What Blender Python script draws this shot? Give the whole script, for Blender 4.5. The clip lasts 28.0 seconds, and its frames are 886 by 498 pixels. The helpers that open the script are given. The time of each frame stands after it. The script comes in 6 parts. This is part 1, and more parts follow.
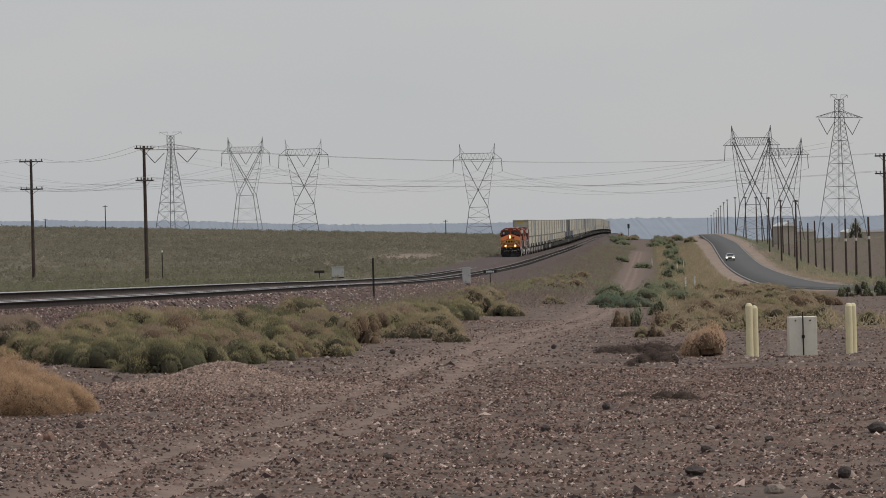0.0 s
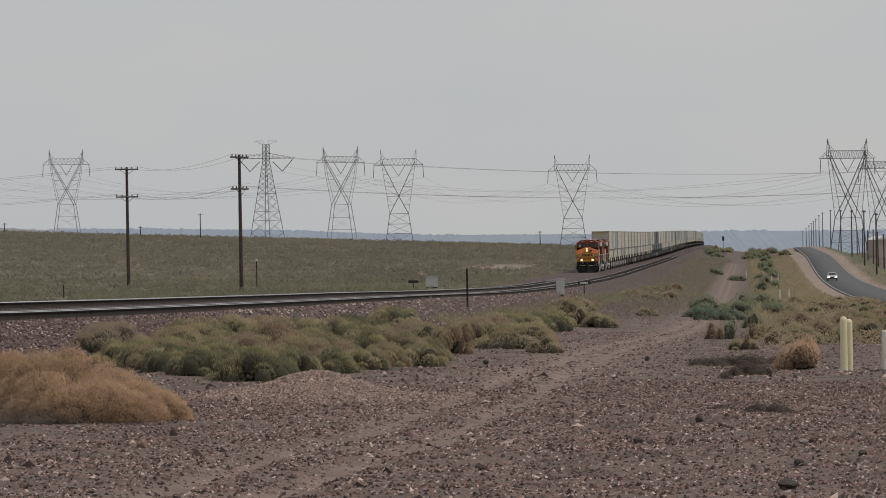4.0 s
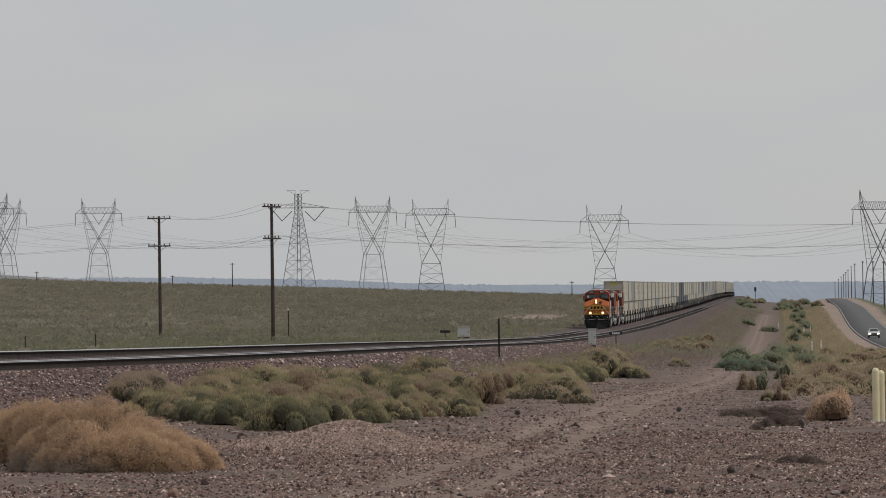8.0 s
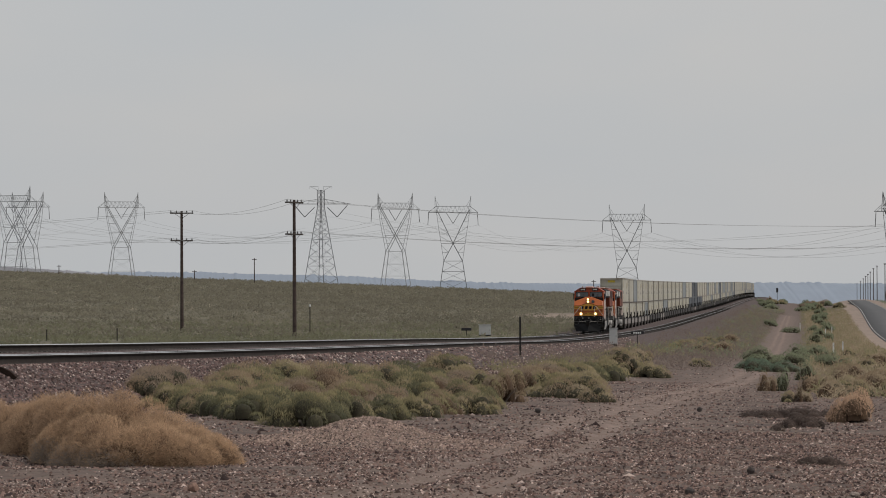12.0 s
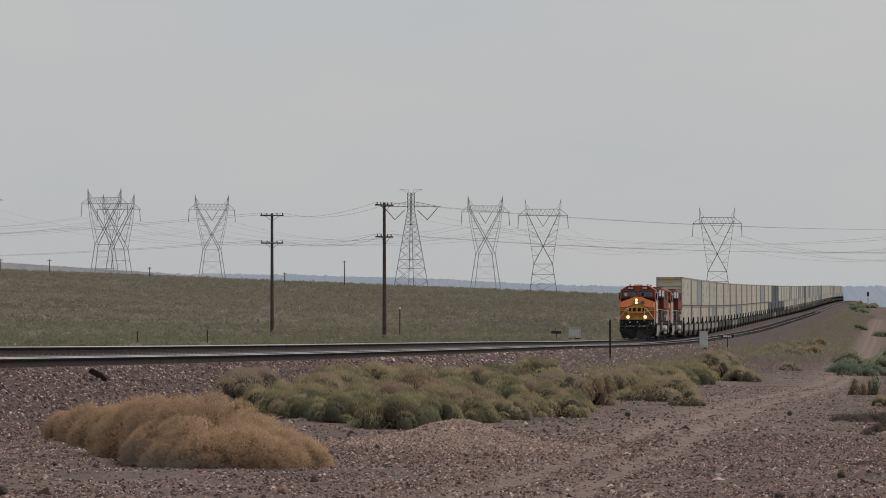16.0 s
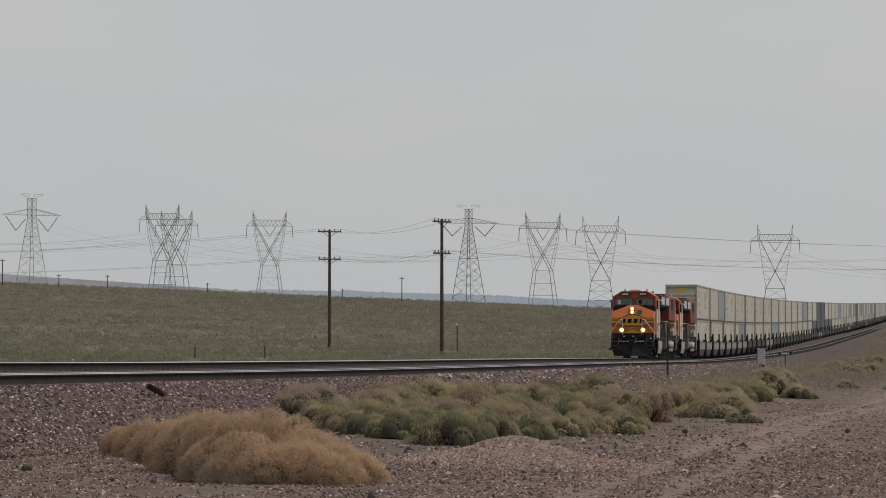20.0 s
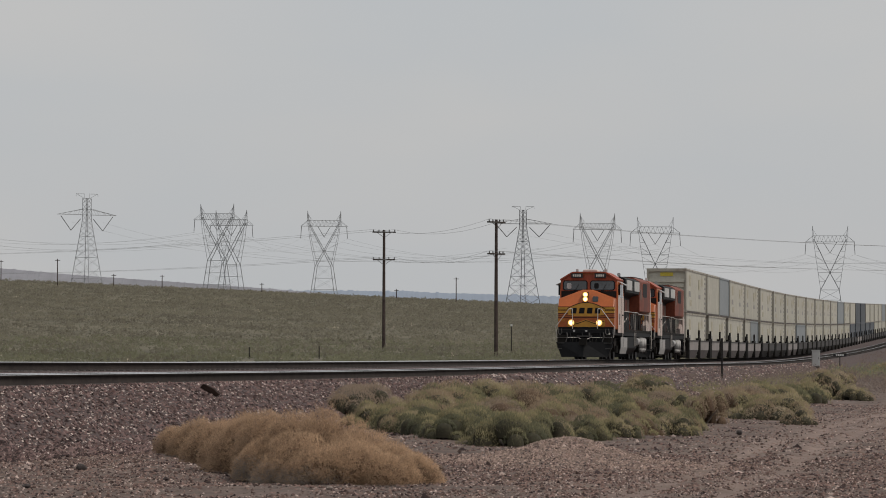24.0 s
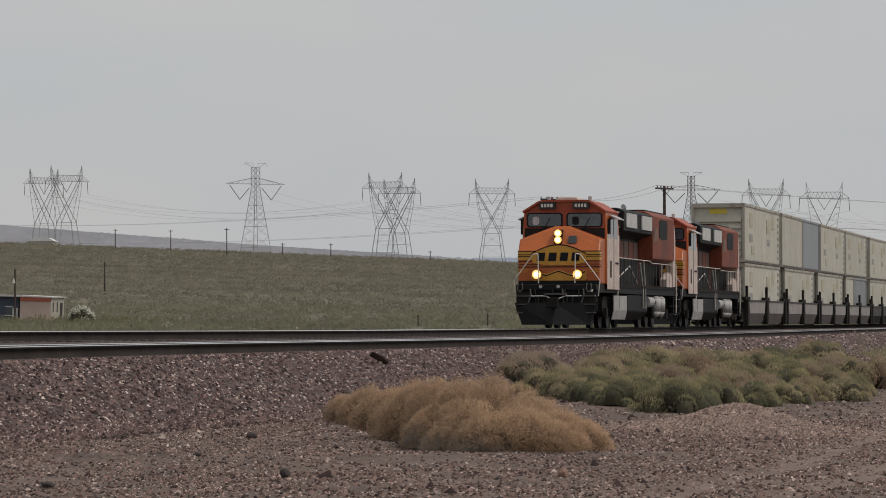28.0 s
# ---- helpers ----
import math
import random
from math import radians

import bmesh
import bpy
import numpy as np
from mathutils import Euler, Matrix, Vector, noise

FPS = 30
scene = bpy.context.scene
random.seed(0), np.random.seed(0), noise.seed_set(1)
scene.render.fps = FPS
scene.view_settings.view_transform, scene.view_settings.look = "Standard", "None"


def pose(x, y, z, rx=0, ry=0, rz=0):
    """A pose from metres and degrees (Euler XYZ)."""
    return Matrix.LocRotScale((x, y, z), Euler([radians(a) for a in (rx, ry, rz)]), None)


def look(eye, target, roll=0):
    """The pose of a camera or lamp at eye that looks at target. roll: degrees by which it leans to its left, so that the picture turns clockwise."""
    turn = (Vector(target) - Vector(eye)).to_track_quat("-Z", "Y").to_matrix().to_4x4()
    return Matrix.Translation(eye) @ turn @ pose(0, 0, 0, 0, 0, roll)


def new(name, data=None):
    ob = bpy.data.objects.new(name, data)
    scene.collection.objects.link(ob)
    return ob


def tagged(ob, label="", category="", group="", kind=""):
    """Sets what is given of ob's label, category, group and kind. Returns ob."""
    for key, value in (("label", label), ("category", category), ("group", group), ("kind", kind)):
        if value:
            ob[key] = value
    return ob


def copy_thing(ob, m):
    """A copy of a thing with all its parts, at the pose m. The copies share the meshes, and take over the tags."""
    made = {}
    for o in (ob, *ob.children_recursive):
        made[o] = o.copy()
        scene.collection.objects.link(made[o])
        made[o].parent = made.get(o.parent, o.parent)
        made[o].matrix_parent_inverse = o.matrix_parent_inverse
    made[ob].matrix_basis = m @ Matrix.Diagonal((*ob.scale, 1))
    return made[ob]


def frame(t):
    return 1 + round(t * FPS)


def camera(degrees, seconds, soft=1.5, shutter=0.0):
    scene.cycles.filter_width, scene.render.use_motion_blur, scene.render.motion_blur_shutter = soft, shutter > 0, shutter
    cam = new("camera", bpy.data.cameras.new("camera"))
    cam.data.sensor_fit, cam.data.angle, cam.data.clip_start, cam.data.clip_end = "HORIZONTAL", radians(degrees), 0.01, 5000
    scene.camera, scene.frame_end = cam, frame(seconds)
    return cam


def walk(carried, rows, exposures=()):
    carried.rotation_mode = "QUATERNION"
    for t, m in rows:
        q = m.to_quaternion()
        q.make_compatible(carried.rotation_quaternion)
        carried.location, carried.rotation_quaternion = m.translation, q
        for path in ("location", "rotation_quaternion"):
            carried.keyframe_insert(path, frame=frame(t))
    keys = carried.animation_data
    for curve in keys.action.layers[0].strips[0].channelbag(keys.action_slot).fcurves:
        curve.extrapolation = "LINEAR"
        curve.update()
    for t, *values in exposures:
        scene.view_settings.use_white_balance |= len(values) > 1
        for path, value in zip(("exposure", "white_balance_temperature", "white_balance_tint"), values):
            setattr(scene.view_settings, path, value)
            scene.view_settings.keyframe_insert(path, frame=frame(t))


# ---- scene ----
# The eye stands still on the gravel beside the tracks and only turns. x right, y away from it, z up from the gravel at its feet.
EYE = Vector((0, 0, 1.65))


def aim(yaw, pitch, roll):
    a, e = radians(yaw), radians(pitch)
    way = Vector((math.sin(a) * math.cos(e), math.cos(a) * math.cos(e), math.sin(e)))
    return look(EYE, EYE + 100 * way, roll)


cam = camera(13.757, 28.0, soft=0.95)
walk(cam, [
    (0, aim(8.068, 0.035, -1.489)), (0.5, aim(7.750, -0.040, -1.455)), (1, aim(7.436, -0.158, -1.416)),
    (1.5, aim(7.185, -0.198, -1.363)), (2, aim(7.001, -0.125, -1.285)), (2.5, aim(6.858, -0.002, -1.251)),
    (3, aim(6.743, 0.119, -1.230)), (3.5, aim(6.654, 0.197, -1.123)), (5.5, aim(6.530, 0.361, -0.849)),
    (6, aim(6.431, 0.512, -0.823)), (6.5, aim(6.373, 0.671, -0.783)), (7, aim(6.283, 0.800, -0.828)),
    (7.5, aim(6.183, 0.935, -0.842)), (8, aim(6.118, 1.018, -0.850)), (8.5, aim(6.095, 0.985, -0.825)),
    (9, aim(6.134, 0.887, -0.757)), (9.5, aim(6.261, 0.790, -0.677)), (10, aim(6.353, 0.725, -0.586)),
    (10.5, aim(6.304, 0.779, -0.472)), (11, aim(6.156, 0.895, -0.406)), (11.5, aim(5.959, 0.995, -0.335)),
    (13.5, aim(4.978, 0.898, -0.118)), (14, aim(4.552, 1.018, -0.140)), (14.5, aim(4.281, 1.096, -0.105)),
    (15, aim(4.210, 1.046, -0.149)), (15.5, aim(4.248, 1.019, -0.149)), (16, aim(4.368, 1.031, -0.092)),
    (16.5, aim(4.492, 1.042, -0.111)), (17, aim(4.532, 1.045, -0.150)), (17.5, aim(4.504, 1.070, -0.113)),
    (18, aim(4.492, 1.177, -0.090)), (18.5, aim(4.358, 1.289, -0.000)), (19, aim(4.028, 1.340, 0.059)),
    (19.5, aim(3.690, 1.317, 0.038)), (20, aim(3.471, 1.288, 0.039)), (20.5, aim(3.309, 1.298, 0.037)),
    (21, aim(3.171, 1.304, -0.048)), (21.5, aim(3.089, 1.232, 0.008)), (23.5, aim(2.769, 1.204, 0.158)),
    (24, aim(2.622, 1.296, 0.187)), (24.5, aim(2.388, 1.281, 0.197)), (25, aim(2.071, 1.201, 0.208)),
    (25.5, aim(1.595, 1.011, 0.089)), (26, aim(1.060, 0.742, -0.024)), (26.5, aim(0.672, 0.542, -0.203)),
    (27, aim(0.521, 0.499, -0.237)), (27.5, aim(0.363, 0.603, -0.186)), (28, aim(-0.000, 0.784, -0.131))], exposures=[(0, 0.06), (28, 0.06)])

# ---- light: thin overcast, a weak broad sun ----
SUN_ELEVATION, SUN_AZIMUTH = 60, 105     # degrees; azimuth clockwise from +y
world = bpy.data.worlds.new("overcast")
scene.world = world
world.use_nodes = True
wn, wl = world.node_tree.nodes, world.node_tree.links
sky = wn.new("ShaderNodeTexSky")
sky.sky_type, sky.sun_disc = "NISHITA", False
sky.sun_elevation, sky.sun_rotation = radians(SUN_ELEVATION), radians(SUN_AZIMUTH)
sky.air_density, sky.dust_density, sky.ozone_density = 1.0, 4.0, 1.0
bg_sky = wn["Background"]
bg_sky.inputs["Strength"].default_value = 0.012
wl.new(sky.outputs[0], bg_sky.inputs["Color"])
bg_cloud = wn.new("ShaderNodeBackground")          # the even cloud sheet in front of it
coord = wn.new("ShaderNodeTexCoord")
cloud = wn.new("ShaderNodeTexNoise")
cloud.inputs["Scale"].default_value, cloud.inputs["Detail"].default_value = 7.0, 3.0
stretch = wn.new("ShaderNodeMapping")
stretch.inputs["Scale"].default_value = (1, 1, 3)
ramp = wn.new("ShaderNodeValToRGB")
ramp.color_ramp.elements[0].position, ramp.color_ramp.elements[1].position = 0.3, 0.7
ramp.color_ramp.elements[0].color = (0.464, 0.482, 0.500, 1)
ramp.color_ramp.elements[1].color = (0.508, 0.505, 0.503, 1)
wl.new(coord.outputs["Generated"], stretch.inputs["Vector"])
wl.new(stretch.outputs[0], cloud.inputs["Vector"])
wl.new(cloud.outputs["Fac"], ramp.inputs["Fac"])
wl.new(ramp.outputs[0], bg_cloud.inputs["Color"])
bg_cloud.inputs["Strength"].default_value = 0.93
both = wn.new("ShaderNodeAddShader")
wl.new(bg_sky.outputs[0], both.inputs[0])
wl.new(bg_cloud.outputs[0], both.inputs[1])
wl.new(both.outputs[0], wn["World Output"].inputs["Surface"])
sun_data = bpy.data.lights.new("sun", "SUN")
sun_data.energy, sun_data.angle, sun_data.color = 1.5, radians(8), (1.0, 0.93, 0.84)
sun = new("sun", sun_data)
sa, se = radians(SUN_AZIMUTH), radians(SUN_ELEVATION)
sun.matrix_world = look((0, 0, 0), (-math.sin(sa) * math.cos(se), -math.cos(sa) * math.cos(se), -math.sin(se)))
sun.location = (0, 0, 300)


# ---- materials ----
def material(name, color, rough=0.7, metal=0.0, vary=0.15, scale=3.0, bump=0.0, bump_scale=40.0, island=0.0, stain=None, stain_scale=0.6,
             stain_at=0.55, glow=None, glow_strength=0.0, objvary=0.0, spec=0.4):
    """A node material: base colour with variation at two scales, optional stains, relief and piece-to-piece change."""
    m = bpy.data.materials.new(name)
    m.use_nodes = True
    n, l = m.node_tree.nodes, m.node_tree.links
    b = n["Principled BSDF"]
    b.inputs["Roughness"].default_value, b.inputs["Metallic"].default_value = rough, metal
    b.inputs["Specular IOR Level"].default_value = spec
    tc = n.new("ShaderNodeTexCoord")
    src = tc.outputs["Object"]

    def tex(s, detail):
        t = n.new("ShaderNodeTexNoise")
        t.inputs["Scale"].default_value, t.inputs["Detail"].default_value = s, detail
        l.new(src, t.inputs["Vector"])
        return t.outputs["Fac"]

    def mixc(fac, a, c2):
        x = n.new("ShaderNodeMix")
        x.data_type = "RGBA"
        for sock, v in ((x.inputs[0], fac), (x.inputs[6], a), (x.inputs[7], c2)):
            if isinstance(v, bpy.types.NodeSocket):
                l.new(v, sock)
            else:
                sock.default_value = v
        return x.outputs[2]

    def contrast(fac, lo, hi):
        r = n.new("ShaderNodeMapRange")
        r.inputs["From Min"].default_value, r.inputs["From Max"].default_value = lo, hi
        l.new(fac, r.inputs["Value"])
        return r.outputs[0]

    dark = tuple(max(0, v * (1 - vary)) for v in color) + (1,)
    light = tuple(min(1, v * (1 + vary)) for v in color) + (1,)
    out = mixc(contrast(tex(scale, 4), 0.3, 0.7), dark, light)
    fine = mixc(contrast(tex(scale * 9, 2), 0.3, 0.7), (1 - vary * 0.6,) * 3 + (1,), (1 + vary * 0.6,) * 3 + (1,))
    mul = n.new("ShaderNodeMix")
    mul.data_type, mul.blend_type = "RGBA", "MULTIPLY"
    mul.inputs[0].default_value = 1
    l.new(out, mul.inputs[6]), l.new(fine, mul.inputs[7])
    out = mul.outputs[2]
    if stain:
        out = mixc(contrast(tex(stain_scale, 5), stain_at, stain_at + 0.16), out, tuple(stain) + (1,))
    if island or objvary:
        if island:
            g = n.new("ShaderNodeNewGeometry")
            rnd = g.outputs["Random Per Island"]
        else:
            g = n.new("ShaderNodeObjectInfo")
            rnd = g.outputs["Random"]
        k = island or objvary
        hs = n.new("ShaderNodeMapRange")
        hs.inputs["To Min"].default_value, hs.inputs["To Max"].default_value = 1 - k, 1 + k
        l.new(rnd, hs.inputs["Value"])
        v = n.new("ShaderNodeVectorMath")
        v.operation = "SCALE"
        l.new(hs.outputs[0], v.inputs["Scale"])
        l.new(out, v.inputs[0])
        out = v.outputs[0]
    l.new(out, b.inputs["Base Color"])
    if bump:
        bp = n.new("ShaderNodeBump")
        bp.inputs["Strength"].default_value, bp.inputs["Distance"].default_value = bump, 0.02
        l.new(tex(bump_scale, 4), bp.inputs["Height"])
        l.new(bp.outputs[0], b.inputs["Normal"])
    if glow:
        b.inputs["Emission Color"].default_value = tuple(glow) + (1,)
        b.inputs["Emission Strength"].default_value = glow_strength
    return m


MAT = {
    "steel_head": material("polished_rail_head", (0.86, 0.85, 0.84), 0.22, 0.95, 0.05),
    "rail": material("rusty_rail_side", (0.030, 0.023, 0.020), 0.85, 0, 0.3, 2.0, spec=0.15),
    "tie": material("concrete_and_oiled_tie", (0.07, 0.06, 0.054), 0.9, 0, 0.25, 1.5, objvary=0.25),
    "pole": material("creosoted_pole_wood", (0.060, 0.042, 0.036), 0.85, 0, 0.3, 1.2, stain=(0.11, 0.085, 0.075)),
    "arm": material("weathered_crossarm", (0.06, 0.05, 0.045), 0.85, 0, 0.2),
    "insulator": material("grey_porcelain", (0.12, 0.12, 0.12), 0.4),
    "wire": material("dull_cable", (0.32, 0.325, 0.33), 0.7),
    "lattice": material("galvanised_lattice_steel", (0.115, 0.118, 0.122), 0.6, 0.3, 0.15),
    # same steel for the farther towers, with the haze put into its colour
    "lattice_hazed": material("hazed_galvanised_steel", (0.33, 0.338, 0.35), 0.6, 0.2, 0.1),
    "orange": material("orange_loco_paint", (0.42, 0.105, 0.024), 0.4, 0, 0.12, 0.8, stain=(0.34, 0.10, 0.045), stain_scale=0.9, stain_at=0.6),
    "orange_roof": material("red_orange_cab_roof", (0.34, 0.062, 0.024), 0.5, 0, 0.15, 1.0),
    # dirty orange paint, made darker for the shade on the sides
    "orange_side": material("shaded_dirty_orange_side", (0.195, 0.043, 0.018), 0.6, 0, 0.25, 0.7, stain=(0.12, 0.034, 0.02), stain_scale=0.5),
    "yellow": material("yellow_stripe_paint", (0.54, 0.265, 0.035), 0.45, 0, 0.12),
    "black": material("black_loco_paint", (0.009, 0.009, 0.010), 0.6, 0, 0.3, 1.0, stain=(0.022, 0.019, 0.017), spec=0.18),
    "grime": material("grimy_underframe", (0.020, 0.018, 0.016), 0.85, 0, 0.3, 1.2, stain=(0.042, 0.035, 0.029), spec=0.15),
    "silver": material("silver_grey_paint", (0.42, 0.41, 0.40), 0.5, 0.1, 0.15),
    # pale tone paints the glare on the cab side; dusty parts share it
    "pale_panel": material("glare_and_dust_panel", (0.56, 0.455, 0.405), 0.6, 0, 0.15),
    "handrail": material("white_handrail", (0.62, 0.57, 0.52), 0.5, stain=(0.36, 0.31, 0.28), stain_scale=2.0),
    "windshield": material("windshield_glass", (0.045, 0.055, 0.064), 0.06, 0, 0.35, 1.2, spec=0.9),
    "grille": material("pale_intake_mesh", (0.52, 0.51, 0.49), 0.6, 0, 0.12, 3.0),
    "cover": material("dusty_silver_cover", (0.40, 0.385, 0.37), 0.6, 0.1, 0.15, 1.2, stain=(0.27, 0.25, 0.235), stain_scale=1.2),
    "dusty_panel": material("dusty_faded_panel", (0.19, 0.115, 0.09), 0.75, 0, 0.3, 2.0, stain=(0.08, 0.05, 0.042), stain_scale=1.6, stain_at=0.5),
    "stanchion": material("dark_worn_steel", (0.075, 0.070, 0.066), 0.7, 0, 0.25, 2.0),
    "glass": material("dark_window_glass", (0.03, 0.038, 0.045), 0.06, 0, 0.05, spec=0.9),
    "plate": material("number_board", (0.02, 0.02, 0.02), 0.4),
    "digits": material("pale_digits", (0.65, 0.62, 0.55), 0.5),
    "lamp": material("headlamp_glow", (1, 0.85, 0.55), 0.3, glow=(1.0, 0.76, 0.36), glow_strength=3.2),
    # glowing ring added round each lit lamp in place of its orange halo
    "reflector": material("lamp_halo", (0.9, 0.6, 0.3), 0.3, 0.6, glow=(1.0, 0.50, 0.12), glow_strength=1.0),
    "steel_wheel": material("wheel_steel", (0.035, 0.031, 0.029), 0.5, 0.6),
}


# ---- building helpers ----
class Mesh:
    """Collects vertices and faces and makes one mesh object of them."""

    def __init__(self):
        self.v, self.f = [], []

    def add(self, verts, faces):
        k = len(self.v)
        self.v.extend(tuple(p) for p in verts)
        self.f.extend(tuple(i + k for i in f) for f in faces)
        return self

    def box(self, x0, x1, y0, y1, z0, z1, m=None):
        p = [Vector((x, y, z)) for z in (z0, z1) for y in (y0, y1) for x in (x0, x1)]
        if m is not None:
            p = [m @ q for q in p]
        return self.add(p, [(0, 2, 3, 1), (4, 5, 7, 6), (0, 1, 5, 4), (2, 6, 7, 3), (0, 4, 6, 2), (1, 3, 7, 5)])

    def tube(self, a, b, r0, r1=None, n=8, caps=True):
        a, b = Vector(a), Vector(b)
        r1 = r0 if r1 is None else r1
        d = (b - a).normalized()
        u = d.orthogonal().normalized()
        w = d.cross(u)
        ring = [(math.cos(2 * math.pi * i / n), math.sin(2 * math.pi * i / n)) for i in range(n)]
        p = [a + (u * c + w * s) * r0 for c, s in ring] + [b + (u * c + w * s) * r1 for c, s in ring]
        f = [(i, (i + 1) % n, n + (i + 1) % n, n + i) for i in range(n)]
        if caps:
            f += [tuple(range(n - 1, -1, -1)), tuple(range(n, 2 * n))]
        return self.add(p, f)

    def beam(self, a, b, w):
        return self.tube(a, b, w * 0.7, n=4)

    def path(self, pts, r, n=6):
        for a, b in zip(pts, pts[1:]):
            self.tube(a, b, r, n=n)
        return self

    def prism(self, outline, y0, y1):
        """An (x, z) outline pulled along y."""
        n = len(outline)
        p = [(x, y0, z) for x, z in outline] + [(x, y1, z) for x, z in outline]
        return self.add(p, [tuple(range(n)), tuple(range(2 * n - 1, n - 1, -1))] + [(i, n + i, n + (i + 1) % n, (i + 1) % n) for i in range(n)])

    def slab(self, outline, x0, x1):
        """A (y, z) outline pulled along x."""
        n = len(outline)
        p = [(x0, y, z) for y, z in outline] + [(x1, y, z) for y, z in outline]
        return self.add(p, [tuple(range(n)), tuple(range(2 * n - 1, n - 1, -1))] + [(i, n + i, n + (i + 1) % n, (i + 1) % n) for i in range(n)])

    def data(self, name, mat, smooth=False):
        me = bpy.data.meshes.new(name)
        me.from_pydata(self.v, [], self.f)
        me.materials.append(mat)
        bm = bmesh.new()
        bm.from_mesh(me)
        bmesh.ops.recalc_face_normals(bm, faces=bm.faces)
        bm.to_mesh(me)
        bm.free()
        if smooth:
            me.shade_smooth()
        return me


def part(name, mesh, mat, parent=None, label="", smooth=False, bevel=0.0):
    """Links a Mesh as one mesh object, under a thing or a part where one is given."""
    ob = new(name, mesh.data(name, mat, smooth))
    if parent is not None:
        ob.parent = parent
    if bevel:
        b = ob.modifiers.new("bevel", "BEVEL")
        b.width, b.segments, b.limit_method = bevel, 2, "ANGLE"
    return tagged(ob, label)


def thing(name, label, category, group="", m=None):
    ob = tagged(new(name), label, category, group)
    ob.empty_display_size = 0.3
    if m is not None:
        ob.matrix_basis = m
    return ob


def fast_mesh(name, verts, faces, mat, smooth=False):
    """A large mesh from arrays; faces all of one size."""
    me = bpy.data.meshes.new(name)
    verts, faces = np.asarray(verts, dtype=np.float32), np.asarray(faces, dtype=np.int32)
    k = faces.shape[1]
    me.vertices.add(len(verts))
    me.vertices.foreach_set("co", verts.ravel())
    me.loops.add(faces.size)
    me.loops.foreach_set("vertex_index", faces.ravel())
    me.polygons.add(len(faces))
    me.polygons.foreach_set("loop_start", np.arange(0, faces.size, k, dtype=np.int32))
    me.polygons.foreach_set("loop_total", np.full(len(faces), k, dtype=np.int32))
    me.update(calc_edges=True)
    me.materials.append(mat)
    if smooth:
        me.shade_smooth()
    return me


# ---- the lie of the land ----
TRACK_X, TRACK_M = -22.33, 0.2004          # centre of the far track: x = TRACK_X + TRACK_M * y
TRACK_TURN = -math.degrees(math.atan(TRACK_M))
ACROSS = 1 / math.hypot(1, TRACK_M)
SPACING = 4.3                              # from track to track
ROAD_X, ROAD_M = 13.6, 0.207               # centre of the road

RAIL_Y = np.array([-80, 54, 100, 152, 193, 254, 313, 354, 423, 470, 526, 600, 700, 916, 1239, 1502, 1800, 2100, 2600])
RAIL_Z = np.array([1.6, 0.97, 0.60, 0.26, 0.02, -0.38, -0.56, -0.56, -0.45, -0.28, 0.05, 0.55, 1.22, 2.90, 5.55, 7.25, 8.2, 7.4, 3.0])


def smooth_interp(x, xs, ys):
    """Interpolation with no kinks (Hermite, mean slopes)."""
    x = np.asarray(x, dtype=float)
    d = np.gradient(ys, xs)
    i = np.clip(np.searchsorted(xs, x) - 1, 0, len(xs) - 2)
    h = xs[i + 1] - xs[i]
    t = np.clip((x - xs[i]) / h, 0, 1)
    return ((2 * t**3 - 3 * t**2 + 1) * ys[i] + (t**3 - 2 * t**2 + t) * h * d[i] + (3 * t**2 - 2 * t**3) * ys[i + 1] + (t**3 - t**2) * h * d[i + 1])


def rail_z(y, q=0.0):
    """Height of the rail heads; the far track lies a little higher at first."""
    y = np.asarray(y, dtype=float)
    lift = 0.21 * np.clip((345 - y) / 80, 0, 1)
    return smooth_interp(y, RAIL_Y, RAIL_Z) + np.where(np.asarray(q) < SPACING / 2, lift, 0.0)


def track_point(y, q=0.0, up=0.0):
    """A place beside the far track: q metres to its near side, up metres over its rails."""
    return Vector((TRACK_X + TRACK_M * y + q * ACROSS, y - q * TRACK_M * ACROSS, float(rail_z(y, q)) + up))


def off_track(x, y):
    return (x - TRACK_X - TRACK_M * y) * ACROSS


LAND_Y = np.array([-100, 40, 80, 140, 270, 440, 700, 1000, 1340, 2000, 5000])
LAND = {                                   # height of the near side, by distance from the far track
    6.0: (0.2, 0.1, -0.35, -0.65, -1.3, -1.8, -0.2, 2.0, 5.0, 6.2, 1.0),
    22.0: (0.0, 0.0, -0.70, -1.3, -2.1, -2.7, -1.2, 0.6, 3.6, 4.6, 1.0),
    40.0: (0.0, 0.0, -0.74, -1.5, -2.5, -3.6, -3.25, 1.9, 3.9, 5.0, 1.0),
    51.0: (0.0, 0.0, -0.80, -1.5, -2.6, -3.9, -4.0, 1.2, 5.0, 7.5, 1.0),
    60.0: (0.0, 0.0, -0.90, -1.4, -2.5, -4.4, -5.6, -2.8, 1.5, 3.0, 1.0),
    400.0: (0.0, 0.0, -0.9, -1.4, -2.4, -4.5, -5.2, -4.0, -1.0, 4.0, 4.0),
}
LAND_Q = np.array(sorted(LAND))
LAND_Z = [np.array(LAND[k]) for k in LAND_Q]
DESERT_RISE = 0.041


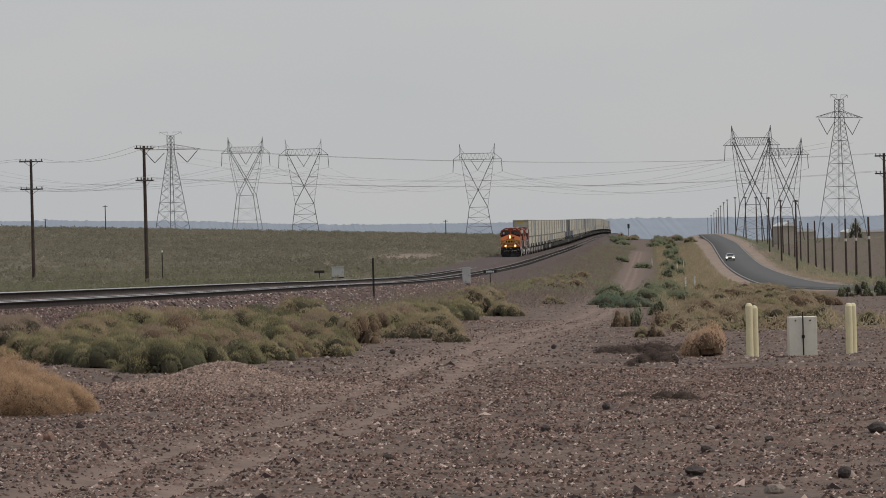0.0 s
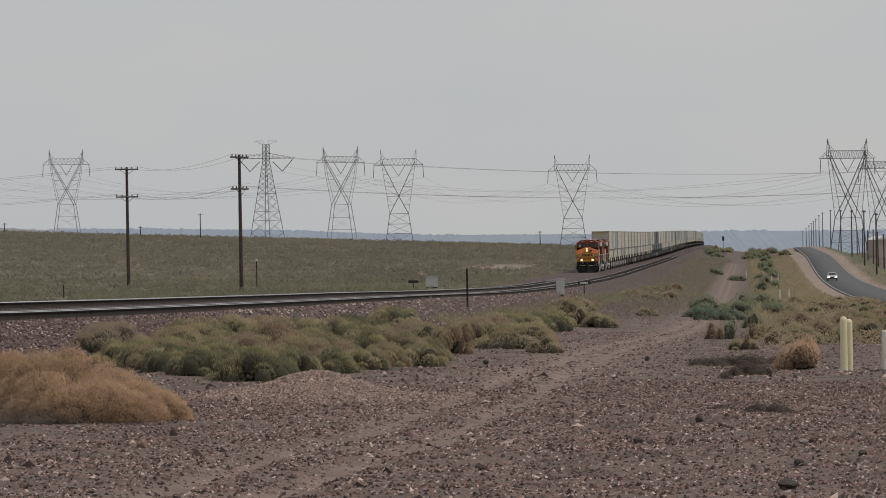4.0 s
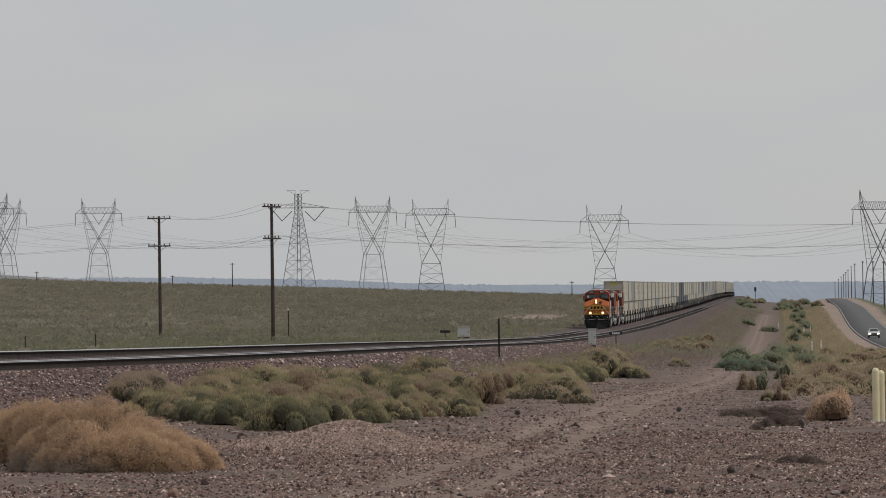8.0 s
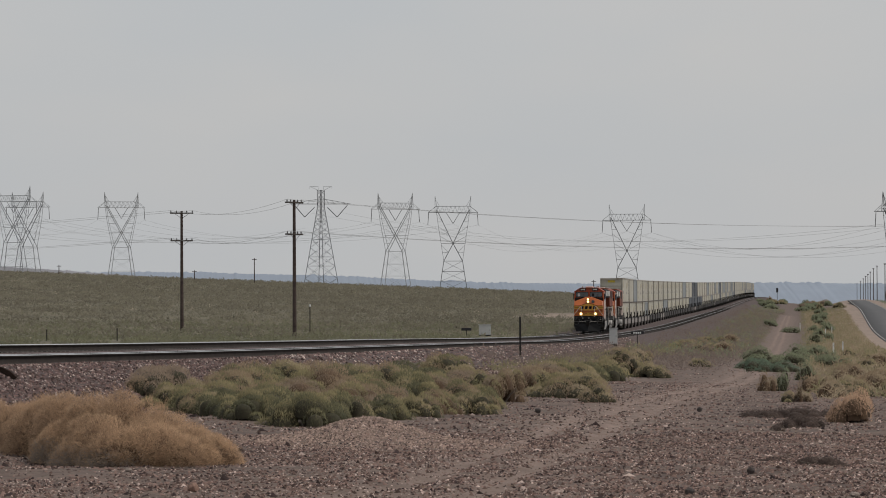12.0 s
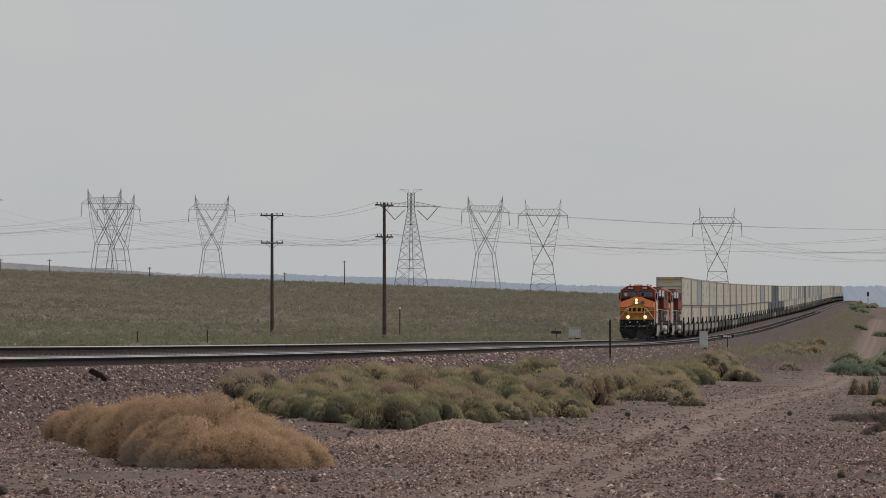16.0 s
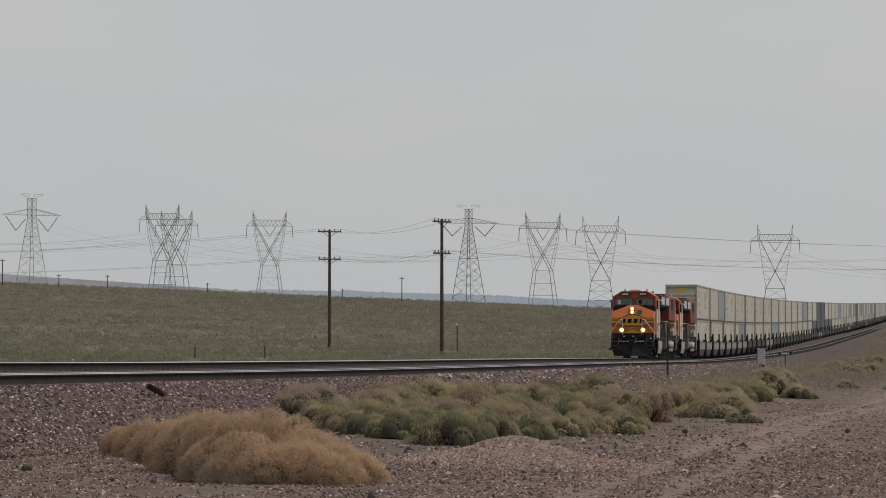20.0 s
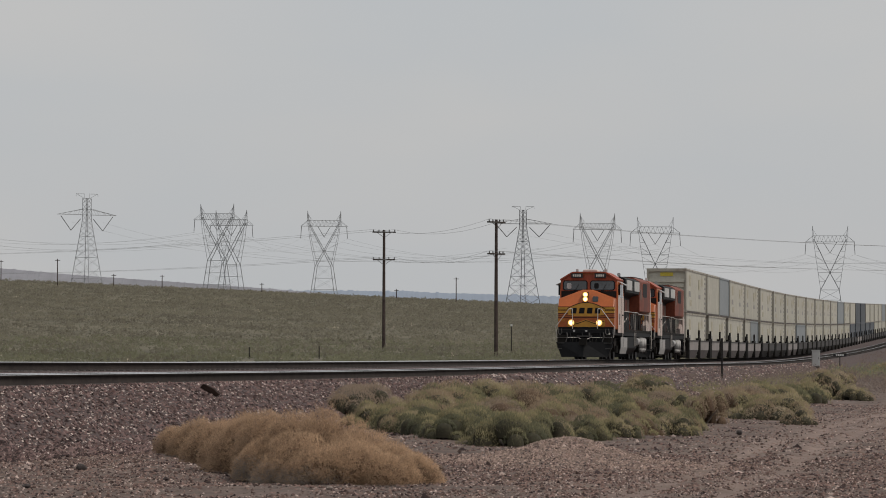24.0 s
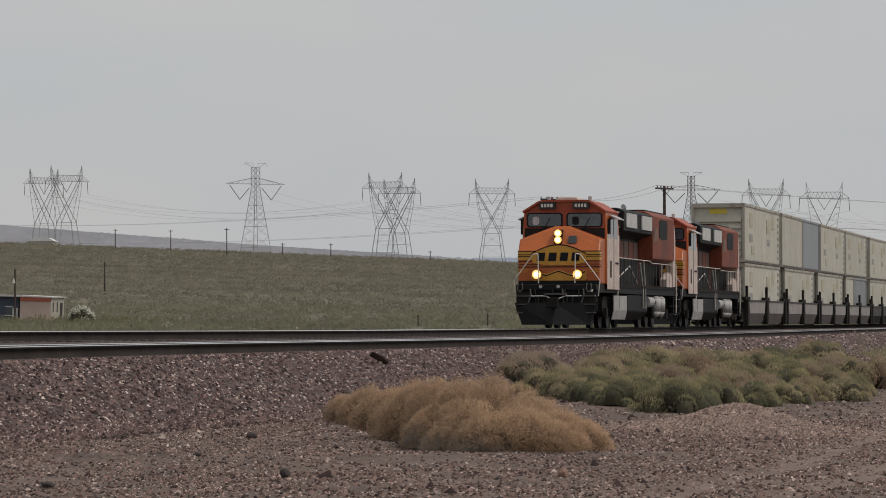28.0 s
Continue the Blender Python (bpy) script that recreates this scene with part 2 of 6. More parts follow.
def land(x, y):
    """Height of the ground, without its fine relief."""
    x, y = np.asarray(x, dtype=float), np.asarray(y, dtype=float)
    q = off_track(x, y)
    cols = np.stack([smooth_interp(y, LAND_Y, z) for z in LAND_Z])
    k = np.clip(np.searchsorted(LAND_Q, q) - 1, 0, len(LAND_Q) - 2)
    f = np.clip((q - LAND_Q[k]) / (LAND_Q[k + 1] - LAND_Q[k]), 0, 1)
    idx = np.indices(q.shape) if q.ndim else ()
    near = cols[(k, *idx)] * (1 - f) + cols[(k + 1, *idx)] * f
    # the desert behind the tracks: level, then a long even rise to its skyline
    far_d = np.clip((y - 380) / (1500 - 380), 0, 1.05)
    sky_z = 17.3 - DESERT_RISE * x * 1500 / np.maximum(y, 300)
    desert = -0.85 + far_d * (sky_z + 0.85)
    base = np.where(q > 2, near, desert)
    # ballast bed: flat shoulders, sloping sides
    top = rail_z(y, q) - 0.20
    side = np.where(q > 2, q - (SPACING + 2.0), -2.0 - q)
    bank = np.where(side < 0, top, top - side / 1.75)
    bank = np.where(side > 12, -99, bank)
    return np.maximum(base, bank)


def land_at(x, y):
    return float(land(np.array([x]), np.array([y]))[0])


# ---- ground: one sheet to the horizon ----
def noise_field(x, y, scale, seed):
    """Smooth value noise on a lattice."""
    rng = np.random.RandomState(seed)
    t = rng.rand(256, 256)
    u, v = x / scale, y / scale
    i, j = np.floor(u).astype(int), np.floor(v).astype(int)
    a, b = u - i, v - j
    a, b = a * a * (3 - 2 * a), b * b * (3 - 2 * b)
    g = lambda p, q: t[p % 256, q % 256]
    return (g(i, j) * (1 - a) + g(i + 1, j) * a) * (1 - b) + (g(i, j + 1) * (1 - a) + g(i + 1, j + 1) * a) * b - 0.5


LANE_Y = np.array([-20, 22, 27, 32, 40, 50, 68, 87, 104, 125, 160, 229, 434, 900])
LANE_X = np.array([-6.0, 0.7, 1.9, 3.25, 4.85, 6.65, 9.7, 13.4, 17.0, 21.9, 29.4, 43.3, 84.0, 177.0])


def wheel_ruts(x, y):
    """How far a place belongs to the two wheel ruts, and to the whole dirt lane that runs up beside the line."""
    d = np.abs(x - smooth_interp(y, LANE_Y, LANE_X)) + 0.22 * noise_field(x, y, 3.0, 8)
    return np.exp(-((d - 0.46) / 0.20) ** 2), np.exp(-(d / (1.6 + 0.0006 * np.maximum(y, 0))) ** 4)


def sand_patch(q, y):
    """A bare sandy flat behind the railway."""
    return np.exp(-((y - 585) / 42) ** 4 - ((q + 17 + 0.03 * (y - 585)) / 5.5) ** 4) * np.clip(1.1 + 1.2 * noise_field(q, y, 6.0, 15), 0, 1)


def ground_z(x, y):
    x, y = np.asarray(x, dtype=float), np.asarray(y, dtype=float)
    z = land(x, y)
    q = off_track(x, y)
    bed = np.clip((q - 9.0) / 2.5, 0, 1)
    near = np.clip((260 - y) / 120, 0, 1) * np.clip((y - 8) / 14, 0, 1)
    rut, lane = wheel_ruts(x, y)
    z = z + bed * near * (0.20 * noise_field(x, y, 9.0, 3) + 0.12 * noise_field(x, y, 2.3, 4) * (1 - 0.7 * lane) - 0.06 * rut)
    z = z + near * (0.06 * noise_field(x, y, 0.55, 5)) * np.clip((q - 6.0) / 1.0, 0, 1)
    # blown sand under the tumbleweeds, and a low heap of gravel beside the dirt lane
    z = z + 0.14 * np.exp(-(((x + 1.0) / 1.1) ** 2 + ((y - 42.0) / 2.2) ** 2))
    z = z + 0.27 * np.exp(-(((x - 3.75) / 0.8) ** 2 + ((y - 47.0) / 2.0) ** 2))
    return z


def spaced(*runs):
    out = []
    for a, b, step in runs:
        out.extend(np.arange(a, b, step))
    return np.array(out + [runs[-1][1]])


grid_q = spaced((-2600, -400, 120), (-400, -60, 20), (-60, -12, 4), (-12, 2, 0.5), (2, 30, 0.16), (30, 80, 1.2), (80, 240, 10), (240, 2400, 120))
grid_y = spaced((-160, 0, 20), (0, 22, 2), (22, 70, 0.2), (70, 120, 0.5), (120, 300, 3), (300, 900, 12), (900, 2200, 40), (2200, 4700, 250))
gq, gy = np.meshgrid(grid_q, grid_y)
gx = TRACK_X + TRACK_M * gy + gq / ACROSS
gz = ground_z(gx, gy)
nq, ny = len(grid_q), len(grid_y)
first = (np.arange(ny - 1)[:, None] * nq + np.arange(nq - 1)[None, :]).ravel()

def ground_material():
    """Stony dirt, pale dust in the lanes, purple-brown ballast on the bank and olive-brown soil under the desert scrub."""
    m = material("stony_desert_dirt", (0.120, 0.087, 0.073), 0.95, 0, 0.34, 1.4, bump=0.8, bump_scale=14)
    n, l = m.node_tree.nodes, m.node_tree.links
    b = n["Principled BSDF"]
    out = b.inputs["Base Color"].links[0].from_socket
    tc = n.new("ShaderNodeTexCoord")
    for name, color, grain in (("bank", (0.080, 0.058, 0.055), 9.0), ("scrub", (0.118, 0.105, 0.070), 0.05), ("shoulder", (0.255, 0.195, 0.160), 0.4), ("lane", (0.200, 0.145, 0.120), 1.6)):
        a = n.new("ShaderNodeAttribute")
        a.attribute_name = name
        t = n.new("ShaderNodeTexNoise")
        t.inputs["Scale"].default_value, t.inputs["Detail"].default_value = grain, 5
        l.new(tc.outputs["Object"], t.inputs["Vector"])
        r = n.new("ShaderNodeMapRange")
        r.inputs["From Min"].default_value, r.inputs["From Max"].default_value, r.inputs["To Min"].default_value, r.inputs["To Max"].default_value = 0.3, 0.7, 0.72, 1.28
        l.new(t.outputs["Fac"], r.inputs["Value"])
        v = n.new("ShaderNodeHueSaturation")
        v.inputs["Color"].default_value = (*color, 1)
        l.new(r.outputs[0], v.inputs["Value"])
        x = n.new("ShaderNodeMix")
        x.data_type = "RGBA"
        l.new(a.outputs["Fac"], x.inputs[0]), l.new(out, x.inputs[6]), l.new(v.outputs[0], x.inputs[7])
        out = x.outputs[2]
    l.new(out, b.inputs["Base Color"])
    return m


ground_me = fast_mesh("ground", np.stack([gx, gy, gz], -1).reshape(-1, 3), np.stack([first, first + 1, first + nq + 1, first + nq], 1), ground_material(), True)
rut_mask, lane_mask = wheel_ruts(gx, gy)
road_off = np.abs(gx - ROAD_X - ROAD_M * gy - 0.00122 * np.clip(400 - gy, 0, 150) ** 2)
masks = {
    "bank": np.clip((9.2 + 6.0 * np.clip((gy - 120) / 180, 0, 1) + 0.9 * noise_field(gx, gy, 1.7, 6) - gq) / 0.6, 0, 1) * np.clip((gq + 4.5) / 0.6, 0, 1),
    "scrub": np.clip((-4.0 - gq) / 3.0, 0, 1),
    "shoulder": np.clip((9.0 + 3 * noise_field(gx, gy, 8, 9) - road_off) / 1.0, 0, 1) * np.clip((gy - 230) / 60, 0, 1) + sand_patch(gq, gy),
    "lane": np.clip(0.30 * lane_mask * np.clip((gy - 45) / 25, 0, 1) + 0.75 * rut_mask + 0.15 * lane_mask, 0, 1) * np.clip((gq - 10) / 2, 0, 1),
}
for name, values in masks.items():
    ground_me.attributes.new(name, "FLOAT", "POINT").data.foreach_set("value", values.astype(np.float32).ravel())
ground = new("ground", ground_me)
tagged(ground, "stony brown desert ground with wheel ruts, rising to scrubland behind the railway", "ground", kind="structure")

# ---- tracks ----
RAIL_SHAPE = ((-0.070, -0.185), (0.070, -0.185), (0.070, -0.172), (0.012, -0.150), (0.010, -0.045), (0.036, -0.036), (0.037, -0.006), (0.030, 0.0),
              (-0.030, 0.0), (-0.037, -0.006), (-0.036, -0.036), (-0.010, -0.045), (-0.012, -0.150), (-0.070, -0.172))
rail_ys = spaced((-60, 40, 10), (40, 200, 4), (200, 700, 10), (700, 2300, 25))


def sweep(name, outline, q, mat, closed=True):
    n = len(outline)
    verts, faces = [], []
    for y in rail_ys:
        for dq, dz in outline:
            verts.append(track_point(y, q + dq, dz))
    for k in range(len(rail_ys) - 1):
        for i in range(n if closed else n - 1):
            j = (i + 1) % n
            faces.append((k * n + i, k * n + j, (k + 1) * n + j, (k + 1) * n + i))
    return new(name, fast_mesh(name, verts, faces, mat))


for name, base in (("far", 0.0), ("near", SPACING)):
    for side in (-1, 1):
        q = base + side * 0.7525
        rail = tagged(sweep("rail", RAIL_SHAPE, q, MAT["rail"]), "rusty steel rail with a polished head on the ballast", "rail", "rails of the two tracks", "structure")
        head = sweep("rail_head", ((-0.031, 0.001), (-0.024, 0.005), (0.024, 0.005), (0.031, 0.001), (0.0365, -0.004), (0.0365, -0.014)), q, MAT["steel_head"], False)
        head.parent = rail


# ---- the train: all pieces face -y, with y counted backwards from the front coupler and z from the rail heads ----
def truck(parent, y0, mat):
    """A three-axle locomotive bogie from y0 to y0 + 4.9."""
    t = part("bogie", Mesh().box(-0.62, 0.62, y0 + 0.2, y0 + 4.7, 0.45, 0.95), MAT["grime"], parent)
    for x in (-1, 1):
        frame_line = [(y0, 0.95), (y0 + 0.25, 0.55), (y0 + 0.8, 0.42), (y0 + 1.35, 0.7), (y0 + 1.95, 0.7), (y0 + 2.2, 0.42), (y0 + 2.75, 0.42), (y0 + 3.0, 0.7),
                      (y0 + 3.6, 0.7), (y0 + 4.1, 0.42), (y0 + 4.65, 0.55), (y0 + 4.9, 0.95), (y0 + 4.5, 1.16), (y0 + 0.4, 1.16)]
        part("side_frame", Mesh().slab(frame_line, x * 1.12, x * 1.30), MAT["grime"], t)
        for k in range(3):
            yc = y0 + 0.55 + 1.9 * k
            part("axle_box", Mesh().box(min(x * 1.30, x * 1.42), max(x * 1.30, x * 1.42), yc - 0.19, yc + 0.19, 0.36, 0.74), MAT["grime"], t)
        for k in range(2):
            yc = y0 + 1.5 + 1.9 * k
            part("spring", Mesh().tube((x * 1.36, yc, 0.42), (x * 1.36, yc, 0.98), 0.13, n=10), MAT["grime"], t)
    for k in range(3):
        yc = y0 + 0.55 + 1.9 * k
        w = part("wheelset", Mesh().tube((-0.70, yc, 0.53), (0.70, yc, 0.53), 0.10, n=10), MAT["grime"], t)
        for x in (-1, 1):
            part("wheel", Mesh().tube((x * 0.70, yc, 0.53), (x * 0.84, yc, 0.53), 0.53, n=20).tube((x * 0.68, yc, 0.53), (x * 0.71, yc, 0.53), 0.56, n=20), MAT["steel_wheel"], t)
    return t


def locomotive(lit):
    loco = thing("locomotive", "orange, yellow and black diesel freight locomotive with lit headlamps" if lit else
                 "orange and black diesel freight locomotive coupled second", "locomotive", "locomotives of the train")
    # frame and front end
    part("underframe", Mesh().box(-1.46, 1.46, 1.0, 21.4, 1.28, 1.60), MAT["black"], loco, bevel=0.02)
    part("front_platform", Mesh().box(-1.46, 1.46, 0.42, 1.0, 1.36, 1.58), MAT["black"], loco, bevel=0.02)
    part("pilot_plate", Mesh().box(-1.46, 1.46, 0.50, 0.66, 0.62, 1.40), MAT["black"], loco)
    plow = Mesh()
    plow.add([(-1.52, 0.45, 0.92), (0, -0.05, 0.92), (1.52, 0.45, 0.92), (-1.22, 0.28, 0.13), (0, -0.30, 0.13), (1.22, 0.28, 0.13),
              (-1.52, 0.60, 0.92), (1.52, 0.60, 0.92), (-1.22, 0.60, 0.13), (1.22, 0.60, 0.13)],
             [(0, 1, 4, 3), (1, 2, 5, 4), (0, 3, 8, 6), (2, 7, 9, 5), (6, 8, 9, 7), (0, 6, 7, 2, 1), (3, 4, 5, 9, 8)])
    part("snow_plow", plow, MAT["black"], loco, "black steel snow plow")
    part("coupler", Mesh().box(-0.14, 0.14, -0.28, 0.5, 0.80, 1.04).box(-0.22, 0.20, -0.42, -0.16, 0.74, 1.10), MAT["grime"], loco, bevel=0.03)
    for x in (-0.62, -0.42, 0.42, 0.62):
        part("air_hose", Mesh().path([(x, 0.5, 1.2), (x, 0.25, 1.0), (x * 0.9, 0.15, 0.72), (x * 0.75, 0.28, 0.5)], 0.028), MAT["grime"], loco)
    for x in (-1.18, 1.18):
        part("step_well", Mesh().box(x - 0.24, x + 0.24, 0.36, 0.50, 0.78, 1.30), MAT["grime"], loco)
        for z in (0.55, 0.85, 1.15):
            part("step", Mesh().box(x - 0.24, x + 0.24, 0.28, 0.62, z, z + 0.035), MAT["stanchion"], loco)
    part("uncoupling_bar", Mesh().path([(-1.45, 0.36, 1.16), (-0.35, 0.30, 1.16), (-0.1, 0.1, 1.05), (0.1, 0.1, 1.05), (0.35, 0.30, 1.16), (1.45, 0.36, 1.16)], 0.018), MAT["handrail"], loco)
    # nose
    low = [(-1.49, 1.60), (1.49, 1.60), (1.49, 3.22), (0.26, 3.70), (-0.26, 3.70), (-1.49, 3.22)]
    nose = Mesh()
    slope = lambda z: 1.02 + (0.0 if z < 2.75 else (z - 2.75) * 0.75)
    zs = [(-1.49, 1.60), (1.49, 1.60), (1.49, 2.75), (-1.49, 2.75)]
    nose.add([(x, slope(z), z) for x, z in zs] + [(1.49, slope(3.22), 3.22), (0.26, slope(3.70), 3.70), (-0.26, slope(3.70), 3.70), (-1.49, slope(3.22), 3.22)] +
             [(x, 3.0, z) for x, z in low],
             [(0, 1, 2, 3), (3, 2, 4, 5, 6, 7), (13, 12, 11, 10, 9, 8), (0, 8, 9, 1), (1, 9, 10, 4, 2), (4, 10, 11, 5), (5, 11, 12, 6), (6, 12, 13, 7), (7, 13, 8, 0, 3)])
    part("nose", nose, MAT["orange"], loco, bevel=0.05)
    f = 1.012
    part("nose_stripe", Mesh().box(-1.492, 1.492, f - 0.004, f + 0.5, 2.46, 2.76), MAT["yellow"], loco, "yellow band round the nose")
    for z in (2.41, 2.58, 2.64, 2.77):
        part("stripe_edge", Mesh().box(-1.494, 1.494, f - 0.010, f + 0.45, z, z + 0.026), MAT["black"], loco)
    for z, w in ((2.20, 0.03), (2.30, 0.02)):
        part("stripe_edge", Mesh().box(-1.494, 1.494, f - 0.010, f + 0.45, z, z + w), MAT["black"], loco)
    chevron = Mesh().prism([(-0.86, 1.66), (0.86, 1.66), (1.02, 1.80), (0.98, 2.10), (0.45, 1.96), (0.0, 2.12), (-0.45, 1.96), (-0.98, 2.10), (-1.02, 1.80)], f - 0.012, f + 0.02)
    part("lower_chevron", chevron, MAT["yellow"], loco, "yellow lower panel of the nose")
    part("chevron_line", Mesh().prism([(-0.98, 2.06), (-0.45, 1.92), (0.0, 2.08), (0.45, 1.92), (0.98, 2.06), (0.98, 2.02), (0.45, 1.88), (0.0, 2.04), (-0.45, 1.88), (-0.98, 2.02)], f - 0.018, f + 0.02), MAT["black"], loco)
    arch = [(-1.0 + 2.0 * k / 12, 2.50 + 0.52 * math.sin(math.pi * (0.12 + 0.76 * k / 12))) for k in range(13)]
    part("emblem", Mesh().prism([(-0.95, 2.36)] + [(-0.5, 2.28), (0.5, 2.28), (0.95, 2.36)] + arch[::-1], f - 0.022, f + 0.02), MAT["yellow"], loco, "yellow arched emblem on the nose")
    part("emblem_arch", Mesh().prism([(x, z + 0.012) for x, z in arch] + [(x, z - 0.03) for x, z in arch[::-1]], f - 0.028, f + 0.02), MAT["black"], loco)
    for k in range(4):
        x = -0.80 + 0.42 * k
        part("emblem_shape", Mesh().prism([(x, 2.43), (x + 0.28, 2.43), (x + 0.32, 2.73), (x + 0.04, 2.73)], f - 0.034, f), MAT["black"], loco)
    part("nose_door_window", Mesh().prism([(0.36, 3.06), (0.58, 3.06), (0.62, 3.10), (0.62, 3.30), (0.58, 3.34), (0.36, 3.34), (0.32, 3.30), (0.32, 3.10)], 1.22, 1.55), MAT["glass"], loco)
    part("headlamp_bezel", Mesh().prism([(-0.20, 3.06), (0.08, 3.06), (0.08, 3.56), (-0.20, 3.56)], 1.20, 1.62), MAT["black"], loco)
    for z in (3.19, 3.43):
        part("headlamp", Mesh().tube((-0.06, 1.16, z), (-0.06, 1.20, z), 0.085, n=16), MAT["lamp"] if lit else MAT["glass"], loco)
        if lit:
            part("reflector", Mesh().tube((-0.06, 1.18, z), (-0.06, 1.21, z), 0.135, n=20), MAT["reflector"], loco)
    part("nose_foot", Mesh().box(-1.47, 1.47, 0.96, 1.03, 1.58, 1.72), MAT["black"], loco)
    for z in (2.02, 2.10):
        for x in (-1, 1):
            part("pin_stripe", Mesh().box(min(x * 1.12, x * 1.485), max(x * 1.12, x * 1.485), f - 0.008, f + 0.02, z, z + 0.03), MAT["yellow"], loco)
    for x in (-0.56, 0.08):
        part("marker_lens", Mesh().tube((x, 0.40, 1.50), (x, 0.44, 1.50), 0.06, n=12), MAT["silver"], loco)
    for x in (-1.30, 1.20):
        part("hose_loop", Mesh().path([(x - 0.08, 0.45, 1.62), (x - 0.10, 0.38, 1.40), (x, 0.36, 1.30), (x + 0.10, 0.38, 1.42), (x + 0.06, 0.45, 1.62)], 0.022), MAT["stanchion"], loco)
    part("reflector_disc", Mesh().tube((1.30, 0.38, 1.36), (1.30, 0.42, 1.36), 0.055, n=12), MAT["digits"], loco)
    for k, x in enumerate((-0.95, -0.78, -0.15, 0.22, 0.30, 0.80, 0.98)):
        part("pilot_pipe", Mesh().path([(x, 0.46, 1.45), (x + 0.05, 0.34, 1.2), (x + (0.08 if k % 2 else -0.06), 0.30, 0.86)], 0.03), MAT["stanchion"] if k % 3 == 0 else MAT["black"], loco)
    part("center_drop_step", Mesh().box(-0.40, 0.40, 0.20, 0.46, 1.20, 1.26), MAT["stanchion"], loco)
    for x in (-0.74, 0.74):
        if lit:
            part("reflector", Mesh().tube((x, 0.60, 1.94), (x, 0.63, 1.94), 0.165, n=20), MAT["reflector"], loco)
        part("ditch_lamp_housing", Mesh().box(x - 0.13, x + 0.13, 0.62, 0.86, 1.80, 2.08), MAT["black"], loco)
        part("ditch_lamp", Mesh().tube((x, 0.58, 1.94), (x, 0.62, 1.94), 0.105, n=16), MAT["lamp"] if lit else MAT["glass"], loco)
    # cab
    cab_line = [(-1.55, 1.60), (1.55, 1.60), (1.55, 3.5), (1.50, 4.24), (0.95, 4.58), (0.80, 4.63), (-0.80, 4.63), (-0.95, 4.58), (-1.50, 4.24), (-1.55, 3.5)]
    part("cab", Mesh().prism(cab_line, 2.35, 5.3), MAT["orange"], loco, bevel=0.04)
    roof_line = [(1.52, 4.20), (1.54, 4.27), (0.97, 4.62), (0.82, 4.67), (-0.82, 4.67), (-0.97, 4.62), (-1.54, 4.27), (-1.52, 4.20), (-0.94, 4.55), (-0.79, 4.60), (0.79, 4.60), (0.94, 4.55)]
    part("cab_roof", Mesh().prism(roof_line, 2.22, 5.34), MAT["orange_roof"], loco)
    part("windshield_surround", Mesh().prism([(-1.49, 3.25), (1.49, 3.25), (1.46, 4.22), (1.0, 4.50), (-1.0, 4.50), (-1.46, 4.22)], 2.325, 2.37), MAT["orange_roof"], loco)
    cut = lambda x0, x1, z0, z1, c: [(x0 + c, z0), (x1 - c, z0), (x1, z0 + c), (x1, z1 - c), (x1 - c, z1), (x0 + c, z1), (x0, z1 - c), (x0, z0 + c)]
    for x0, x1 in ((-1.39, -0.07), (0.07, 1.39)):
        part("windshield_gasket", Mesh().prism(cut(x0, x1, 3.67, 4.20, 0.08), 2.300, 2.36), MAT["black"], loco)
        part("windshield", Mesh().prism(cut(x0 + 0.055, x1 - 0.055, 3.715, 4.155, 0.06), 2.288, 2.34), MAT["windshield"], loco)
        # silver patch paints the left pane's pale reflection; the right one is black
        part("seat_back", Mesh().prism(cut(x0 + 0.22, x0 + 0.46, 3.76, 4.06, 0.05), 2.284, 2.30), MAT["silver"] if x0 < 0 else MAT["black"], loco)
        part("wiper", Mesh().path([((x0 + x1) / 2, 2.27, 3.66), ((x0 + x1) / 2 + 0.2, 2.26, 4.0)], 0.012), MAT["black"], loco)
        part("wiper_motor", Mesh().box((x0 + x1) / 2 - 0.08, (x0 + x1) / 2 + 0.08, 2.24, 2.33, 3.58, 3.68), MAT["black"], loco)
        side = -1 if x0 < 0 else 1
        part("glare_panel", Mesh().prism([(side * 1.47, 3.27), (side * 0.42, 3.64), (side * 1.47, 3.64)], 2.306, 2.36), MAT["grime"], loco, "dark anti-glare panel under the windshield")
    for x in (-0.62, 0.62):
        board = part("number_board", Mesh().box(x - 0.30, x + 0.30, 2.16, 2.60, 4.34, 4.58), MAT["plate"], loco)
        for k in range(4):
            part("digit_bar", Mesh().box(x - 0.22 + k * 0.115, x - 0.14 + k * 0.115, 2.148, 2.17, 4.40, 4.52), MAT["digits"], board)
    part("roof_vent", Mesh().prism([(-0.45, 4.64), (0.45, 4.64), (0.35, 4.80), (-0.35, 4.80)], 2.9, 4.2), MAT["pale_panel"], loco, bevel=0.04)
    for x in (-0.72, 0.80):
        part("antenna", Mesh().tube((x, 3.2, 4.55), (x, 3.2, 4.82), 0.07, n=10), MAT["silver"], loco)
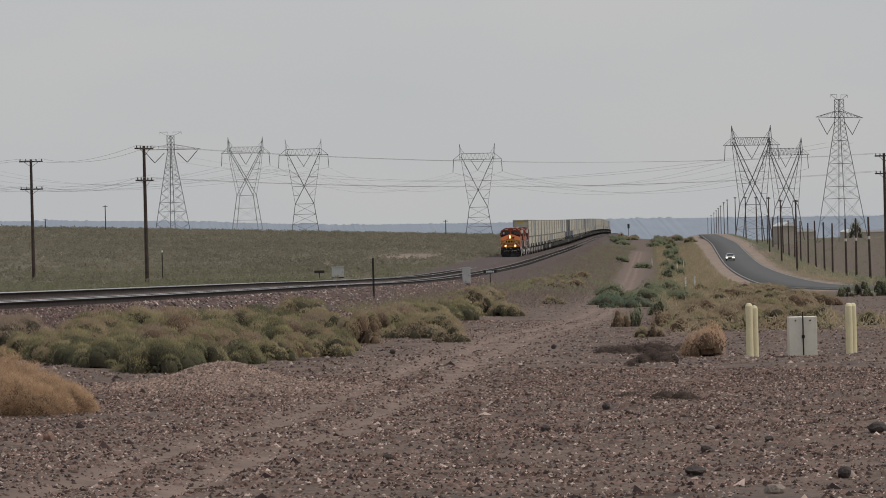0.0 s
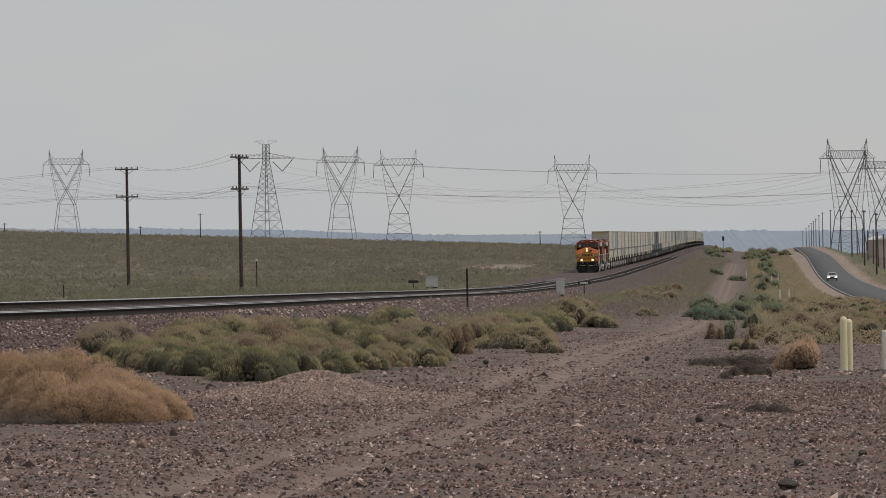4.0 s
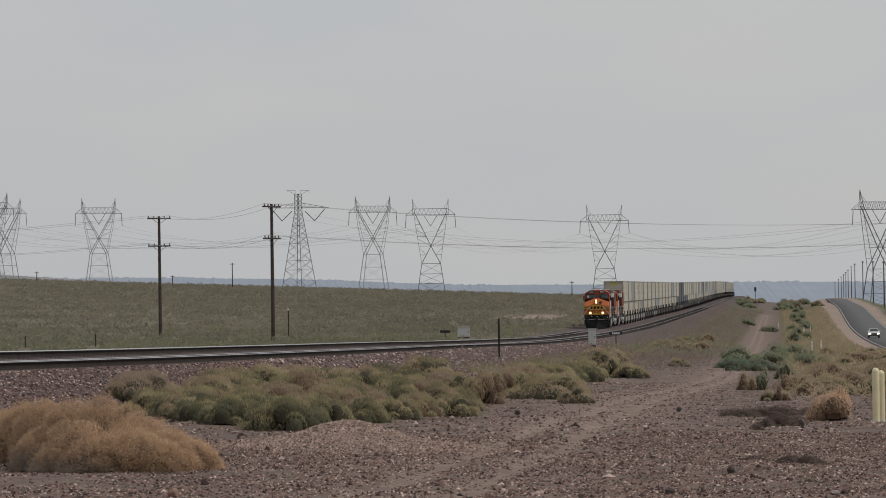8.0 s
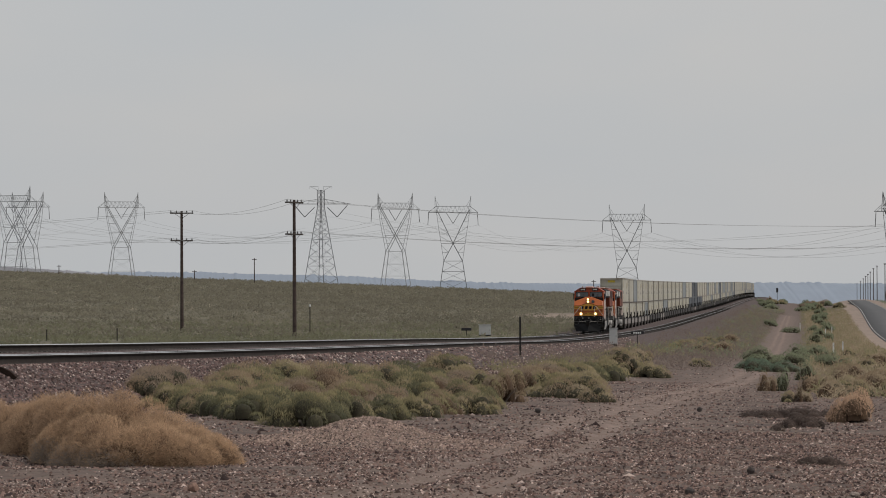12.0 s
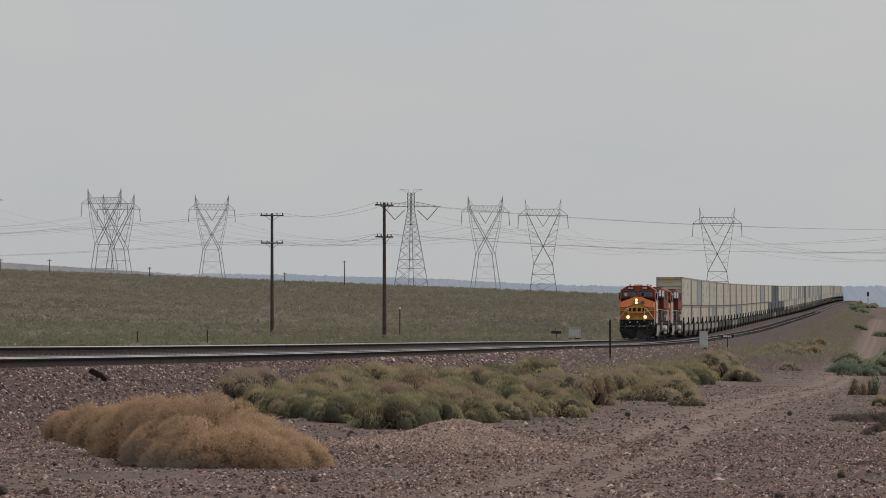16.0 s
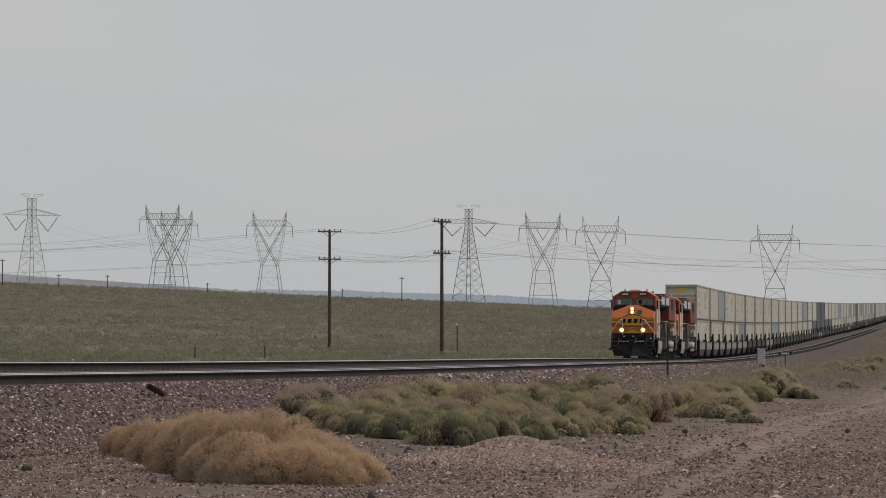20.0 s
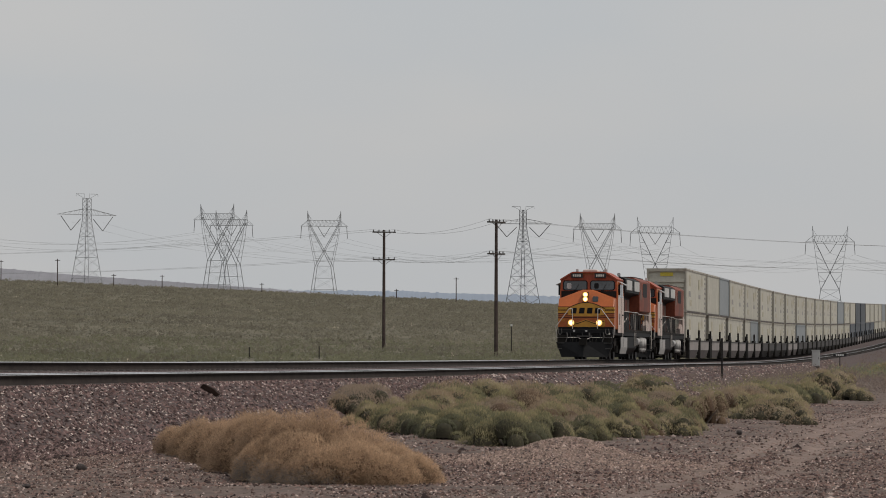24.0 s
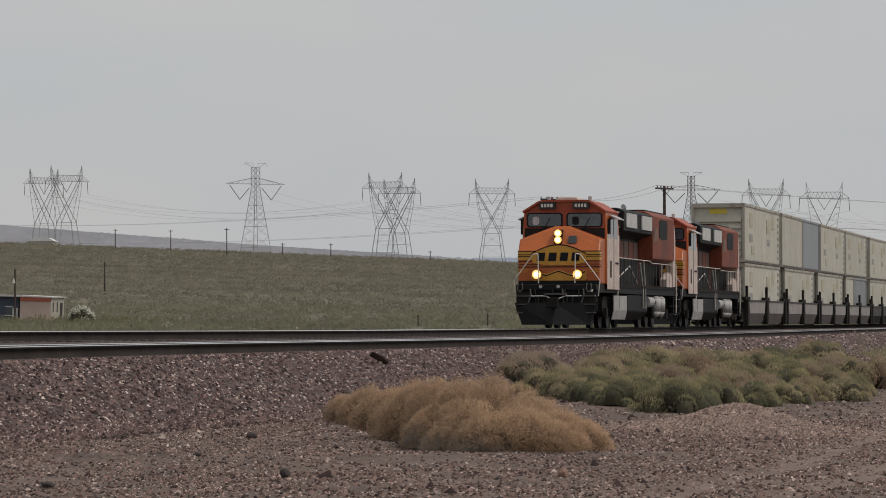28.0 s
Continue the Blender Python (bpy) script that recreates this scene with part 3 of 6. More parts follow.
    for x in (-1, 1):
        part("mirror", Mesh().box(x * 1.60 - 0.05, x * 1.60 + 0.05, 2.5, 2.62, 3.42, 3.98), MAT["black"], loco)
        part("sun_visor", Mesh().add([(x * 1.55, 3.0, 4.14), (x * 1.84, 3.0, 4.00), (x * 1.84, 4.6, 4.00), (x * 1.55, 4.6, 4.14), (x * 1.55, 3.0, 4.10), (x * 1.84, 3.0, 3.96), (x * 1.84, 4.6, 3.96), (x * 1.55, 4.6, 4.10)],
                                  [(0, 1, 2, 3), (7, 6, 5, 4), (0, 4, 5, 1), (1, 5, 6, 2), (2, 6, 7, 3), (3, 7, 4, 0)]), MAT["silver"], loco)
        for y0 in (2.9, 3.95):
            part("side_window", Mesh().slab([(y0, 3.30), (y0 + 0.9, 3.30), (y0 + 0.9, 4.0), (y0, 4.0)], x * 1.545, x * 1.565), MAT["glass"], loco)
        part("cab_side_panel", Mesh().slab([(2.38, 1.42), (5.28, 1.42), (5.28, 3.42), (2.38, 3.42)], x * 1.548, x * 1.562), MAT["pale_panel"], loco, "lower side of the cab, painted pale for sky glare")
        part("grab_recess", Mesh().slab([(3.05, 1.85), (3.35, 1.85), (3.35, 2.45), (3.05, 2.45)], x * 1.560, x * 1.572), MAT["grime"], loco)
        part("cab_seam", Mesh().slab([(3.9, 1.42), (3.98, 1.42), (3.98, 3.42), (3.9, 3.42)], x * 1.560, x * 1.568), MAT["grime"], loco)
        part("panel_handle", Mesh().slab([(4.3, 2.35), (5.0, 2.35), (5.0, 2.42), (4.3, 2.42)], x * 1.560, x * 1.580), MAT["grime"], loco)
    # hood, blower boxes and radiators
    part("hood", Mesh().prism([(-0.92, 1.60), (0.92, 1.60), (0.92, 4.05), (0.70, 4.30), (-0.70, 4.30), (-0.92, 4.05)], 5.3, 14.6), MAT["black"], loco, bevel=0.03)
    for k in range(7):
        y0 = 5.6 + k * 1.26
        for x in (-1, 1):
            part("hood_door", Mesh().slab([(y0, 1.75), (y0 + 1.20, 1.75), (y0 + 1.20, 2.58), (y0, 2.58)], x * 0.915, x * 0.935), MAT["black"], loco)
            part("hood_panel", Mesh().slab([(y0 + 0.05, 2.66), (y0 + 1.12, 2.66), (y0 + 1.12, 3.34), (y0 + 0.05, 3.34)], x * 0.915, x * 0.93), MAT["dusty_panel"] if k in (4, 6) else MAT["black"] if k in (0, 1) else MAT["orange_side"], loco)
    part("blower_box", Mesh().prism([(-1.05, 3.52), (-0.9, 3.40), (0.9, 3.40), (1.05, 3.52), (1.48, 3.66), (1.48, 4.40), (1.20, 4.52), (-1.20, 4.52), (-1.48, 4.40), (-1.48, 3.66)], 7.0, 14.5), MAT["black"], loco, "black dynamic brake boxes over the hood", bevel=0.03)
    for x in (-1, 1):
        for y0, y1 in ((7.4, 10.1), (11.5, 14.2)):
            part("grille", Mesh().slab([(y0, 3.80), (y1, 3.80), (y1, 4.34), (y0, 4.34)], x * 1.47, x * 1.53), MAT["grille"], loco, "pale intake grille")
            part("grille_frame", Mesh().slab([(y0 - 0.12, 3.68), (y1 + 0.12, 3.68), (y1 + 0.12, 4.32), (y0 - 0.12, 4.32)], x * 1.465, x * 1.485), MAT["black"], loco)
        part("front_grille", Mesh().prism([(x * 1.0, 3.75), (x * 1.36, 3.75), (x * 1.36, 4.2), (x * 1.0, 4.2)], 6.97, 7.03), MAT["grime"], loco)
        for z in (3.78, 4.34):
            part("hood_rail", Mesh().tube((x * 1.3, 5.4, z), (x * 1.3, 7.0, z), 0.022, n=6), MAT["handrail"], loco)
        part("cable_bundle", Mesh().path([(x * 1.0, 5.5, 3.5), (x * 1.05, 6.2, 3.25), (x * 1.0, 6.9, 3.5)], 0.07).path([(x * 1.05, 5.5, 3.2), (x * 1.1, 6.3, 3.05), (x * 1.05, 6.9, 3.3)], 0.05), MAT["black"], loco)
    part("exhaust_stack", Mesh().box(-0.35, 0.35, 9.2, 10.6, 4.5, 4.70), MAT["grime"], loco, bevel=0.03)
    part("radiator_cab", Mesh().prism([(-0.95, 1.60), (0.95, 1.60), (0.95, 2.55), (1.50, 2.72), (1.50, 4.42), (1.15, 4.62), (-1.15, 4.62), (-1.50, 4.42), (-1.50, 2.72), (-0.95, 2.55)], 14.6, 20.8), MAT["orange_side"], loco, "dirty orange radiator section, darkened for its shade", bevel=0.04)
    part("radiator_roof", Mesh().box(-1.1, 1.1, 14.9, 20.5, 4.61, 4.68), MAT["black"], loco)
    for x in (-1, 1):
        part("radiator_screen", Mesh().slab([(16.3, 3.66), (16.6, 3.54), (18.4, 3.54), (18.7, 3.66), (18.7, 4.20), (18.4, 4.32), (16.6, 4.32), (16.3, 4.20)], x * 1.495, x * 1.515), MAT["black"], loco)
        part("dust_streak", Mesh().slab([(14.7, 3.40), (15.9, 3.40), (15.9, 4.0), (14.7, 3.9)], x * 1.497, x * 1.508), MAT["dusty_panel"], loco, "pale dusty patch on the dark orange paint")
        part("rear_door", Mesh().slab([(14.7, 1.70), (20.4, 1.70), (20.4, 2.78), (14.7, 2.78)], x * 0.945, x * 0.962), MAT["black"], loco)
        part("rear_corner", Mesh().slab([(20.55, 1.66), (21.30, 1.66), (21.30, 3.7), (20.95, 4.25), (20.55, 4.25)], x * 1.20, x * 1.48), MAT["pale_panel"], loco, "dusty pale rear corner")
        part("sand_box", Mesh().slab([(18.8, 1.64), (20.5, 1.64), (20.5, 2.05), (19.9, 2.25), (18.8, 1.95)], x * 1.20, x * 1.45), MAT["pale_panel"], loco)
    part("horn", Mesh().tube((0.3, 15.2, 4.78), (0.3, 14.7, 4.80), 0.05, 0.10, n=10).tube((0.3, 15.2, 4.62), (0.3, 15.2, 4.8), 0.04, n=8), MAT["silver"], loco)
    # walkway rails
    for x in (-1, 1):
        part("walkway_edge", Mesh().box(x * 1.46 - 0.03, x * 1.46 + 0.03, 5.4, 21.3, 1.50, 1.64), MAT["grime"], loco)
        part("handrail", Mesh().path([(x * 1.44, 5.5, 2.62), (x * 1.44, 14.2, 2.62), (x * 1.44, 14.6, 2.55), (x * 1.44, 20.8, 2.55), (x * 1.44, 21.3, 1.7)], 0.019), MAT["handrail"], loco, "white handrail")
        part("stair_rail", Mesh().path([(x * 1.47, 11.3, 2.5), (x * 1.47, 12.0, 1.6), (x * 1.47, 12.2, 0.75)], 0.026).path([(x * 1.47, 12.2, 2.6), (x * 1.47, 12.7, 1.6), (x * 1.47, 12.8, 0.75)], 0.022), MAT["handrail"], loco)
        part("side_pipe", Mesh().path([(x * 1.40, 5.6, 1.80), (x * 1.40, 9.0, 2.35), (x * 1.40, 11.0, 1.72)], 0.020), MAT["handrail"], loco)
        for k in range(17):
            y0 = 5.5 + k * 0.95
            part("stanchion", Mesh().tube((x * 1.44, y0, 1.55), (x * 1.44, y0, 2.62 if y0 < 14.4 else 2.55), 0.018, n=6), MAT["stanchion"], loco)
        part("front_handrail", Mesh().path([(x * 1.50, 0.62, 1.15), (x * 1.56, 0.60, 1.72), (x * 0.86, 0.56, 2.66), (x * 0.68, 0.56, 2.68), (x * 0.66, 0.56, 1.62)], 0.021), MAT["handrail"], loco, "white front handrail")
        for y0 in (5.2, 21.35):
            part("grab_rail", Mesh().path([(x * 1.50, y0, 0.6), (x * 1.52, y0, 1.6), (x * 1.48, y0 + 0.1, 2.6)], 0.026), MAT["handrail"], loco)
            for z in (0.5, 0.85, 1.2):
                part("side_step", Mesh().box(x * 1.38 - 0.12, x * 1.38 + 0.12, y0 - 0.3, y0 + 0.3, z, z + 0.04), MAT["stanchion"], loco)
    # tanks and bogies
    part("fuel_tank", Mesh().prism([(-1.1, 0.30), (1.1, 0.30), (1.42, 0.62), (1.42, 1.26), (-1.42, 1.26), (-1.42, 0.62)], 8.3, 13.6), MAT["black"], loco, bevel=0.05)
    for x in (-1, 1):
        part("air_reservoir", Mesh().tube((x * 1.28, 13.8, 1.02), (x * 1.28, 15.2, 1.02), 0.22, n=14), MAT["silver"], loco)
        for y0, y1 in ((4.0, 7.2), (15.0, 18.7)):
            bent = Mesh().slab([(y0, 0.66), (y1, 0.66), (y1, 1.20), (y0, 1.20)], x * 1.52, x * 1.56)
            bent.add([(x * 1.56, y0, 0.66), (x * 1.56, y1, 0.66), (x * 1.48, y1, 0.32), (x * 1.48, y0, 0.32), (x * 1.52, y0, 0.66), (x * 1.52, y1, 0.66), (x * 1.45, y1, 0.32), (x * 1.45, y0, 0.32)],
                     [(0, 1, 2, 3), (7, 6, 5, 4), (0, 3, 7, 4), (1, 5, 6, 2), (3, 2, 6, 7)])
            if y0 < 10:
                part("splash_plate", bent, MAT["cover"], loco, "pale bent bogie cover")
                part("cover_seam", Mesh().slab([(y0 + 1.2, 0.70), (y0 + 1.26, 0.70), (y0 + 1.26, 1.18), (y0 + 1.2, 1.18)], x * 1.56, x * 1.566), MAT["grime"], loco)
            else:
                part("rear_cover", Mesh().slab([(y0, 0.5), (y1, 0.5), (y1, 1.20), (y0, 1.20)], x * 1.36, x * 1.40), MAT["grime"], loco)
        for y0 in (15.6, 16.9):
            part("air_cylinder", Mesh().tube((x * 1.44, y0, 0.64), (x * 1.44, y0, 1.16), 0.22, n=16).tube((x * 1.44, y0, 0.64), (x * 1.42, y0, 0.42), 0.22, 0.13, n=16).tube((x * 1.44, y0, 1.16), (x * 1.44, y0, 1.24), 0.22, 0.12, n=16), MAT["cover"], loco, "pale round brake cylinder", smooth=True)
        part("cylinder_strap", Mesh().box(x * 1.50 - 0.04, x * 1.50 + 0.04, 15.3, 17.2, 0.98, 1.06), MAT["cover"], loco)
    truck(loco, 2.7, MAT["silver"])
    truck(loco, 14.8, MAT["silver"])
    part("rear_plate", Mesh().box(-1.4, 1.4, 21.3, 21.45, 0.6, 1.6), MAT["black"], loco)
    part("rear_coupler", Mesh().box(-0.14, 0.14, 21.4, 22.3, 0.80, 1.04), MAT["grime"], loco)
    return loco


MAT["cream"] = material("cream_container_steel", (0.50, 0.475, 0.40), 0.55, 0, 0.10, 0.6, stain=(0.36, 0.325, 0.265), stain_scale=0.7, stain_at=0.58, objvary=0.06)
MAT["cream_post"] = material("cream_corner_post", (0.38, 0.35, 0.29), 0.55, 0, 0.10, 0.8, stain=(0.22, 0.17, 0.13), stain_scale=0.9)
# dirty rail, darkened to draw the shadow line between stacked boxes
MAT["stack_seam"] = material("dirty_gap_shade_rail", (0.10, 0.085, 0.075), 0.7, 0, 0.3, 0.8, stain=(0.26, 0.22, 0.18), stain_scale=0.5)
MAT["grey_box"] = material("grey_container_steel", (0.25, 0.27, 0.28), 0.5, 0, 0.08, 0.5, objvary=0.1)
MAT["dark_box"] = material("dark_blue_grey_container_steel", (0.075, 0.085, 0.10), 0.5, 0, 0.12, 0.5, objvary=0.2)
MAT["sign_yellow"] = material("yellow_container_sign", (0.60, 0.47, 0.06), 0.5, 0, 0.1)
MAT["mark_tan"] = material("faded_tan_mark", (0.45, 0.41, 0.30), 0.6, 0, 0.2)
MAT["mark_grey"] = material("faded_grey_mark", (0.30, 0.285, 0.265), 0.6, 0, 0.25)
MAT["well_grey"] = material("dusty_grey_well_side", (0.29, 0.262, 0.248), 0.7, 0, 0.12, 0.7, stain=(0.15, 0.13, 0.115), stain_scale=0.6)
# darker grey paints the shade on the inward-sloping foot
MAT["well_low"] = material("shaded_grey_well_foot", (0.115, 0.098, 0.092), 0.8, 0, 0.2, 0.7)
MAT["well_dark"] = material("dark_well_side", (0.055, 0.050, 0.048), 0.7, 0, 0.2, 0.7, stain=(0.09, 0.075, 0.065))


def container(length, kind, near=True):
    mat = {"cream": MAT["cream"], "grey": MAT["grey_box"], "dark": MAT["dark_box"]}[kind]
    post = MAT["cream_post"] if kind == "cream" else mat
    label = {"cream": "cream steel shipping container with faded side marks", "grey": "plain grey steel shipping container", "dark": "dark blue-grey steel shipping container"}[kind]
    c = thing("shipping_container", label, "container", "containers on the train")
    body = Mesh()
    n = max(4, int(length / 0.62))                    # shallow upright folds of the side sheets
    ys = [0.12 + (length - 0.24) * k / (2 * n) for k in range(2 * n + 1)]
    for x in (-1, 1):
        v, fcs = [], []
        for k, y in enumerate(ys):
            d = 1.272 if (k // 1) % 2 else 1.255
            v += [(x * d, y, 0.14), (x * d, y, 2.74)]
        fcs = [(2 * k, 2 * k + 2, 2 * k + 3, 2 * k + 1) for k in range(len(ys) - 1)]
        body.add(v, fcs)
    body.box(-1.24, 1.24, 0.16, length - 0.16, 0.10, 2.80)
    part("body", body, mat, c)
    if not near:
        for x in (-1, 1):
            part("side_frame", Mesh().box(x * 1.26 - 0.04, x * 1.26 + 0.04, 0, length, 2.74, 2.86).box(x * 1.26 - 0.04, x * 1.26 + 0.04, 0, length, 0.0, 0.15)
                 .box(x * 1.25 - 0.06, x * 1.25 + 0.06, 0, 0.14, 0.15, 2.74).box(x * 1.25 - 0.06, x * 1.25 + 0.06, length - 0.14, length, 0.15, 2.74), post, c)
        return c
    for x in (-1, 1):
        for y in (0.07, length - 0.07):
            part("corner_post", Mesh().box(x * 1.24 - 0.06, x * 1.24 + 0.06, y - 0.07, y + 0.07, 0, 2.86), post, c)
        part("top_rail", Mesh().box(x * 1.26 - 0.04, x * 1.26 + 0.04, 0.14, length - 0.14, 2.74, 2.86), post, c)
        part("bottom_rail", Mesh().box(x * 1.26 - 0.04, x * 1.26 + 0.04, 0.14, length - 0.14, 0.0, 0.10), MAT["stack_seam"], c)
    part("header", Mesh().box(-1.18, 1.18, 0.0, 0.14, 2.66, 2.86), post, c)
    part("sill", Mesh().box(-1.18, 1.18, 0.0, 0.14, 0.0, 0.18), post, c)
    if length > 12:
        for k in range(6):
            z = 0.32 + k * 0.33
            part("end_rib", Mesh().box(-1.14, 1.14, 0.02, 0.18, z, z + 0.17), mat, c)
        if kind == "cream":
            part("sign", Mesh().box(-0.42, 0.42, 0.12, 0.16, 2.36, 2.60), MAT["sign_yellow"], c, "yellow maker's sign")
            for y0, z0, z1, m in ((2.4, 1.75, 2.45, "mark_tan"), (2.3, 1.05, 1.42, "mark_grey"), (3.1, 0.45, 0.85, "mark_tan"), (9.9, 1.6, 2.3, "mark_tan"), (10.1, 1.0, 1.3, "mark_grey"), (12.0, 1.9, 2.4, "mark_tan")):
                for x in (-1, 1):
                    part("mark", Mesh().slab([(y0, z0), (y0 + 1.3, z0), (y0 + 1.3, z1), (y0, z1)], x * 1.262, x * 1.282), MAT[m], c)
            for k in range(7):
                part("lashing", Mesh().slab([(14.95, 0.35 + k * 0.34), (15.95, 0.35 + k * 0.34), (15.95, 0.50 + k * 0.34), (14.95, 0.50 + k * 0.34)], 1.262, 1.284), MAT["mark_grey"], c)
    return c


def well_car(kind, near=True):
    """One unit of an articulated double-stack wagon, 18.35 m from joint to joint."""
    main = MAT["well_grey"] if kind == "grey" else MAT["well_dark"]
    foot = MAT["well_low"] if kind == "grey" else MAT["grime"]
    w = thing("well_car", "dusty grey articulated container well wagon" if kind == "grey" else "dark grimy articulated container well wagon", "wagon", "wagons of the train")
    for x in (-1, 1):
        for y0, y1 in ((1.3, 8.3), (10.0, 17.0)):
            part("side_panel", Mesh().slab([(y0 + 0.25, 0.62), (y1 - 0.25, 0.62), (y1, 1.20), (y0, 1.20)], x * 1.38, x * 1.50), main, w)
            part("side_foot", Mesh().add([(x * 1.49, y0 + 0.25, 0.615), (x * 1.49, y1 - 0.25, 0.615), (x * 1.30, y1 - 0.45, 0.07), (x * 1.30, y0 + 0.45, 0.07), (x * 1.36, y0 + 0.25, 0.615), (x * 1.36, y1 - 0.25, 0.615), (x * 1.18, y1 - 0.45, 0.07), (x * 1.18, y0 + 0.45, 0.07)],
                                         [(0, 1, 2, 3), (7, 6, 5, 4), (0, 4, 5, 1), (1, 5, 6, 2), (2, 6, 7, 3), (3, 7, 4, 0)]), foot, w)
            part("top_chord", Mesh().box(x * 1.44 - 0.09, x * 1.44 + 0.09, y0, y1, 1.20, 1.27), MAT["well_dark"], w)
        for y0 in (0.55, 9.15, 17.8):
            part("post", Mesh().box(x * 1.44 - 0.11, x * 1.44 + 0.11, y0 - 0.34, y0 + 0.34, 0.06, 1.3).box(x * 1.46 - 0.06, x * 1.46 + 0.06, y0 - 0.12, y0 + 0.12, 1.3, 1.95 if y0 < 17 else 1.75), MAT["grime"], w)
            if not near:
                continue
            part("bracket", Mesh().box(x * 1.42 - 0.10, x * 1.42 + 0.10, y0 - 0.95, y0 + 0.95, 1.24, 1.42), MAT["grime"], w)
    if not near:
        part("floor", Mesh().box(-1.3, 1.3, 0, 18.2, 0.12, 0.20).box(-1.3, 1.3, -0.6, 1.0, 0.5, 1.15), MAT["grime"], w)
        return w
    part("end_platform", Mesh().box(-1.30, 1.30, -0.6, 1.0, 0.85, 1.15), MAT["grime"], w)
    part("end_platform", Mesh().box(-1.30, 1.30, 17.3, 17.7, 0.85, 1.15), MAT["grime"], w)
    part("floor", Mesh().box(-1.3, 1.3, 1.0, 17.3, 0.12, 0.20), MAT["grime"], w)
    b = part("bogie", Mesh().box(-0.3, 0.3, -1.1, 1.1, 0.4, 0.85), MAT["grime"], w)
    for x in (-1, 1):
        part("side_frame", Mesh().slab([(-1.2, 0.3), (-0.7, 0.3), (-0.4, 0.55), (0.4, 0.55), (0.7, 0.3), (1.2, 0.3), (1.1, 0.7), (0.4, 0.85), (-0.4, 0.85), (-1.1, 0.7)], x * 0.95, x * 1.1), MAT["grime"], b)
        for y0 in (-0.88, 0.88):
            part("wheel", Mesh().tube((x * 0.70, y0, 0.42), (x * 0.83, y0, 0.42), 0.42, n=16), MAT["steel_wheel"], b)
    return w


TRAIN_START, TRAIN_SPEED = 559.6, 15.3          # distance of the leading coupler at the start; metres a second


def train_rows(behind, length, up=0.0):
    """Poses of a thing whose front stands that far behind the leading coupler."""
    rows = []
    for t in range(0, 29, 2):
        y = TRAIN_START - TRAIN_SPEED * t + behind * ACROSS
        g = (float(rail_z(y + length)) - float(rail_z(y))) / length
        p = track_point(y, 0, up)
        rows.append((t, pose(p.x, p.y, p.z, math.degrees(math.atan(g)), 0, TRACK_TURN)))
    return rows


TRAIN = [(locomotive(True), 0.0, 22.3, 0), (locomotive(False), 22.5, 22.3, 0)]
made = {}


def stock(kind, *args):
    """A first one of its kind, then copies of it."""
    key = (kind, args)
    if key in made:
        return copy_thing(made[key], pose(0, 0, 0))
    made[key] = {"box": container, "well": well_car}[kind](*args)
    return made[key]


rng = random.Random(11)
FLOOR, STACK = 0.20, 2.89
for k in range(66):
    at = 46.5 + 18.35 * k
    TRAIN.append((stock("well", "grey" if k < 4 or k % 9 == 6 else "dark", k < 12), at, 18.35, 0))
    dark = k in (15, 16, 28, 39, 51)
    top = "dark" if dark else ("grey" if k in (12, 21, 25, 33) or (k > 26 and rng.random() < 0.22) else "cream")
    low = "dark" if 14 <= k <= 18 or dark else ("grey" if k in (7, 23) or (k > 19 and rng.random() < 0.25) else "cream")
    if k == 1:                                    # two short boxes on top of the second unit
        TRAIN.append((stock("box", 10.9, "cream"), at - 0.1, 10.9, FLOOR + STACK))
        TRAIN.append((stock("box", 9.4, "grey"), at + 11.0, 9.4, FLOOR + STACK))
    else:
        TRAIN.append((stock("box", 16.15, top, k < 14), at + (1.1 if k != 2 else 2.9), 16.15, FLOOR + STACK))
    if k == 3:
        TRAIN.append((stock("box", 6.1, "cream"), at + 0.9, 6.1, FLOOR))
        TRAIN.append((stock("box", 9.4, "grey"), at + 7.2, 9.4, FLOOR))
    else:
        TRAIN.append((stock("box", 16.15, low, k < 14), at + 1.1, 16.15, FLOOR))


# ---- road ----
MAT["asphalt"] = material("worn_grey_asphalt", (0.085, 0.085, 0.088), 0.85, 0, 0.12, 0.4, stain=(0.065, 0.065, 0.068), stain_scale=0.2)
MAT["line_paint"] = material("worn_white_road_paint", (0.40, 0.39, 0.36), 0.7, 0, 0.3)


def road_x(y):
    """Middle of the road: straight down the grade, then bending away from the railway."""
    d = max(0.0, 400.0 - y)
    return ROAD_X + ROAD_M * y + (0.00122 * d * d if d < 100 else 12.2 + 0.244 * (d - 100))


def road_strip(name, off0, off1, up, thick, mat, y0=150.0, y1=1500.0, step=8.0):
    ys = np.arange(y0, y1, step)
    prof = ((off0, up - thick), (off0, up), (off1, up), (off1, up - thick))
    v = []
    for y in ys:
        zc = max(land_at(road_x(y) + o, y) for o in (-3.7, 0, 3.7))
        v += [(road_x(y) + o, y, zc + u) for o, u in prof]
    f = [(4 * k + i, 4 * k + (i + 1) % 4, 4 * k + 4 + (i + 1) % 4, 4 * k + 4 + i) for k in range(len(ys) - 1) for i in range(4)]
    return new(name, fast_mesh(name, v, f, mat))


road = tagged(road_strip("road", -3.8, 3.8, 0.12, 0.5, MAT["asphalt"]), "grey two-lane desert road with white edge lines", "road", kind="structure")
for o in (-3.55, 3.45):
    line = road_strip("edge_line", o, o + 0.14, 0.127, 0.004, MAT["line_paint"])
    line.parent = road


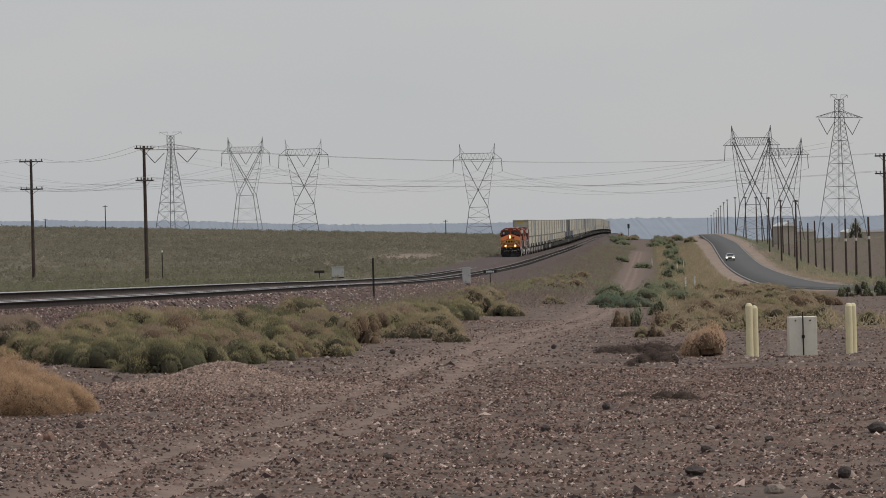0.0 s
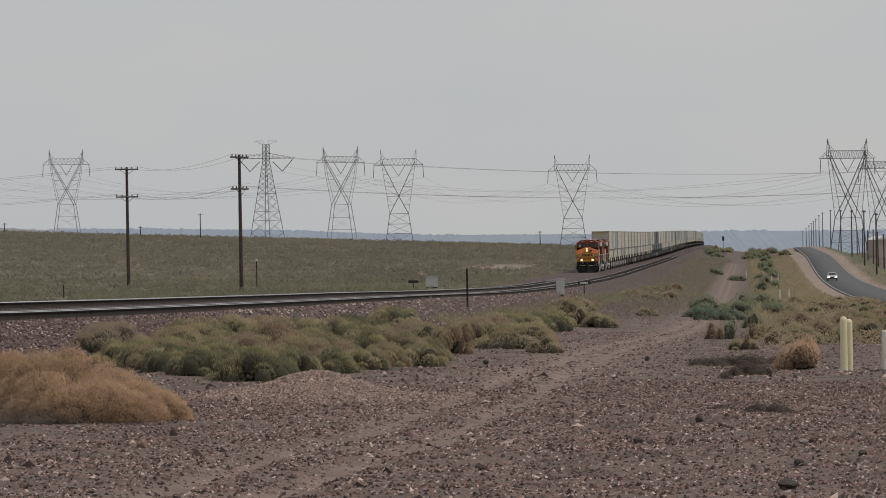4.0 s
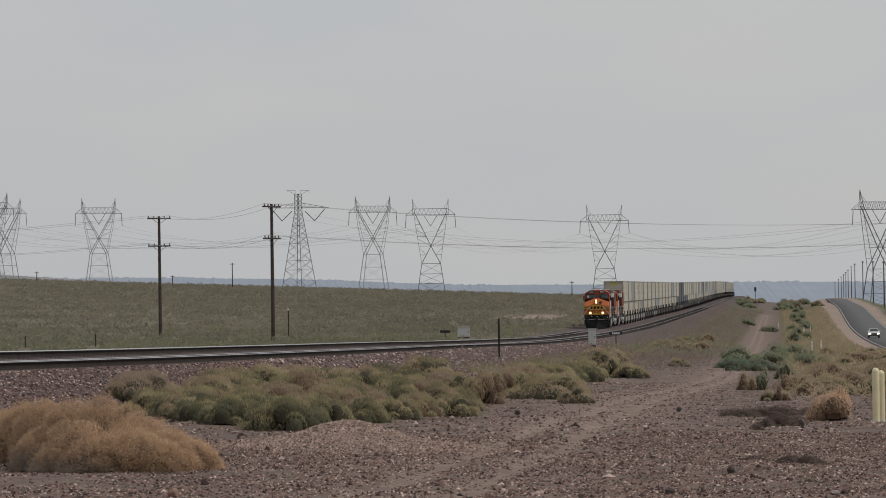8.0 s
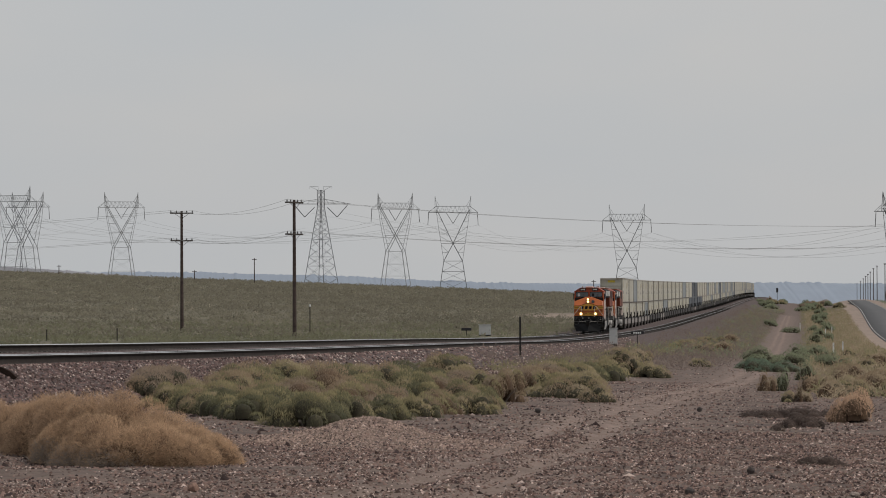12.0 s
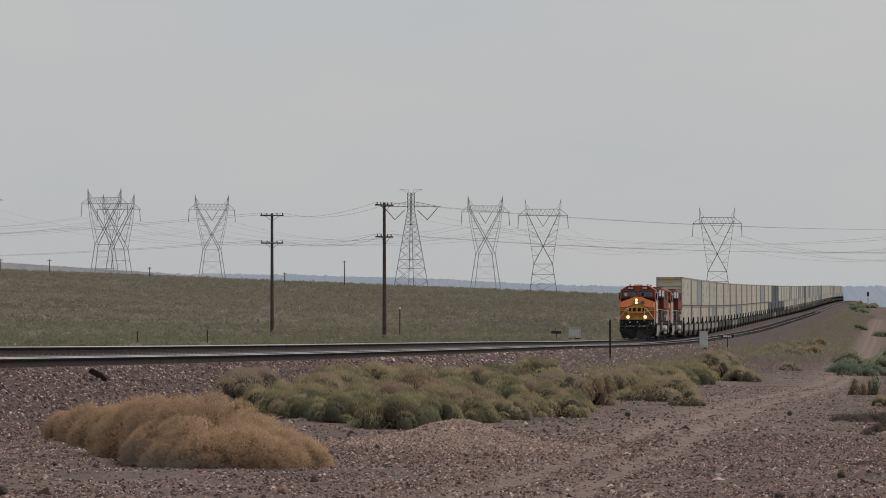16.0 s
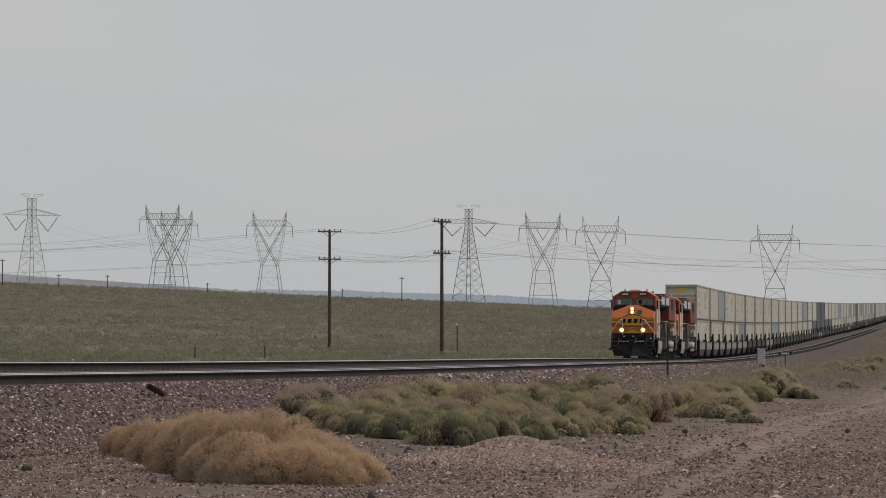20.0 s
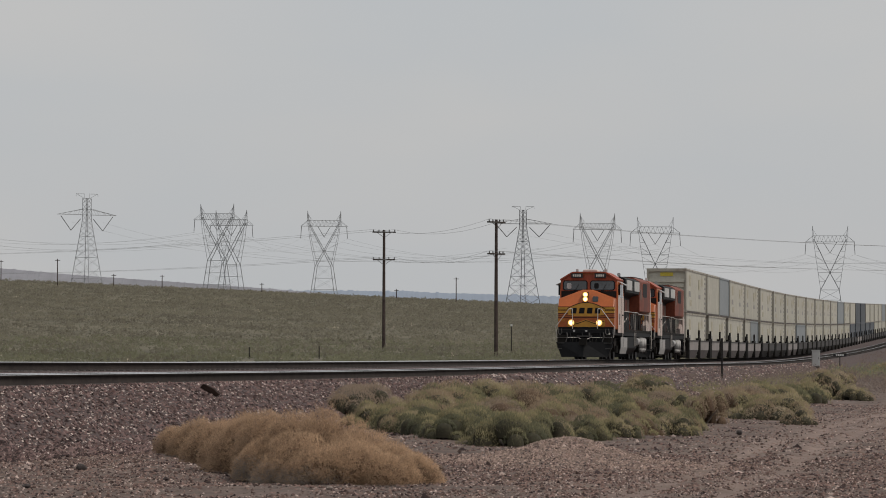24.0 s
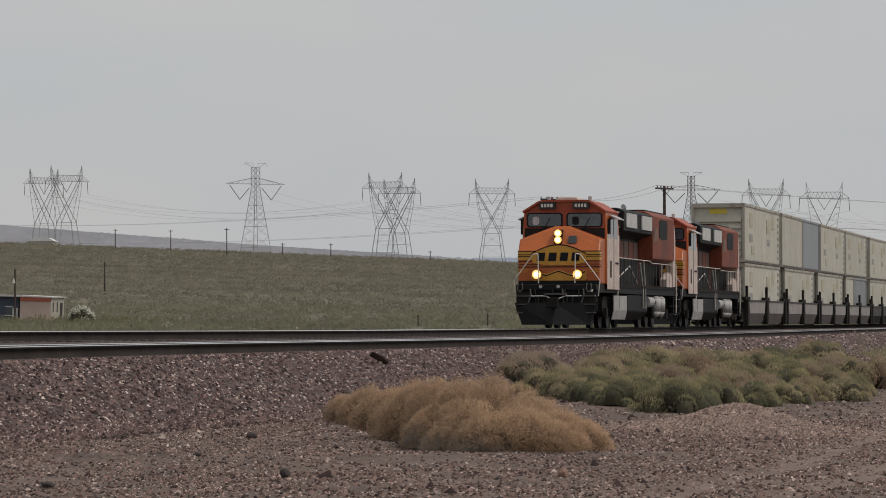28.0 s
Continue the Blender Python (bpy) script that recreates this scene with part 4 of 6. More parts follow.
# ---- ties ----
def tie_mesh():
    m = Mesh().box(-1.30, 1.30, -0.115, 0.115, -0.34, -0.178)
    return m.data("tie", MAT["tie"])


tie_me = tie_mesh()
bed = tagged(new("track_bed"), "concrete ties under the two tracks", "track", kind="structure")
rest = Mesh()
for base in (0.0, SPACING):
    for k in range(1300):
        y = 44 + 0.62 * k
        p = track_point(y, base)
        if k < 150:
            t = new("tie", tie_me)
            t.parent = bed
            t.matrix_basis = pose(p.x, p.y, p.z, 0, 0, TRACK_TURN)
        else:
            rest.box(-1.3, 1.3, -0.115, 0.115, -0.34, -0.178, pose(p.x, p.y, p.z, 0, 0, TRACK_TURN))
far_ties = part("far_ties", rest, MAT["tie"], bed)
tagged(far_ties, kind="stuff")


# ---- power line on wooden poles ----
def sag(a, b, drop, n=14):
    a, b = Vector(a), Vector(b)
    return [a.lerp(b, k / n) - Vector((0, 0, drop * 4 * (k / n) * (1 - k / n))) for k in range(n + 1)]


def utility_pole(x, y, h, turn, arms=((0.25, 1.25), (3.35, 1.15)), label="tall dark wooden utility pole with two crossarms", group="poles of the power line"):
    p = thing("utility_pole", label, "utility pole", group, pose(x, y, land_at(x, y), 0, 0, turn))
    part("shaft", Mesh().tube((0, 0, -0.6), (0, 0, h), 0.21, 0.14, n=12), MAT["pole"], p)
    for down, half in arms:
        z = h - down
        arm = part("crossarm", Mesh().box(-half, half, -0.21, -0.10, z - 0.07, z + 0.07).box(-half, half, 0.10, 0.21, z - 0.07, z + 0.07), MAT["arm"], p)
        for s in (-1, 1):
            part("brace", Mesh().tube((s * half * 0.62, -0.12, z - 0.05), (0, -0.14, z - 0.62), 0.025, n=5), MAT["arm"], p)
        for dx in (-half * 0.94, -half * 0.45, half * 0.45, half * 0.94):
            part("insulator", Mesh().tube((dx, 0, z + 0.04), (dx, 0, z + 0.22), 0.045, 0.075, n=8).tube((dx, 0, z + 0.22), (dx, 0, z + 0.30), 0.06, 0.03, n=8), MAT["insulator"], arm)
    return p


two = ((0.25, 1.3), (3.35, 1.25))
utility_pole(21.6, 358, 13.5, 52, two)
utility_pole(12.3, 414, 13.5, 8, two)
utility_pole(22 + 0.21 * 386, 386, 14.5, 8, ((0.3, 1.0), (2.2, 1.0)), "wooden roadside utility pole with two short crossarms", "poles along the road")
for y in (699, 800, 902, 1040, 1199, 1401, 1612, 1730, 1852, 1950, 2055, 2180, 2350, 2600):
    utility_pole(24 + 0.207 * y, y, 13.8 + min(3.5, max(0.0, (y - 1100) / 160)), 8, ((0.3, 0.5),), "wooden roadside utility pole with a short crossarm", "poles along the road")
for k, y in enumerate((574, 622, 661, 724, 766, 816, 868, 924, 976, 1030, 1090, 1150, 1220, 1300, 1390)):
    p = thing("roadside_post", "bare dark wooden pole with no arms", "pole", "bare poles along the road", pose(30 + 0.21 * y, y, land_at(30 + 0.21 * y, y)))
    lean = (-0.15, 0.1, 0.0, 0.12, -0.05)[k % 5]
    part("shaft", Mesh().tube((0, 0, -0.6), (lean, 0, 10.4 + 0.3 * (k % 3)), 0.22, 0.16, n=10), MAT["pole"], p)
    part("band", Mesh().tube((lean * 0.66, 0, 6.8), (lean * 0.68, 0, 7.3), 0.20, n=10), MAT["handrail"] if k < 3 else MAT["arm"], p)


def wire_run(name, label, runs, r, mat):
    w = thing(name, label, "cable", "overhead cables")
    for pts in runs:
        v, f = [], []
        for k, p in enumerate(pts):
            side = (pts[min(k + 1, len(pts) - 1)] - pts[max(k - 1, 0)]).cross(Vector((0, 0, 1))).normalized() * r
            v += [p + side, p + Vector((0, 0, r)), p - side, p - Vector((0, 0, r))]
            if k:
                a = 4 * (k - 1)
                f += [(a + i, a + (i + 1) % 4, a + 4 + (i + 1) % 4, a + 4 + i) for i in range(4)]
        part("wire", Mesh().add(v, f), mat, w)
    return w


def arm_points(x, y, h, turn, arms):
    """Tops of the insulators of a pole, in world space."""
    m = pose(x, y, land_at(x, y), 0, 0, turn)
    return [m @ Vector((dx, 0, h - down + 0.3)) for down, half in arms for dx in (-half * 0.94, half * 0.94)]


pb, pa, pz = arm_points(21.6, 358, 13.5, 52, two), arm_points(12.3, 414, 13.5, 8, two), arm_points(-190, 1020, 13.5, 10, two)
pc = arm_points(22 + 0.21 * 386, 386, 14.5, 8, ((0.3, 1.0), (2.2, 1.0)))
wire_run("pole_cables", "thin dark cables strung between the wooden poles",
         [sag(a, b, 0.9) for a, b in zip(pb, pa)] + [sag(a, b, 5.0) for a, b in zip(pa, pz)] + [sag(a, b, 1.3) for a, b in zip(pb, pc)], 0.013, MAT["wire"])


# ---- lattice towers ----
def mast_tower(turn, extra, steel):
    """Single tapering mast with one pair of arms, 50 m high on legs longer by extra; its body stands corner-on to the line of sight when turned by turn."""
    t = thing("transmission_tower", "tall grey lattice mast tower with one wide pair of arms", "transmission tower", "towers of the transmission lines")
    half = lambda z: 2.15 + (37.5 - z) * 0.178 if z < 37.5 else 2.15
    phase = 0.14 - radians(turn)
    e = extra
    stout = 1.45 if 6 < extra < 15 else 1.0
    corner = lambda k, z: Vector((math.cos(k * math.pi / 2 + phase) * half(z), math.sin(k * math.pi / 2 + phase) * half(z), z + extra))
    levels = [-extra, -extra * 0.45] if extra > 6 else [-extra]
    levels += [2.5, 8, 13.5, 18.5, 22.5, 26, 29, 31.7, 34.3, 36.8, 39.6, 42.4, 45, 47.8]
    for k in range(4):
        leg = Mesh()
        for a, b in zip(levels, levels[1:]):
            leg.beam(corner(k, a), corner(k, b), 0.21 * stout)
        part("leg", leg, steel, t)
    for k in range(4):
        brace = Mesh()
        for i, (a, b) in enumerate(zip(levels, levels[1:])):
            brace.beam(corner(k, a), corner(k + 1, b), 0.075 * stout).beam(corner(k + 1, a), corner(k, b), 0.075 * stout)
            if a in (2.5, 8, 18.5, 29, 39.6, 42.4):
                brace.beam(corner(k, a), corner(k + 1, a), 0.12)
        brace.beam(corner(k, 47.8), corner(k + 1, 47.8), 0.14)
        part("bracing", brace, steel, t)
    for s in (-1, 1):
        arm = Mesh()
        tip = Vector((s * 18.3, 0, 39.6 + e))
        for y in (-1.3, 1.3):
            arm.beam((s * 1.5, y, 39.6 + e), tip, 0.20 * stout).beam((s * 1.5, y, 42.6 + e), tip, 0.17)
            for u in (0.2, 0.4, 0.6, 0.8):
                lo, hi = Vector((s * 1.5, y, 39.6 + e)).lerp(tip, u), Vector((s * 1.5, y, 42.6 + e)).lerp(tip, u - 0.1)
                arm.beam(lo, hi, 0.08)
        part("arm", arm, steel, t)
        part("insulator_string", Mesh().tube((s * 16.0, 0, 38.9 + e), (s * 9.8, 0, 31.8 + e), 0.17 * stout, n=6), MAT["insulator"], t)
        part("insulator_string", Mesh().tube((s * 3.9, 0, 37.6 + e), (s * 9.8, 0, 31.8 + e), 0.17 * stout, n=6), MAT["insulator"], t)
        part("earth_wire_bracket", Mesh().beam((s * 1.8, 0, 47.8 + e), (s * 6.4, 0, 50 + e), 0.14).beam((s * 1.5, 0, 50 + e), (s * 6.6, 0, 50 + e), 0.16).beam((s * 1.5, 0, 47.8 + e), (s * 1.6, 0, 50 + e), 0.10)
             .beam((s * 6.6, 0, 50 + e), (s * 6.7, 0, 48.6 + e), 0.1), steel, t)
    return t


def delta_tower(zw, ww, zc, steel):
    """Waisted tower with a wide bridge and two horns, 45 m high: its waist at zw, half as wide as twice ww, its legs crossing at zc."""
    t = thing("transmission_tower", "grey waisted lattice tower with a wide bridge and two peaks", "transmission tower", "towers of the transmission lines")
    depth = lambda z: 1.0 + 0.06 * max(0, 40 - z)
    for y in (-1, 1):
        P = lambda x, z: (x, y * depth(z), z)
        for s in (-1, 1):
            part("leg", Mesh().beam(P(s * 6.6, 0), P(s * ww, zw), 0.26).beam(P(s * ww, zw), P(0, zc), 0.26).beam(P(0, zc), P(-s * 7.6, 38.8), 0.26), steel, t)
            part("window_leg", Mesh().beam(P(s * ww, zw), P(s * 7.0, 32), 0.15).beam(P(s * 7.0, 32), P(s * 7.9, 38.8), 0.15), steel, t)
            part("horn", Mesh().beam(P(s * 7.2, 37.4), (s * 8.4, 0, 45), 0.16).beam(P(s * 8.4, 37.4), (s * 8.4, 0, 45), 0.16).beam(P(s * 6.2, 40.3), (s * 8.2, 0, 43.5), 0.09), steel, t)
        b = Mesh()
        wide = lambda z: 6.6 - (6.6 - ww) * z / zw
        for z in (0.36 * zw, 0.67 * zw, zw):
            b.beam(P(-wide(z), z), P(wide(z), z), 0.13)
        for z0, z1 in ((0, 0.36 * zw), (0.36 * zw, 0.67 * zw), (0.67 * zw, zw)):
            b.beam(P(-wide(z0), z0), P(wide(z1), z1), 0.06).beam(P(wide(z0), z0), P(-wide(z1), z1), 0.06)
        for z in ((zw + zc) / 2, zc, zc + 4.5, 33):
            w = ww + (7.0 - ww) * (z - zw) / (32 - zw)
            inner = (zc - z) * ww / (zc - zw) if z < zc else (z - zc) * 7.6 / (38.8 - zc)
            for s in (-1, 1):
                b.beam(P(s * inner, z), P(s * w, z), 0.09).beam(P(s * inner, z), P(s * (w + 0.6), z + 3.5), 0.06)
        part("bracing", b, steel, t)
        g = Mesh().beam(P(-11.6, 37.4), P(11.6, 37.4), 0.17).beam(P(-8.0, 40.3), P(8.0, 40.3), 0.15)
        for k in range(8):
            x = -8 + 2 * k
            g.beam(P(x, 37.4), P(x + 1, 40.3), 0.09).beam(P(x + 1, 40.3), P(x + 2, 37.4), 0.09)
        for s in (-1, 1):
            g.beam(P(s * 8, 40.3), P(s * 11.6, 37.4), 0.11)
        part("bridge", g, steel, t)
    for s in (-1, 1):
        part("insulator_string", Mesh().tube((s * 11.4, 0, 37.3), (s * 11.8, 0, 31.5), 0.14, n=6), MAT["insulator"], t)
        part("insulator_string", Mesh().tube((s * 3.2, 0, 37.3), (0, 0, 32.2), 0.12, n=6), MAT["insulator"], t)
    return t


def tower_at(kind, az, y, top_el, turn=0.0, extra=0.0):
    """Stands a tower in that direction (degrees), its peak at that angle above the eye, its feet on the ground."""
    x = y * math.tan(radians(az))
    top = EYE.z + math.hypot(x, y) * math.tan(radians(top_el))
    foot = land_at(x, y) - 0.3
    s = (top - foot) / (50 + extra if kind == "mast" else 45)
    m = pose(x, y, foot, 0, 0, turn - az) @ Matrix.Diagonal((s, s, s, 1))
    if kind == "mast":
        mast_tower(turn, extra, MAT["lattice" if extra else "lattice_hazed"]).matrix_basis = m
        return m
    first = TOWERS.get(kind)
    if first is None:
        TOWERS[kind] = first = delta_tower(14.6, 4.4, 22.8, MAT["lattice"]) if kind == "delta" else delta_tower(17.9, 4.0, 25.2, MAT["lattice_hazed"])
        first.matrix_basis = m
        return m
    copy_thing(first, m @ Matrix.Diagonal((1 / first.scale.x,) * 3 + (1,)))
    return m


TOWERS = {}
m_4a = tower_at("high delta", -5.854, 2100, 2.091, 30)
m_4b = tower_at("high delta", -6.20, 2150, 2.046, 36)
m_3 = tower_at("mast", -2.92, 2000, 2.127, 37, 0)
m_2a = tower_at("high delta", -0.90, 1900, 1.985, -20)
m_2b = tower_at("high delta", -0.68, 2050, 1.889, -25)
m_1 = tower_at("high delta", 0.767, 1950, 1.884, 14)
k_1 = tower_at("mast", 3.87, 1826, 1.963, 8, 11)
k_2 = tower_at("high delta", 5.03, 1740, 1.862, 18)
k_3 = tower_at("delta", 5.93, 1770, 1.806)
k_4 = tower_at("delta", 8.64, 1860, 1.666)
k_5 = tower_at("delta", 12.91, 1440, 1.831, 28)
k_6 = tower_at("delta", 13.43, 1540, 1.628, 33)
k_7 = tower_at("mast", 14.28, 1316, 2.266, 54, 18)


def conductors(name, chain, hooks, drop):
    runs = []
    for a, b in zip(chain, chain[1:]):
        for h in hooks:
            runs.append(sag(a @ Vector(h), b @ Vector(h), drop, 20))
    wire_run(name, "long sagging cables between the lattice towers", runs, 0.034, MAT["wire"])


D3 = ((-11.8, 0, 31.4), (0, 0, 32.1), (11.8, 0, 31.4))
conductors("transmission_cables", [m_4a, m_2a, m_1, k_2, k_4, k_5], D3, 9.0)
conductors("transmission_cables", [m_4b, m_2b, k_3, k_4, k_6], D3, 11.0)
conductors("transmission_cables", [m_3, k_1], ((-9.8, 0, 36), (9.8, 0, 36)), 13.0)

conductors("transmission_cables", [k_1, k_7], ((-9.8, 0, 46), (9.8, 0, 46)), 13.0)

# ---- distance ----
# no haze in the air here: the hill colours carry it
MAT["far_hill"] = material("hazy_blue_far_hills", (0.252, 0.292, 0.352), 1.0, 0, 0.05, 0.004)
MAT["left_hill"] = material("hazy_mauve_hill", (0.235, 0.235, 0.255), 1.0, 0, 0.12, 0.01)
MAT["pale_roof"] = material("pale_far_roof", (0.62, 0.63, 0.62), 0.6)
MAT["far_wall"] = material("far_tan_wall", (0.40, 0.36, 0.30), 0.8)


def ridge(name, label, y, azs, els, rough, mat, seed):
    """A long hill whose crest follows those angles above the eye."""
    r = random.Random(seed)
    n = 1700
    grove = noise_field(np.arange(n) * 1.0, np.zeros(n), 9.0, seed) + 0.7 * noise_field(np.arange(n) * 1.0, np.zeros(n), 2.6, seed + 1)
    v, f = [], []
    for k in range(n):
        az = azs[0] + (azs[-1] - azs[0]) * k / (n - 1)
        x = y * math.tan(radians(az))
        crest = EYE.z + y / math.cos(radians(az)) * math.tan(radians(float(np.interp(az, azs, els))))
        low = crest
        crest += (r.uniform(-0.2, 0.5) + 2.2 * max(0.0, float(grove[k]))) * rough
        v += [(x, y - 260, -30), (x, y - 60, low * 0.75 - 4), (x, y, crest), (x, y + 200, -30)]
        if k:
            a = 4 * (k - 1)
            f += [(a + i, a + 4 + i, a + 5 + i, a + 1 + i) for i in range(3)]
    ob = new(name, fast_mesh(name, v, f, mat))
    return tagged(ob, label, "hill", kind="structure")


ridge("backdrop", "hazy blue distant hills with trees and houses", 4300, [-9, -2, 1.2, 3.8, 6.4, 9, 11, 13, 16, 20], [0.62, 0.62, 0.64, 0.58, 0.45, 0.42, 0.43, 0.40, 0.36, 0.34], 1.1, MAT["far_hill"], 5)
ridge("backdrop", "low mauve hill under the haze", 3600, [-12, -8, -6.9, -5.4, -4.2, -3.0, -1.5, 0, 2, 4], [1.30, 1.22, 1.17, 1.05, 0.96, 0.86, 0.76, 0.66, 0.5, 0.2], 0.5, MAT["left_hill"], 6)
for az, y, w, h in ((14.75, 2000, 26, 3.0), (14.45, 2100, 12, 3.4), (13.62, 1900, 14, 4.0), (13.38, 1300, 4.6, 6.5), (-6.22, 1545, 10.7, 1.3)):
    x = y * math.tan(radians(az))
    b = thing("warehouse", "pale low building far across the plain", "building", "far buildings", pose(x, y, land_at(x, y)))
    part("wall", Mesh().box(-w / 2, w / 2, -8, 8, -2, h), MAT["far_wall"], b)
    part("roof", Mesh().prism([(-w / 2 - 0.4, h), (w / 2 + 0.4, h), (w / 2 - 2, h + 1.4), (-w / 2 + 2, h + 1.4)], -8.4, 8.4), MAT["pale_roof"], b)
for az, y, h in ((2.83, 1350, 9.5), (8.12, 1400, 6.0), (-5.1, 1450, 8.0), (-4.24, 1450, 8.5), (-3.37, 1300, 10.0), (-2.5, 1450, 5), (-1.75, 1450, 5.5), (-7.0, 1350, 9), (1.9, 1450, 4), (-0.2, 1480, 4)):
    x = y * math.tan(radians(az))
    p = thing("far_pole", "slim wooden pole far out in the scrub", "pole", "far poles", pose(x, y, land_at(x, y)))
    part("shaft", Mesh().tube((0, 0, -0.5), (0, 0, h), 0.2, 0.15), MAT["pole"], p)
    part("crossarm", Mesh().box(-0.9, 0.9, -0.08, 0.08, h - 0.6, h - 0.4), MAT["arm"], p)

# ---- beside the tracks ----
MAT["cream_plastic"] = material("cream_marker_plastic", (0.74, 0.66, 0.43), 0.5, 0, 0.06, 2.0, stain=(0.50, 0.43, 0.29), stain_scale=1.5)
MAT["white_metal"] = material("off_white_sheet_metal", (0.70, 0.67, 0.59), 0.5, 0, 0.06, 1.5, stain=(0.45, 0.41, 0.35), stain_scale=1.2)
MAT["box_grey"] = material("light_grey_cabinet", (0.47, 0.47, 0.46), 0.5, 0, 0.06, 1.5)
MAT["sign_black"] = material("black_sign", (0.02, 0.02, 0.022), 0.6)
MAT["sign_white"] = material("white_sign_paint", (0.7, 0.7, 0.68), 0.6)
MAT["dark_post"] = material("dark_steel_post", (0.03, 0.027, 0.025), 0.7, 0.2)


def ground_at(x, y):
    return float(ground_z(np.array([x]), np.array([y]))[0])


def marker_post(x, y, h):
    p = thing("marker_post", "cream plastic marker post with a domed top", "marker post", "cream marker posts", pose(x, y, ground_at(x, y)))
    m = Mesh().tube((0, 0, -0.15), (0, 0, h - 0.06), 0.072, n=18).tube((0, 0, h - 0.06), (0, 0, h - 0.015), 0.072, 0.05, n=18).tube((0, 0, h - 0.015), (0, 0, h), 0.05, 0.015, n=18)
    part("tube", m, MAT["cream_plastic"], p, smooth=False)
    part("collar", Mesh().tube((0, 0, 0.02), (0, 0, 0.05), 0.076, n=18), MAT["white_metal"], p)


for x, y, h in ((16.50, 72.6, 1.10), (16.70, 73.0, 1.05), (18.72, 73.2, 1.08), (18.88, 73.5, 1.06)):
    marker_post(x, y, h)
pedestal = thing("utility_pedestal", "off-white two-door metal utility cabinet on the gravel", "utility box", "", pose(17.92, 73.9, ground_at(17.92, 73.9) - 0.03, 0, 0, -8))
part("body", Mesh().box(-0.29, 0.29, 0, 0.36, -0.05, 0.84), MAT["white_metal"], pedestal, bevel=0.015)
for s in (-1, 1):
    door = part("door", Mesh().box(min(s * 0.012, s * 0.285), max(s * 0.012, s * 0.285), -0.02, 0.0, 0.02, 0.83), MAT["white_metal"], pedestal, bevel=0.006)
    part("bolt", Mesh().tube((s * 0.15, -0.035, 0.76), (s * 0.15, -0.015, 0.76), 0.018, n=8), MAT["dark_post"], door)
part("lock_bar", Mesh().tube((0, -0.04, 0.05), (0, -0.04, 0.94), 0.014, n=8).box(-0.03, 0.03, -0.07, -0.02, 0.40, 0.46), MAT["dark_post"], pedestal)


def trackside_cabinet(x, y, z, w, h, label):
    c = thing("relay_cabinet", label, "cabinet", "trackside cabinets", pose(x, y, z, 0, 0, -6))
    part("body", Mesh().box(-w / 2, w / 2, 0, 0.6, 0.12, h), MAT["box_grey"], c, bevel=0.02)
    part("roof", Mesh().box(-w / 2 - 0.04, w / 2 + 0.04, -0.04, 0.64, h, h + 0.05), MAT["box_grey"], c)
    d = part("door", Mesh().box(-w / 2 + 0.05, w / 2 - 0.05, -0.02, 0, 0.18, h - 0.06), MAT["box_grey"], c)
    part("handle", Mesh().box(w / 2 - 0.14, w / 2 - 0.10, -0.05, -0.02, h * 0.5, h * 0.5 + 0.14), MAT["dark_post"], d)
    part("plinth", Mesh().box(-w / 2 + 0.03, w / 2 - 0.03, 0.03, 0.57, -0.5, 0.12), MAT["dark_post"], c)


trackside_cabinet(43.1, 291, land_at(43.1, 291), 0.62, 1.38, "light grey signal cabinet on the near ballast shoulder")
trackside_cabinet(42.2, 375, land_at(42.2, 375), 1.25, 1.15, "pale relay cabinet behind the far track")


def trackside_sign(x, y, h, w, ph, lettered, label):
    z = land_at(x, y)
    s = thing("trackside_sign", label, "sign", "trackside signs", pose(x, y, z, 0, 0, -8))
    part("post", Mesh().box(-0.04, 0.04, 0, 0.06, -0.5, h), MAT["dark_post"], s)
    panel = part("panel", Mesh().box(-w / 2, w / 2, -0.05, -0.01, h - ph, h), MAT["sign_black"], s)
    if lettered:
        for k in range(4):
            part("text_bar", Mesh().box(-w * 0.3 + k * w * 0.16, -w * 0.3 + k * w * 0.16 + w * 0.11, -0.056, -0.05, h - ph * 0.8, h - ph * 0.2), MAT["sign_white"], panel)


trackside_sign(49.5, 320, 1.36, 1.15, 0.26, True, "small black sign with pale characters beside the near track")
trackside_sign(40.5, 377, 0.85, 1.05, 0.28, False, "small black sign behind the far track")
for x, y, h in ((23.4, 191.4, 2.08), (25.3, 392, 3.0), (-2.31, 338.6, 1.05), (4.1, 337.4, 1.15)):
    p = thing("steel_post", "dark upright steel post beside the railway", "post", "posts beside the railway", pose(x, y, land_at(x, y)))
    part("stem", Mesh().box(-0.05, 0.05, -0.03, 0.03, -0.4, h).box(-0.015, 0.015, -0.08, 0.03, -0.4, h), MAT["dark_post"], p)
    if h > 2.5:
        part("cap", Mesh().tube((0, 0, h), (0, 0, h + 0.22), 0.10, n=10), MAT["sign_white"], p)
for x, y in ((61.7, 294.5), (70.0, 330.0), (116.9, 564.0), (122.9, 614.0), (126.7, 606.0)):
    p = thing("white_stake", "thin white marker stake in the dry grass", "stake", "white stakes", pose(x, y, land_at(x, y)))
    part("stake", Mesh().box(-0.06, 0.06, -0.02, 0.02, -0.2, 1.3), MAT["sign_white"], p)
    part("band", Mesh().box(-0.065, 0.065, -0.025, 0.025, 1.05, 1.15), MAT["box_grey"], p)
signal = thing("railway_signal", "tall railway signal mast at the top of the grade", "signal", "", pose(290.7, 1500.0, land_at(290.7, 1500)))
part("mast", Mesh().tube((0, 0, -0.5), (0, 0, 5.6), 0.10, n=10), MAT["dark_post"], signal)
